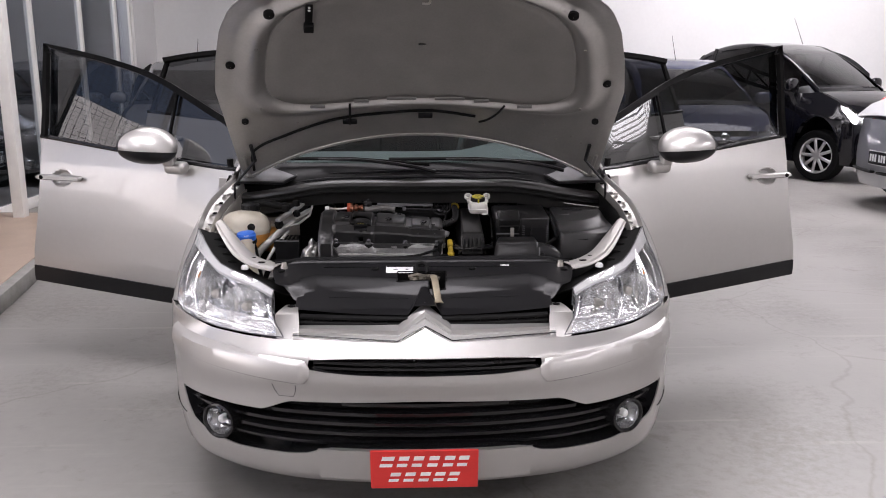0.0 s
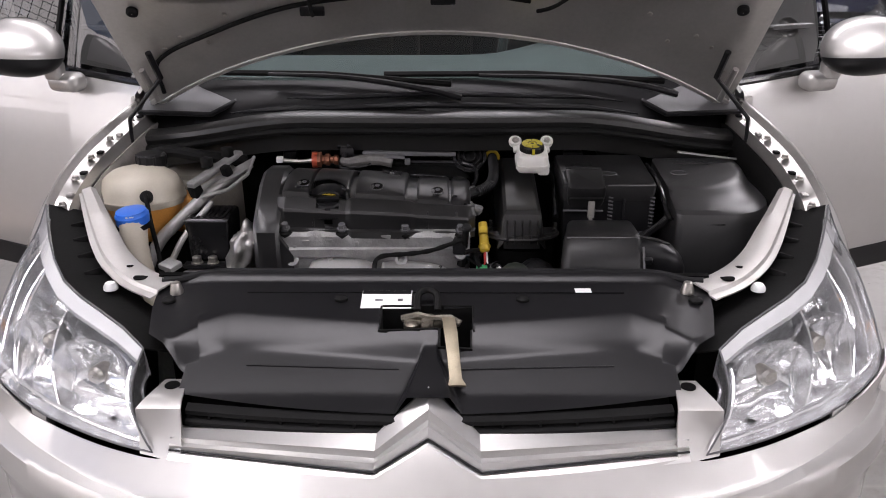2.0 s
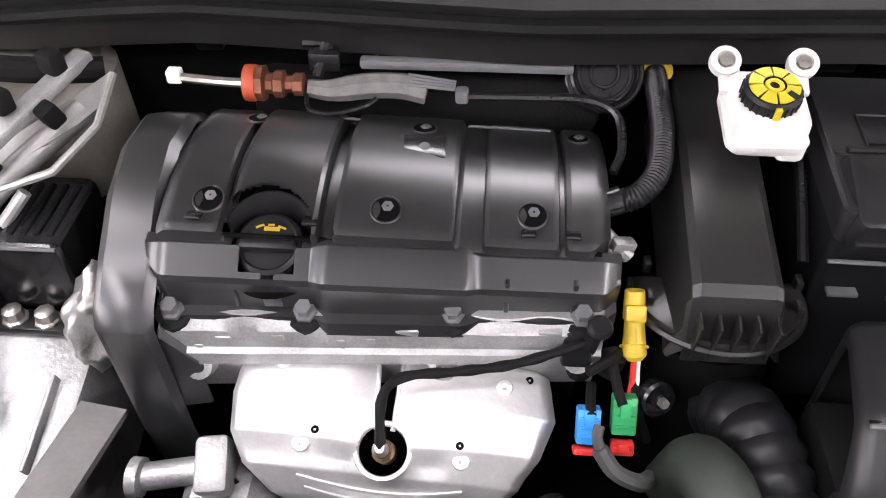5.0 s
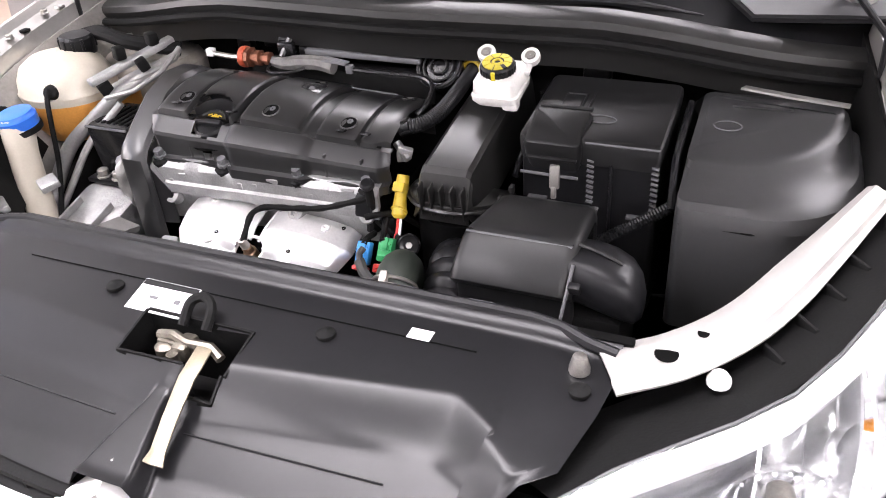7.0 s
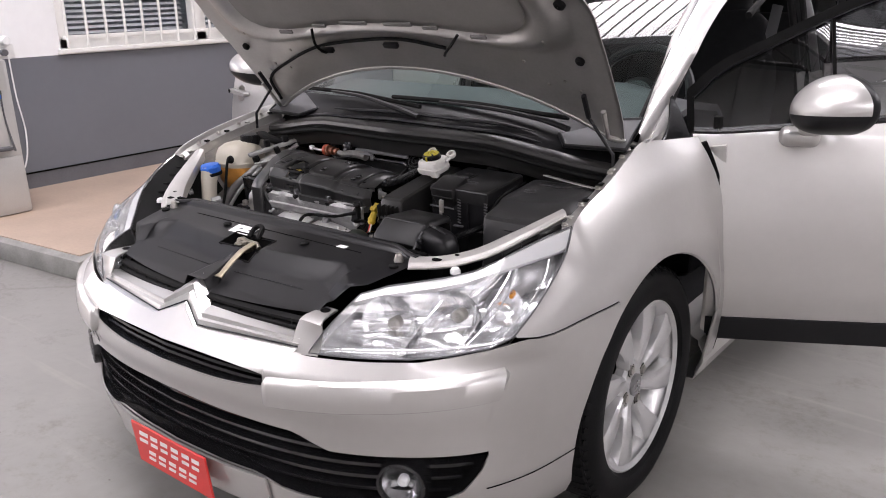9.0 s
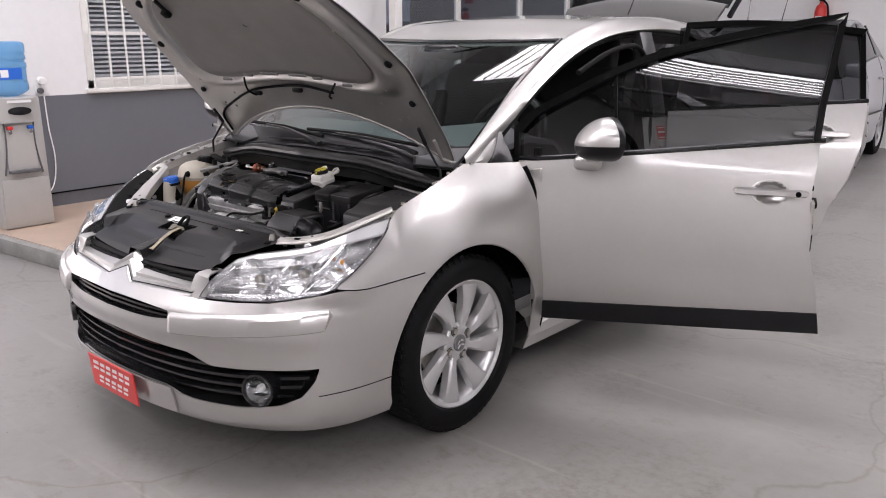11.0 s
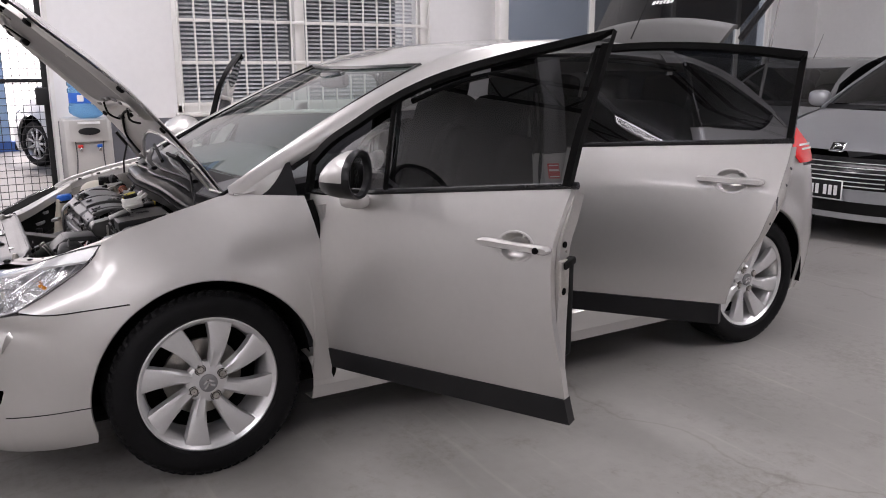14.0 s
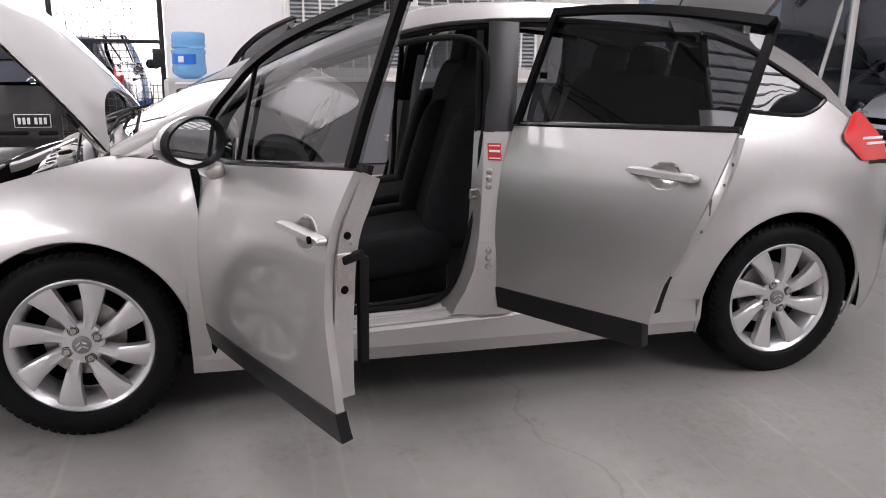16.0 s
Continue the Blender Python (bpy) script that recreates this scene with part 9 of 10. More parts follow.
for x in (-0.425, -0.49):
    part("mount_web", rbox(0.005, 0.09, 0.020, 0.002, pose(x, -0.30, 0.612, 14, 0, 0)), CAST, em)
part("ac_port", lathe([(0.034, 0), (0.034, 0.006), (0.016, 0.010), (0.014, 0.022)], 20, pose(-0.480, -0.372, 0.612)), CAST, em)
part("port_cap", lathe([(0.013, 0.020), (0.014, 0.024), (0.013, 0.042), (0.009, 0.045), (0.001, 0.045)], 16, pose(-0.480, -0.372, 0.612)), BLACK, em, "black service port cap")
bm = bmesh.new()
bmesh.ops.create_icosphere(bm, subdivisions=4, radius=1.0)
for v in bm.verts:
    k = 1 + 0.25 * (noise.noise(v.co * 2.2) + 0.5 * noise.noise(v.co * 6))
    v.co = Vector((-0.376 + v.co.x * 0.034 * k + 0.012 * v.co.z, -0.215 + v.co.y * 0.050 * k, 0.680 + v.co.z * 0.062 * k - 0.3 * 0.05 * v.co.y))
bay("foil_insulation", bm, mat("crumpled_foil", (0.50, 0.49, 0.475), 0.34, 0.8, var=0.25, scale=40, bump=0.8, bscale=70), "crumpled silver foil insulation", None, 180)
bay("side_rail", sheet([[(-0.36, -0.44, 0.66), (-0.40, -0.44, 0.665), (-0.405, -0.44, 0.55)], [(-0.355, -0.28, 0.62), (-0.395, -0.28, 0.63), (-0.40, -0.28, 0.52)]], 0.01), mat("grey_rail_paint", (0.20, 0.195, 0.19), 0.5, 0.3, var=0.2, scale=14), "grey chassis rail")


# ---- cabin of the hatchback ----
part("dashboard", sheet([[(x, 0.30 - 0.10 * (1 - (x / 0.68) ** 2), 0.945), (x, 0.52, 0.972 + 0.02 * math.exp(-((x - 0.36) / 0.16) ** 2)), (x, 0.70, 0.945 + 0.05 * math.exp(-((x - 0.36) / 0.16) ** 2)), (x, 0.755, 0.90), (x, 0.74, 0.72), (x, 0.66, 0.55)] for x in np.linspace(-0.68, 0.68, 25)], 0.02), GREYTRIM, car, "dark grey dashboard", 60)
part("centre_console", rbox(0.22, 0.75, 0.22, 0.03, pose(0, 1.05, 0.33)), GREYTRIM, car)
STEER = Matrix.Translation((0.365, 0.80, 0.93)) @ Matrix.Rotation(radians(62), 4, "X")
sw = part("steering_wheel", tube([STEER @ Vector((0.185 * math.cos(a), 0.185 * math.sin(a), 0)) for a in np.linspace(0, 2 * math.pi, 40)[:-1]], 0.016, 8, closed=True), BLACK, car, "black steering wheel")
bm = lathe([(0.075, -0.02), (0.08, 0.0), (0.06, 0.02), (0.001, 0.025)], 24, STEER)
for a in (0, 180, 250, 290):
    tube([STEER @ Vector((0.06 * math.cos(radians(a)), 0.06 * math.sin(radians(a)), 0)), STEER @ Vector((0.18 * math.cos(radians(a)), 0.18 * math.sin(radians(a)), 0))], 0.016, 8, bm=bm, flat=0.5)
part("wheel_hub", bm, BLACK, sw)


def pillow(w, d, h, m, p=0.32, n=18):
    """A rounded upholstered block."""
    bm = bmesh.new()
    bmesh.ops.create_uvsphere(bm, u_segments=n, v_segments=12, radius=1)
    for v in bm.verts:
        c = v.co.copy()
        v.co = Vector([math.copysign(abs(c[i]) ** p, c[i]) * s for i, s in enumerate((w / 2, d / 2, h / 2))])
    bm.transform(m)
    return bm


def seat(x, y=1.0):
    s = part("front_seat", pillow(0.50, 0.52, 0.16, pose(x, y + 0.05, 0.50, 8, 0, 0)), FABRIC, car, "black cloth front seat with side bolsters", 60)
    part("backrest", pillow(0.46, 0.15, 0.68, pose(x, y + 0.38, 0.87, -16, 0, 0)), FABRIC, s, "", 60)
    for sg in (-1, 1):
        part("bolster", pillow(0.11, 0.20, 0.52, pose(x + sg * 0.22, y + 0.32, 0.80, -16, 0, 0), 0.5), FABRIC, s, "", 60)
        part("seat_bolster", pillow(0.10, 0.48, 0.16, pose(x + sg * 0.23, y + 0.05, 0.525, 8, 0, 0), 0.5), FABRIC, s, "", 60)
        part("headrest_post", tube([(x + sg * 0.06, y + 0.46, 1.14), (x + sg * 0.06, y + 0.47, 1.25)], 0.007, 8), STEEL, s)
    part("headrest", pillow(0.27, 0.11, 0.20, pose(x, y + 0.48, 1.265, -10, 0, 0), 0.45), FABRIC, s, "", 60)
    part("seat_base", rbox(0.44, 0.46, 0.16, 0.02, pose(x, y + 0.05, 0.33)), BLACK, s)
    return s


seat(0.37)
seat(-0.37, 1.13)
rs = part("rear_seat", pillow(1.24, 0.50, 0.17, pose(0, 1.92, 0.56, 6, 0, 0), 0.25, 28), FABRIC, car, "black cloth rear bench with three headrests", 60)
part("backrest", pillow(1.24, 0.15, 0.62, pose(0, 2.24, 0.86, -20, 0, 0), 0.25, 28), FABRIC, rs, "", 60)
for x in (-0.40, 0.0, 0.40):
    part("headrest", pillow(0.25, 0.10, 0.17, pose(x, 2.36, 1.20, -12, 0, 0), 0.45), FABRIC, rs, "", 60)
part("inside_mirror", pillow(0.21, 0.04, 0.075, pose(0.0, 0.80, 1.275, 0, 0, 8), 0.5), BLACK_GLOSS, car, "black inside mirror")
for sg in (-1, 1):
    bm = tube(smooth_curve([(sg * 0.615, 1.44, 1.22), (sg * 0.60, 1.40, 1.0), (sg * 0.62, 1.38, 0.6)], 12), 0.022, 6, flat=0.12)
    part("seat_belt", bm, GREYTRIM, car, "dark seat belt")
part("belt_buckle", rbox(0.025, 0.03, 0.09, 0.006, pose(0.13, 1.28, 0.60, -20, 0, 0)), RED, car, "red seat belt buckle")
part("parcel_shelf", rbox(1.1, 0.42, 0.02, 0.005, pose(0, 2.58, 0.98)), GREYTRIM, car)


# ---- west side of the hall ----
def platform():
    pts = [(WALLX, -0.16), (-2.02, 0.0), (-2.42, 2.2), (-2.75, 4.2), (WALLX, 4.2)]
    top = tagged(part("platform", prism(pts, 0.10, 0.006), KERB), "raised walkway with a rough concrete kerb", "platform", kind="structure")
    return pts, top


PLAT, plat = platform()
pts_in = [(WALLX + 0.002, -0.10), (-2.10, 0.05), (-2.49, 2.2), (-2.82, 4.15), (WALLX + 0.002, 4.15)]
tagged(part("platform_floor", prism(pts_in, 0.006, 0.0, pose(0, 0, 0.099)), PLATFORM), "smooth tan floor on the raised walkway", "floor", kind="structure")
slab("baseboard", WALLX, 0.03, 0.10, WALLX + 0.012, 4.19, 0.20, mat("grey_skirting", (0.10, 0.10, 0.11), 0.6, var=0.15, scale=6), "dark grey skirting along the wall", "skirting")
slab("baseboard_top", WALLX, 0.03, 0.20, WALLX + 0.016, 4.19, 0.208, DARK, "thin dark joint above the skirting", "skirting")


def barred_window():
    y0, y1, z0, z1 = 0.95, 3.36, 0.96, 2.25
    w = thing("window_1", "window with grey blinds behind white steel bars", "window", kind="structure")
    x = WALLX
    for a, b, c, d in ((y0, z0, y1, z0 + 0.07), (y0, z1 - 0.06, y1, z1), (y0, z0, y0 + 0.06, z1), (y1 - 0.10, z0, y1, z1), (2.0, z0, 2.09, z1)):
        bm = rbox(0.10, c - a, d - b, 0.006, pose(x - 0.045, (a + c) / 2, b))
        part("window_frame", bm, GRATE_WHITE, w, "white window frame")
    part("window_sill", rbox(0.16, y1 - y0 + 0.04, 0.03, 0.006, pose(x - 0.04, (y0 + y1) / 2, z0 - 0.028)), GRATE_WHITE, w, "white window sill")
    for a, b in ((y0 + 0.06, 2.0), (2.09, y1 - 0.10)):
        p = part("window_pane", rbox(0.004, b - a, z1 - z0 - 0.13, 0, pose(x - 0.10, (a + b) / 2, z0 + 0.07)), GLASS, w)
        p.visible_shadow = False
        n = 33
        for i in range(n):
            z = z0 + 0.09 + (z1 - z0 - 0.17) * i / (n - 1)
            if i == 0:
                slat = part("slat", rbox(0.028, b - a - 0.02, 0.0016, 0, pose(0, 0, 0, 0, 38, 0)), BLIND, w)
                slat.matrix_world = pose(x - 0.15, (a + b) / 2, z)
            else:
                s = slat.copy()
                scene.collection.objects.link(s)
                s.matrix_world = pose(x - 0.15, (a + b) / 2, z)
    n = 18
    for i in range(n):
        y = y0 + 0.03 + (y1 - y0 - 0.06) * i / (n - 1)
        part("window_bar", tube([(x + 0.055, y, z0 + 0.01), (x + 0.055, y, z1)], 0.009, 8), GRATE_WHITE, w)
    for z in (1.02, 1.36, 1.70, 2.04):
        part("cross_bar", rbox(0.008, y1 - y0, 0.026, 0.002, pose(x + 0.045, (y0 + y1) / 2, z)), GRATE_WHITE, w)
    # the room's darkness is put into this wall's grey-blue colour
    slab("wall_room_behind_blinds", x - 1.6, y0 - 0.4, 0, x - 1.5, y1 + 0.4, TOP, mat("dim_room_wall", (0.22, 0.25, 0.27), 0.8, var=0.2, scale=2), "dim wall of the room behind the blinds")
    slab("ceiling_behind_blinds", x - 1.6, y0 - 0.4, 2.6, x - 0.2, y1 + 0.4, 2.65, WALL, "white ceiling of the room behind the blinds", "ceiling")


barred_window()


def gate():
    g = thing("mesh_gate", "black steel gate of square wire mesh standing in the opening", "gate")
    x = WALLX - 0.05
    y0, y1, z1 = -0.86, -0.03, 2.9
    for y in (y0, y1):
        part("gate_post", rbox(0.04, 0.04, z1, 0.003, pose(x, y, 0.0)), GATE_BLACK, g)
    for z in (0.06, 1.22, z1 - 0.04):
        part("gate_rail", rbox(0.03, y1 - y0, 0.03, 0.002, pose(x, (y0 + y1) / 2, z)), GATE_BLACK, g)
    n = 15
    for i in range(1, n):
        part("mesh_wire", tube([(x, y0 + (y1 - y0) * i / n, 0.06), (x, y0 + (y1 - y0) * i / n, z1 - 0.02)], 0.0026, 5), GATE_BLACK, g)
    for i in range(1, 52):
        z = 0.06 + 0.055 * i
        if z < z1 - 0.05:
            part("mesh_wire", tube([(x + 0.004, y0, z), (x + 0.004, y1, z)], 0.0026, 5), GATE_BLACK, g)
    part("lock_box", rbox(0.05, 0.09, 0.13, 0.006, pose(x + 0.03, -0.06, 1.05)), GATE_BLACK, g, "black lock box")
    slab("trim_gate_jamb", WALLX - 0.2, 0.0, 0, WALLX + 0.012, 0.03, 3.1, GRATE_WHITE, "white painted jamb beside the gate", "jamb")


gate()


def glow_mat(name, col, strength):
    """Emissive colour standing in for plain far daylight."""
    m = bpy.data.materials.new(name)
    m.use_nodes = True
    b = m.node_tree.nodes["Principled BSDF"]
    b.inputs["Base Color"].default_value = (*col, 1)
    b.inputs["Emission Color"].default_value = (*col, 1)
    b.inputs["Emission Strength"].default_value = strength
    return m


def water_cooler():
    c = thing("water_cooler", "silver-grey water cooler standing on the walkway by the wall", "water cooler", m=pose(-3.27, 0.175, 0.106, 0, 0, 90))
    SILV = mat("silver_grey_plastic", (0.46, 0.45, 0.43), 0.38, 0.35, var=0.05, scale=8)
    # local: x across the front, front towards -y
    part("cabinet", rbox(0.335, 0.33, 0.86, 0.02, pose(0, 0.015, 0), taper=0.97), SILV, c)
    rows = [[(x, -0.155 - 0.03 * (1 - (x / 0.12) ** 2), z) for x in np.linspace(-0.12, 0.12, 9)] for z in (0.70, 0.78, 0.84, 0.855)]
    part("tap_hood", sheet(rows, 0.02), SILV, c)
    rows = [[(x * (1 - 0.25 * math.sin(math.pi * min(max((z - 0.36) / 0.5, 0), 1))), -0.153, z) for x in (-0.125, -0.115)] for z in np.linspace(0.36, 0.72, 8)]
    bm = sheet(rows, 0.008)
    join(bm, mirrored(bm))
    part("niche_edge", bm, GREYTRIM, c)
    part("niche", rbox(0.19, 0.006, 0.32, 0.002, pose(0, -0.152, 0.385)), mat("light_grey_niche", (0.52, 0.51, 0.49), 0.4, 0.2, var=0.05, scale=10), c)
    part("drip_tray", rbox(0.19, 0.06, 0.02, 0.004, pose(0, -0.165, 0.37)), GREYTRIM, c)
    part("display", lathe([(0.075, 0), (0.072, 0.006), (0.001, 0.007)], 28, pose(0, -0.205, 0.775, 90, 0, 0) @ Matrix.Diagonal((1, 0.36, 1, 1))), BLACK_GLOSS, c, "dark oval display")
    part("maker_band", rbox(0.15, 0.004, 0.016, 0, pose(0, -0.212, 0.828)), WHITE, c)
    for x, q, nm in ((-0.065, RED, "hot_tap"), (0.065, BLUE, "cold_tap")):
        bm = rbox(0.034, 0.03, 0.022, 0.004, pose(x, -0.172, 0.655))
        t = part(nm, bm, q, c)
        part("spout", rbox(0.02, 0.022, 0.03, 0.004, pose(x, -0.172, 0.627)), CHROME, c)
    part("base_panel", rbox(0.30, 0.008, 0.30, 0.004, pose(0, -0.154, 0.03)), SILV, c)
    b = thing("water_bottle", "blue translucent water bottle upside down on the cooler", "bottle", m=pose(-3.27, 0.20, 0.966))
    WATER = mat("blue_bottle_plastic", (0.22, 0.50, 0.80), 0.08, var=0.10, scale=8, trans=0.7, ior=1.2)
    r = 0.128
    prof = [(0.05, -0.02), (0.06, 0.0), (0.10, 0.018), (r - 0.003, 0.040), (r, 0.050), (r, 0.085), (r - 0.005, 0.092), (r - 0.005, 0.180), (r, 0.187), (r, 0.212), (r - 0.009, 0.220), (r - 0.009, 0.230), (r, 0.238), (r, 0.262), (r - 0.006, 0.268), (r - 0.006, 0.274), (r, 0.280), (r, 0.330), (r - 0.008, 0.344), (r - 0.03, 0.352), (0.085, 0.350), (0.08, 0.340), (0.001, 0.338)]
    part("bottle_body", lathe(prof, 32, None, caps=False), WATER, b)
    rows = [[((r + 0.001) * math.cos(a), (r + 0.001) * math.sin(a), z) for z in (0.112, 0.185)] for a in np.linspace(radians(-75), radians(25), 14)]
    lab = part("bottle_label", sheet(rows, 0.001), BLUE, b, "blue paper label")
    rows = [[((r + 0.003) * math.cos(a), (r + 0.003) * math.sin(a), z) for z in (0.125, 0.172)] for a in np.linspace(radians(-35), radians(-15), 5)]
    part("label_shape", sheet(rows, 0.001), WHITE, b)
    o = thing("wall_socket", "white double wall socket with a plug and cable", "socket")
    part("socket_plate", rbox(0.012, 0.10, 0.075, 0.004, pose(WALLX + 0.006, 0.60, 0.935)), WHITE, o)
    part("plug", lathe([(0.03, 0), (0.03, 0.03), (0.022, 0.04), (0.001, 0.04)], 18, pose(WALLX + 0.01, 0.595, 1.035, 0, 90, 0)), WHITE, o)
    part("lower_plug", lathe([(0.02, 0), (0.02, 0.03), (0.001, 0.03)], 16, pose(WALLX + 0.012, 0.58, 0.965, 0, 90, 0)), GREYTRIM, o)
    part("cable", tube(smooth_curve([(WALLX + 0.03, 0.60, 0.94), (WALLX + 0.02, 0.61, 0.7), (WALLX + 0.02, 0.63, 0.45), (WALLX + 0.03, 0.58, 0.25), (WALLX + 0.06, 0.42, 0.16)], 30), 0.005, 6), WHITE, o)


water_cooler()


def office_glazing():
    g = thing("window_2", "office glazing with slim white posts and large panes", "window", kind="structure")
    ys = [4.19, 4.95, 5.42, 6.64, 7.75, 8.28]
    for i, y in enumerate(ys):
        if i not in (1,):
            part("post", rbox(0.06, 0.055, 2.9, 0.004, pose(WALLX - 0.06, y, 0)), GRATE_WHITE, g)
    part("post", rbox(0.09, 0.10, 2.9, 0.004, pose(-3.33, 3.95, 0)), GRATE_WHITE, g, "wide white post beside the pier")
    part("head_rail", rbox(0.06, 4.1, 0.06, 0.004, pose(WALLX - 0.06, 6.24, 2.84)), GRATE_WHITE, g)
    part("bottom_rail", rbox(0.06, 4.1, 0.10, 0.004, pose(WALLX - 0.06, 6.24, 0)), GRATE_WHITE, g)
    for a, b in zip([ys[0]] + ys[2:-1], ys[2:]):
        p = part("pane", rbox(0.006, b - a - 0.05, 2.74, 0, pose(WALLX - 0.06, (a + b) / 2, 0.10)), pane_mat("office_glass", (0.72, 0.76, 0.80), 0.08), g)
        p.visible_shadow = False


office_glazing()


def extinguisher(x, y):
    e = thing("fire_extinguisher", "red fire extinguisher hanging under its red and white sign", "fire extinguisher", group="fire extinguishers on the back wall", m=pose(x, y, 1.30))
    part("cylinder", lathe([(0.07, 0), (0.078, 0.02), (0.078, 0.36), (0.06, 0.42), (0.03, 0.45), (0.025, 0.48)], 22), RED, e)
    part("valve", rbox(0.05, 0.09, 0.05, 0.008, pose(0, 0, 0.48)), BLACK, e)
    part("hose", tube(smooth_curve([(0.02, -0.04, 0.50), (0.09, -0.06, 0.42), (0.10, -0.05, 0.2), (0.08, -0.05, 0.1)], 16), 0.012, 8), BLACK_MATT, e)
    part("tag", rbox(0.08, 0.003, 0.10, 0, pose(0, -0.079, 0.2)), WHITE, e)
    part("sign", rbox(0.20, 0.006, 0.24, 0.001, pose(0.0, 0.085, 0.60)), RED, e)
    part("sign_marks", rbox(0.10, 0.003, 0.10, 0, pose(0.03, 0.080, 0.68)), WHITE, e)
    return e


extinguisher(-0.87, BACKY - 0.09)


# ---- parked cars ----
def hood_closed(q, k):
    return HOOD_M.inverted() @ hood_pt(q, k)


def parked_car(label, paint, m, scale=(1, 1, 1), group="parked cars", trim=None, strip=False, mono=False):
    """A closed car: nose towards local -y, front axle at the origin."""
    c = thing("parked_car", label, "car", group)
    bmx = Matrix.Diagonal((*scale, 1))
    def P(name, bm, material, parent=c, lab="", ang=45):
        bm.transform(bmx)
        return part(name, bm, material, parent, lab, ang)
    def both(name, bm, material, parent=c, lab="", ang=45):
        b = mirrored(bm)
        return P(name, bm, material, parent, lab, ang), P(name, b, material, parent, lab, ang)
    # body: nose, flanks with wheel openings, deck, tail
    lim = s_at_y(-0.352)
    nose = P("front_bumper", sheet([[skin(s, z) for z in np.linspace(0.19, 0.61, 9)] for s in np.linspace(-lim, lim, 49)], 0.004), paint)
    ys = sorted(list(np.linspace(-0.478, -0.37, 5)) + [yc + ARCH * math.sin(a) for yc in (0, AXLE) for a in np.linspace(-1.55, 1.55, 22)] + list(np.linspace(0.40, 2.2, 14)))
    def lo(y):
        if y < -0.3:
            return 0.60 if y < -0.37 else max(arch_z(y, 0, 0), 0.20)
        return max(arch_z(y, 0, 0), arch_z(y, AXLE, 0), 0.20)
    def hi(y):
        return f_top(y) if y < 0.40 else (belt(y) if y < 2.3 else lerp(y, [2.3, 2.9, 3.0], [1.075, 0.98, 0.92]))
    def X(y, z):
        return f_x(y, z) if y < 0.40 else d_x(min(y, 3.0), z)
    both("flank", sheet(columns(ys, lo, hi, X, 10), 0.004), paint)
    both("tail", sheet([[rear_skin(s, z) for z in np.linspace(0.21, 0.86, 8)] for s in np.linspace(s_at_y(AXLE + ARCH - 0.02), OUT_S[-1], 18)], 0.004), paint)
    P("bonnet", sheet([[hood_closed(q, k) for q in np.linspace(-1, 1, 21)] for k in np.linspace(0, 1, 16)], 0.004), paint)
    both("roof_rail", rails(), paint)
    P("roof", roof_panel(), paint)
    P("rear_hatch", sheet([[(q * h, y, z + 0.03 * (1 - q * q)) for q in np.linspace(-1, 1, 13)] for y, z, h in ((2.58, 1.31, 0.56), (2.78, 1.20, 0.58), (2.95, 1.05, 0.62), (3.10, 0.98, 0.66), (3.27, 0.86, 0.62))], 0.01), paint)
    P("rear_window", sheet([[(q * h, y, z + 0.03 * (1 - q * q)) for q in np.linspace(-1, 1, 13)] for y, z, h in ((2.63, 1.305, 0.50), (2.80, 1.21, 0.52), (2.93, 1.09, 0.55))], 0.004), TINT_REAR)
    w = P("windscreen", sheet(windscreen()), TINT)
    w.visible_shadow = False
    P("cowl", sheet([[(0.67 * q, 0.13 - 0.17 * (1 - q * q), 0.905 + 0.03 * (1 - q * q)), (0.67 * q, 0.21 - 0.10 * (1 - q * q), 0.955)] for q in np.linspace(-1, 1, 15)], 0.01), BLACK)
    rows = []
    for y in np.linspace(0.42, 2.70, 40):
        zt = fd_top(y) if y < 1.405 else lerp(y, [1.405, 1.85, 2.22, 2.45, 2.70], [1.398, 1.404, 1.366, 1.275, 1.13])
        zb = hi(y) - 0.004
        rows.append([(up_x(min(y, 2.25), z) - 0.25 * max(y - 2.25, 0) * 0.3, y, z) for z in np.linspace(zb, max(zt, zb + 0.002), 4)])
    both("side_window", sheet(rows), TINT_REAR)
    for y, t in ((1.40, 0.045), (2.24, 0.03)):
        both("window_post", sheet([[(up_x(y, z) + 0.006, y + dy + 0.10 * (z - 1.0), z) for z in np.linspace(1.02, 1.39, 5)] for dy in (-t, t)], 0.01), BLACK_GLOSS)
    both("belt_trim", tube([(d_x(min(y, 2.3), belt(y)) - 0.004, y, belt(y) + 0.004) for y in np.linspace(0.42, 2.25, 14)], 0.009, 6), BLACK_GLOSS)
    for y in (0.40, 1.40, 2.24):
        both("door_joint", tube([(X(min(y, 2.2), z) + 0.0005, y - (0.12 * max(0.75 - z, 0) if y > 2 else 0), z) for z in np.linspace(0.34, hi(y) - 0.01, 8)], 0.003, 4), DARK)
    if strip:
        both("side_strip", tube([(X(y, 0.52) + 0.004, y, 0.52) for y in np.linspace(0.45, 2.15, 14)], 0.022, 6, flat=0.4), BLACK)
        both("bumper_strip", tube([skin(s, 0.46, -0.004) for s in np.linspace(s_at_x(0.45), lim - 0.03, 10)], 0.028, 6, flat=0.5), BLACK)
    for y in (1.20, 2.05):
        both("door_handle", tube([(d_x(y - 0.09, 0.86) + 0.01, y - 0.09, 0.86), (d_x(y, 0.865) + 0.03, y, 0.865), (d_x(y + 0.09, 0.87) + 0.01, y + 0.09, 0.87)], 0.013, 8), paint)
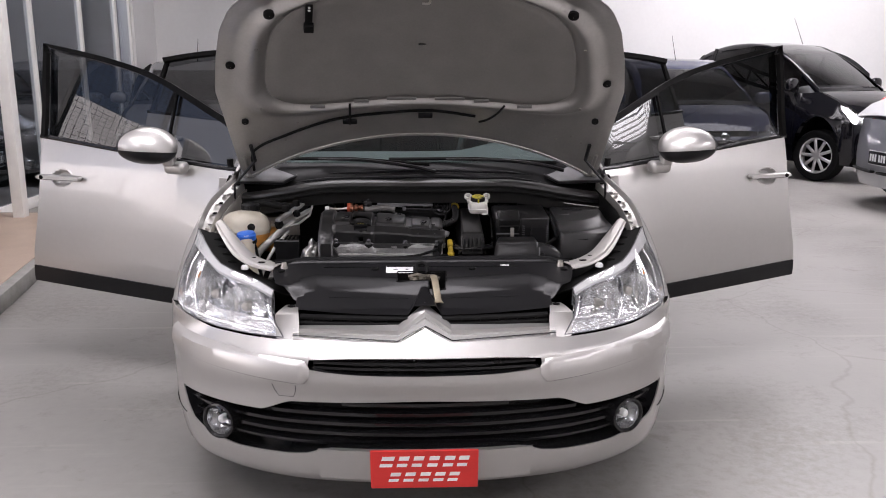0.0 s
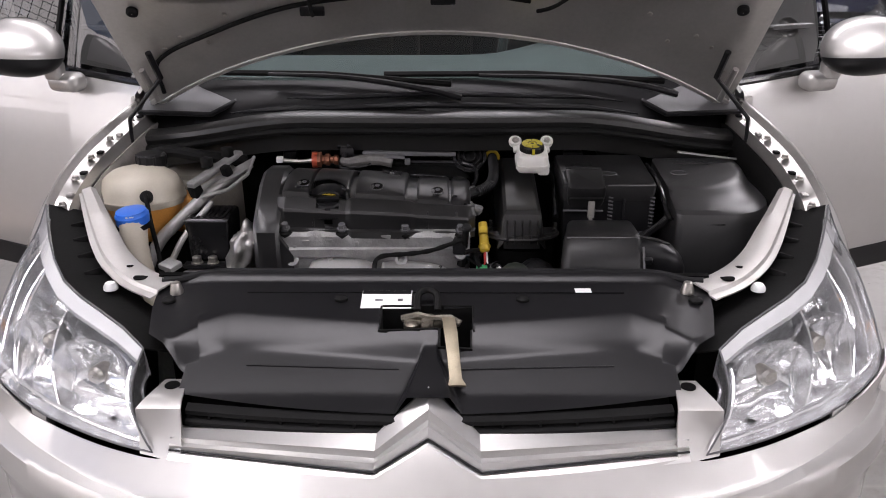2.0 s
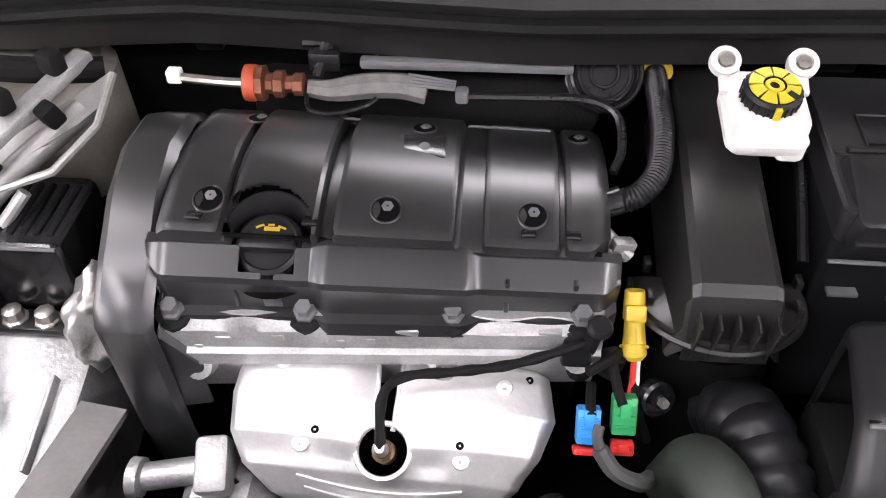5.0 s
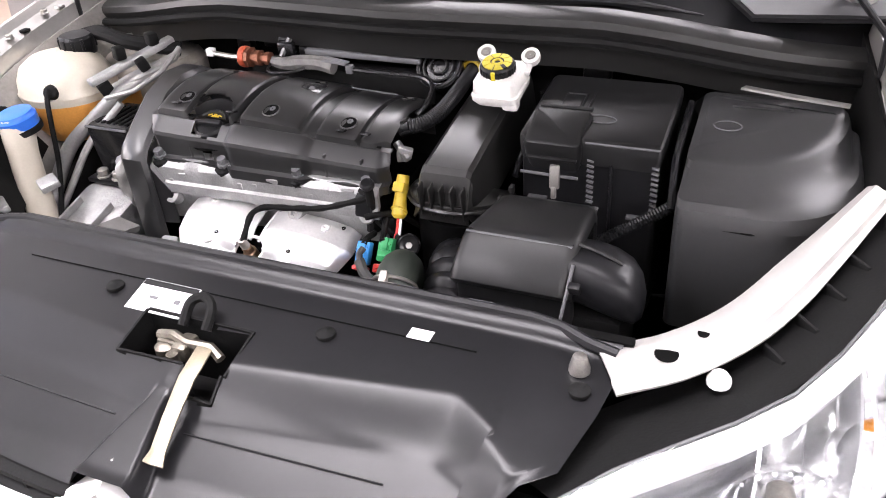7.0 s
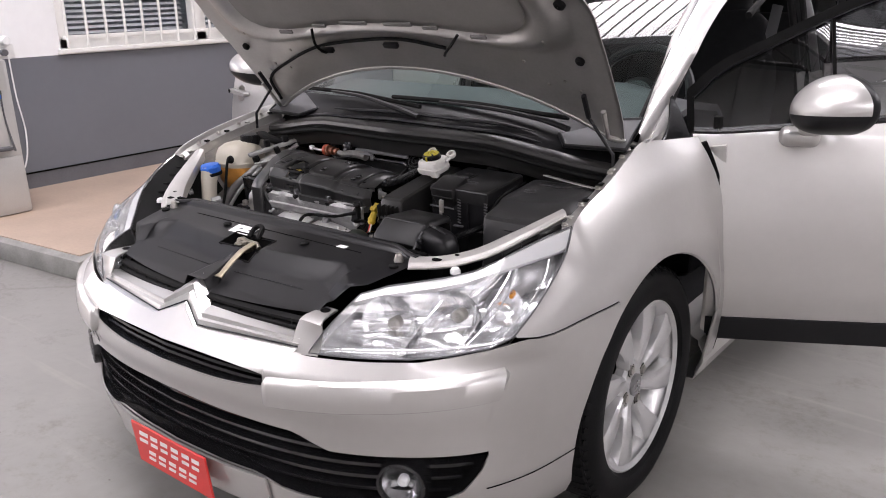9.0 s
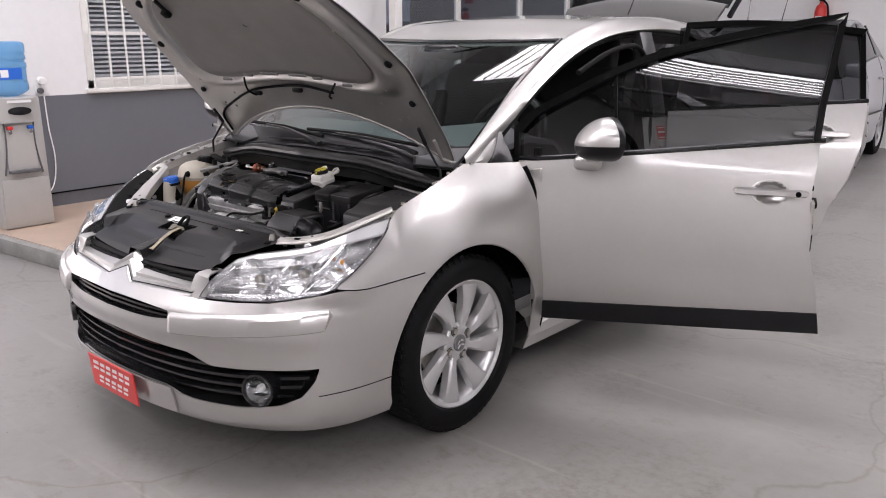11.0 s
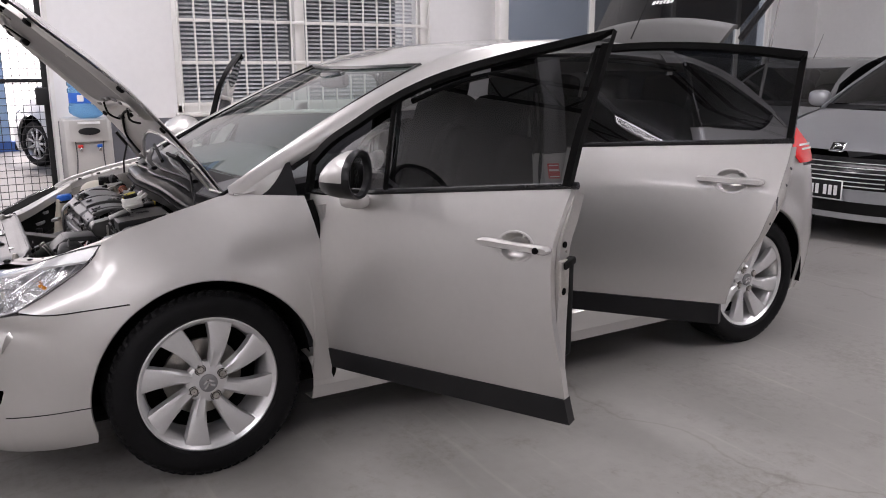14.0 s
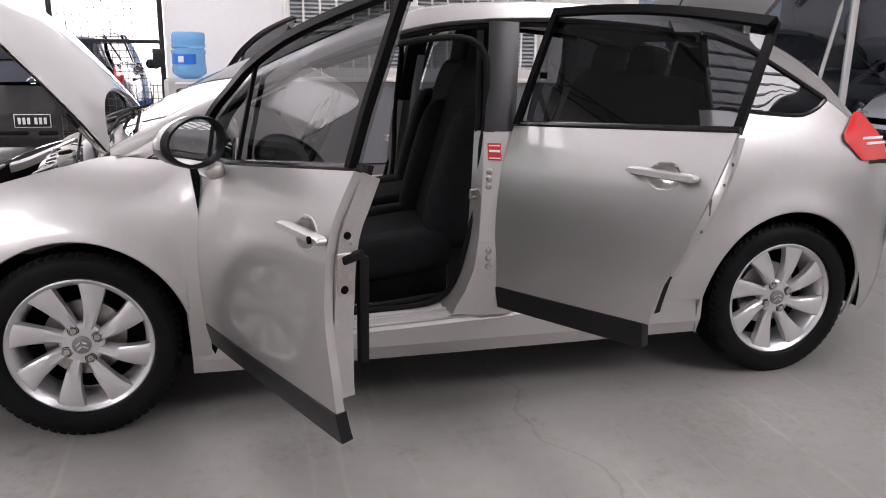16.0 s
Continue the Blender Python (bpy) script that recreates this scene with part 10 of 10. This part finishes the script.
    # nose details
    both("headlamp", sheet([[lamp_pt(u, v, 0.03) for v in VS] for u in US]), REFL_SILVER)
    for q in both("lamp_lens", sheet([[lamp_pt(u, v, -0.001) for v in VS] for u in US]), GLASS):
        q.visible_shadow = False
    both("lamp_bowl", lathe([(0.012, -0.05), (0.05, -0.03), (0.066, 0.0)], 22, Matrix.Translation(lamp_pt(0.4, 0.5, 0.012)) @ Vector((0.22, -1, 0.1)).to_track_quat("Z", "Y").to_matrix().to_4x4(), caps=False), REFLECTOR)
    gz, gt = (0.41, 0.625) if mono else (0.40, 0.575)
    P("grille", sheet([[skin(s, z, -0.004) for z in np.linspace(gz, gt, 7)] for s in np.linspace(-0.46, 0.46, 15)], 0.01), BLACK_GLOSS)
    for i in range(6 if mono else 5):
        P("grille_bar", tube([skin(s, gz + 0.022 + 0.032 * i, -0.010) for s in np.linspace(-0.44, 0.44, 13)], 0.004, 6), ALLOY if mono else BLACK if trim is None else trim)
    P("lower_grille", sheet([[skin(s, z, -0.003) for z in (0.235, 0.32)] for s in np.linspace(-0.55, 0.55, 15)], 0.006), BLACK_MATT)
    both("fog_lamp", lathe([(0.045, 0), (0.045, 0.012), (0.035, 0.018), (0.001, 0.02)], 18, Matrix.Translation(skin(s_at_x(0.60), 0.30, -0.002)) @ Vector((0.4, -1, 0)).to_track_quat("Z", "Y").to_matrix().to_4x4()), REFL_SILVER)
    P("plate_rim", rbox(0.33, 0.010, 0.14, 0.003, pose(0, -0.883, 0.330)), WHITE)
    P("number_plate", rbox(0.315, 0.012, 0.125, 0.003, pose(0, -0.885, 0.3375)), BLACK, c, "black number plate with pale strokes")
    for i in range(6):
        P("plate_stroke", rbox(0.026, 0.003, 0.07, 0, pose(-0.115 + 0.042 * i + (0.022 if i > 2 else 0), -0.893, 0.362)), WHITE)
    if mono:
        mb = Matrix.Translation(hood_closed(0, 0.955)) @ Vector((0, -1, 0.75)).to_track_quat("Z", "Y").to_matrix().to_4x4()
        P("badge", rbox(0.115, 0.085, 0.010, 0.004, mb), CHROME)
        P("badge_field", rbox(0.095, 0.066, 0.003, 0.001, mb @ pose(0, 0, 0.010)), BLACK_GLOSS)
        for dx, dy, rr in ((0.0, 0.0, 25), (0.016, 0.014, -30), (-0.018, -0.012, 70), (-0.012, 0.018, -20)):
            P("badge_stroke", rbox(0.030, 0.009, 0.003, 0.001, mb @ pose(dx, dy, 0.013, 0, 0, rr)), CHROME)
    else:
        P("badge", lathe([(0.052, 0), (0.052, 0.008), (0.044, 0.012), (0.001, 0.013)], 20, Matrix.Translation(skin(0, 0.60, -0.006)) @ Vector((0, -1, 0.5)).to_track_quat("Z", "Y").to_matrix().to_4x4()), CHROME)
    both("tail_lamp", sheet(tail_lamp(), 0.02), REDLENS)
    P("rear_plate_rim", rbox(0.33, 0.010, 0.14, 0.003, pose(0, 3.353, 0.425)), WHITE)
    P("rear_plate", rbox(0.315, 0.012, 0.125, 0.003, pose(0, 3.356, 0.4325)), BLACK)
    for dx, dz, rr in ((0.0, 0.0, 0), (0.035, 0.035, 40), (-0.03, 0.03, -35), (0.0, 0.055, 0)):
        P("tail_badge", rbox(0.045, 0.004, 0.020, 0.002, pose(-0.02 + dx, 3.27, 0.875 + dz, 35, rr, 0)), CHROME)
    both("bumper_pad", tube([(x, 3.372 - 0.13 * (x / 0.6) ** 2, 0.36) for x in np.linspace(0.05, 0.55, 7)], 0.03, 6, flat=0.5), BLACK_MATT)
    for i in range(6):
        P("plate_stroke", rbox(0.026, 0.003, 0.07, 0, pose(-0.115 + 0.042 * i + (0.022 if i > 2 else 0), 3.364, 0.46)), WHITE)
    P("hatch_trim", tube([(x, 3.29 - 0.15 * (x / 0.55) ** 2, 0.845) for x in np.linspace(-0.5, 0.5, 9)], 0.012, 6), CHROME)
    both("door_mirror", pillow(0.20, 0.12, 0.14, pose(0.90, 0.42, 0.99), 0.7), paint)
    P("aerial", tube([(0.0, 1.10, 1.43), (0.0, 1.30, 1.72)], [0.005, 0.002], 6), BLACK)
    P("cabin_floor", rbox(1.3, 2.4, 0.03, 0, pose(0, 1.35, 0.45)), FABRIC)
    P("dash_and_seats", pillow(1.2, 0.4, 0.4, pose(0, 0.5, 0.78)), GREYTRIM)
    for x in (-0.36, 0.36):
        P("seat_back", pillow(0.45, 0.16, 0.62, pose(x, 1.38, 0.88, -14, 0, 0)), FABRIC)
        P("headrest", pillow(0.25, 0.11, 0.19, pose(x, 1.46, 1.24, -10, 0, 0), 0.5), FABRIC)
    P("rear_seat", pillow(1.15, 0.2, 0.55, pose(0, 2.25, 0.85, -18, 0, 0)), FABRIC)
    both("wheel_arch_liner", arch_liner(0.0, 0.50, 0.77), DARK)
    both("wheel_arch_liner", arch_liner(AXLE, 0.50, 0.79), DARK)
    P("underbody", rbox(1.45, 3.7, 0.10, 0.02, pose(0, 1.25, 0.18)), DARK)
    for sg in (-1, 1):
        for y in (0.0, AXLE):
            mm = Matrix.Diagonal((1, 1 / scale[1], 1 / scale[2], 1)) @ Matrix.Translation((0.705 * sg, y * scale[1], WHEEL_Z)) @ Matrix.Rotation(radians(90 * sg), 4, "Y")
            t = P("wheel", lathe([(0.19, -0.08), (0.25, -0.105), (0.295, -0.095), (0.312, -0.06), (0.313, 0.06), (0.295, 0.095), (0.25, 0.105), (0.215, 0.085)], 40, mm, caps=False), TYRE, c, "black tyre with a silver wheel")
            P("rim", lathe([(0.19, 0.02), (0.205, 0.07), (0.218, 0.085), (0.212, 0.09), (0.198, 0.075)], 36, mm, caps=False), ALLOY, t)
            P("rim_disc", lathe([(0.195, 0.0), (0.001, 0.0)], 30, mm, caps=False), DARK, t)
            for i in range(9):
                P("spoke", rbox(0.038, 0.17, 0.02, 0.006, mm @ pose(0, 0, 0.055, 0, 0, 40 * i) @ pose(0, 0.115, 0), seg=1), ALLOY, t)
            P("hub", lathe([(0.05, 0.05), (0.045, 0.078), (0.001, 0.08)], 20, mm, caps=False), ALLOY, t)
    c.matrix_world = m
    return c


SILVER2 = paint_mat("cool_silver_paint", (0.42, 0.43, 0.45), 0.6)
GREY2 = paint_mat("silver_grey_paint", (0.36, 0.365, 0.375), 0.6)
NAVY = paint_mat("dark_blue_paint", (0.010, 0.016, 0.055), 0.0, 0.34, 0.1)
BLACKP = paint_mat("black_paint", (0.004, 0.004, 0.006), 0.0, 0.34, 0.05)
CHARCOAL = paint_mat("charcoal_paint", (0.014, 0.014, 0.015), 0.0, 0.34, 0.1)
parked_car("cool silver saloon with a black grille parked nose out", SILVER2, pose(-0.56, 5.88, 0, 0, 0, 3), (1, 1, 1.06), strip=True, mono=True)
parked_car("silver-grey hatchback parked nose out by the office glazing", GREY2, pose(-2.72, 7.0, 0, 0, 0, 6), (0.96, 0.9, 1.0))
parked_car("dark blue hatchback with a chrome grille bar parked nose out", NAVY, pose(3.30, 6.45, 0, 0, 0, 4), (1, 0.8, 1.02), trim=CHROME)
parked_car("black people carrier with silver wheels parked askew", BLACKP, pose(5.56, 7.22, 0, 0, 0, 30), (1.0, 0.78, 1.17))
parked_car("pale silver-blue saloon seen from its tail", SILVER2, pose(7.80, 4.75, 0, 0, 0, 90), strip=True)
parked_car("charcoal off-roader outside the gate, tail towards the hall", CHARCOAL, pose(-8.56, -1.38, 0, 0, 0, -90), (1.0, 1.0, 0.92), "cars outside the gate")
parked_car("white hatchback outside the gate in full daylight", paint_mat("white_paint", (0.7, 0.7, 0.7), 0.0), pose(-9.6, 0.9, 0, 0, 0, -60), (1.0, 1.0, 1.05), "cars outside the gate")
for oy_ in (5.30, 7.30):
    parked_car("black hatchback standing nose to the office glazing", BLACKP, pose(-4.78, oy_, 0, 0, 0, 90), (1.0, 0.68, 1.09), "cars in the office hall")
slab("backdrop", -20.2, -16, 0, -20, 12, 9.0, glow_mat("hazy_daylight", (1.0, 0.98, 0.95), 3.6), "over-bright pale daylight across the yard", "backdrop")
slab("trim_yard_column", -12.1, -0.25, 0, -11.9, 0.02, 3.4, mat("pale_blue_paint", (0.42, 0.60, 0.80), 0.6, var=0.08, scale=3), "pale blue column across the yard", "column")
slab("trim_yard_kerb", -12.0, -0.60, 0, -11.8, 0.30, 0.16, mat("strong_blue_paint", (0.08, 0.20, 0.55), 0.6, var=0.12, scale=5), "blue painted kerb across the yard", "kerb")
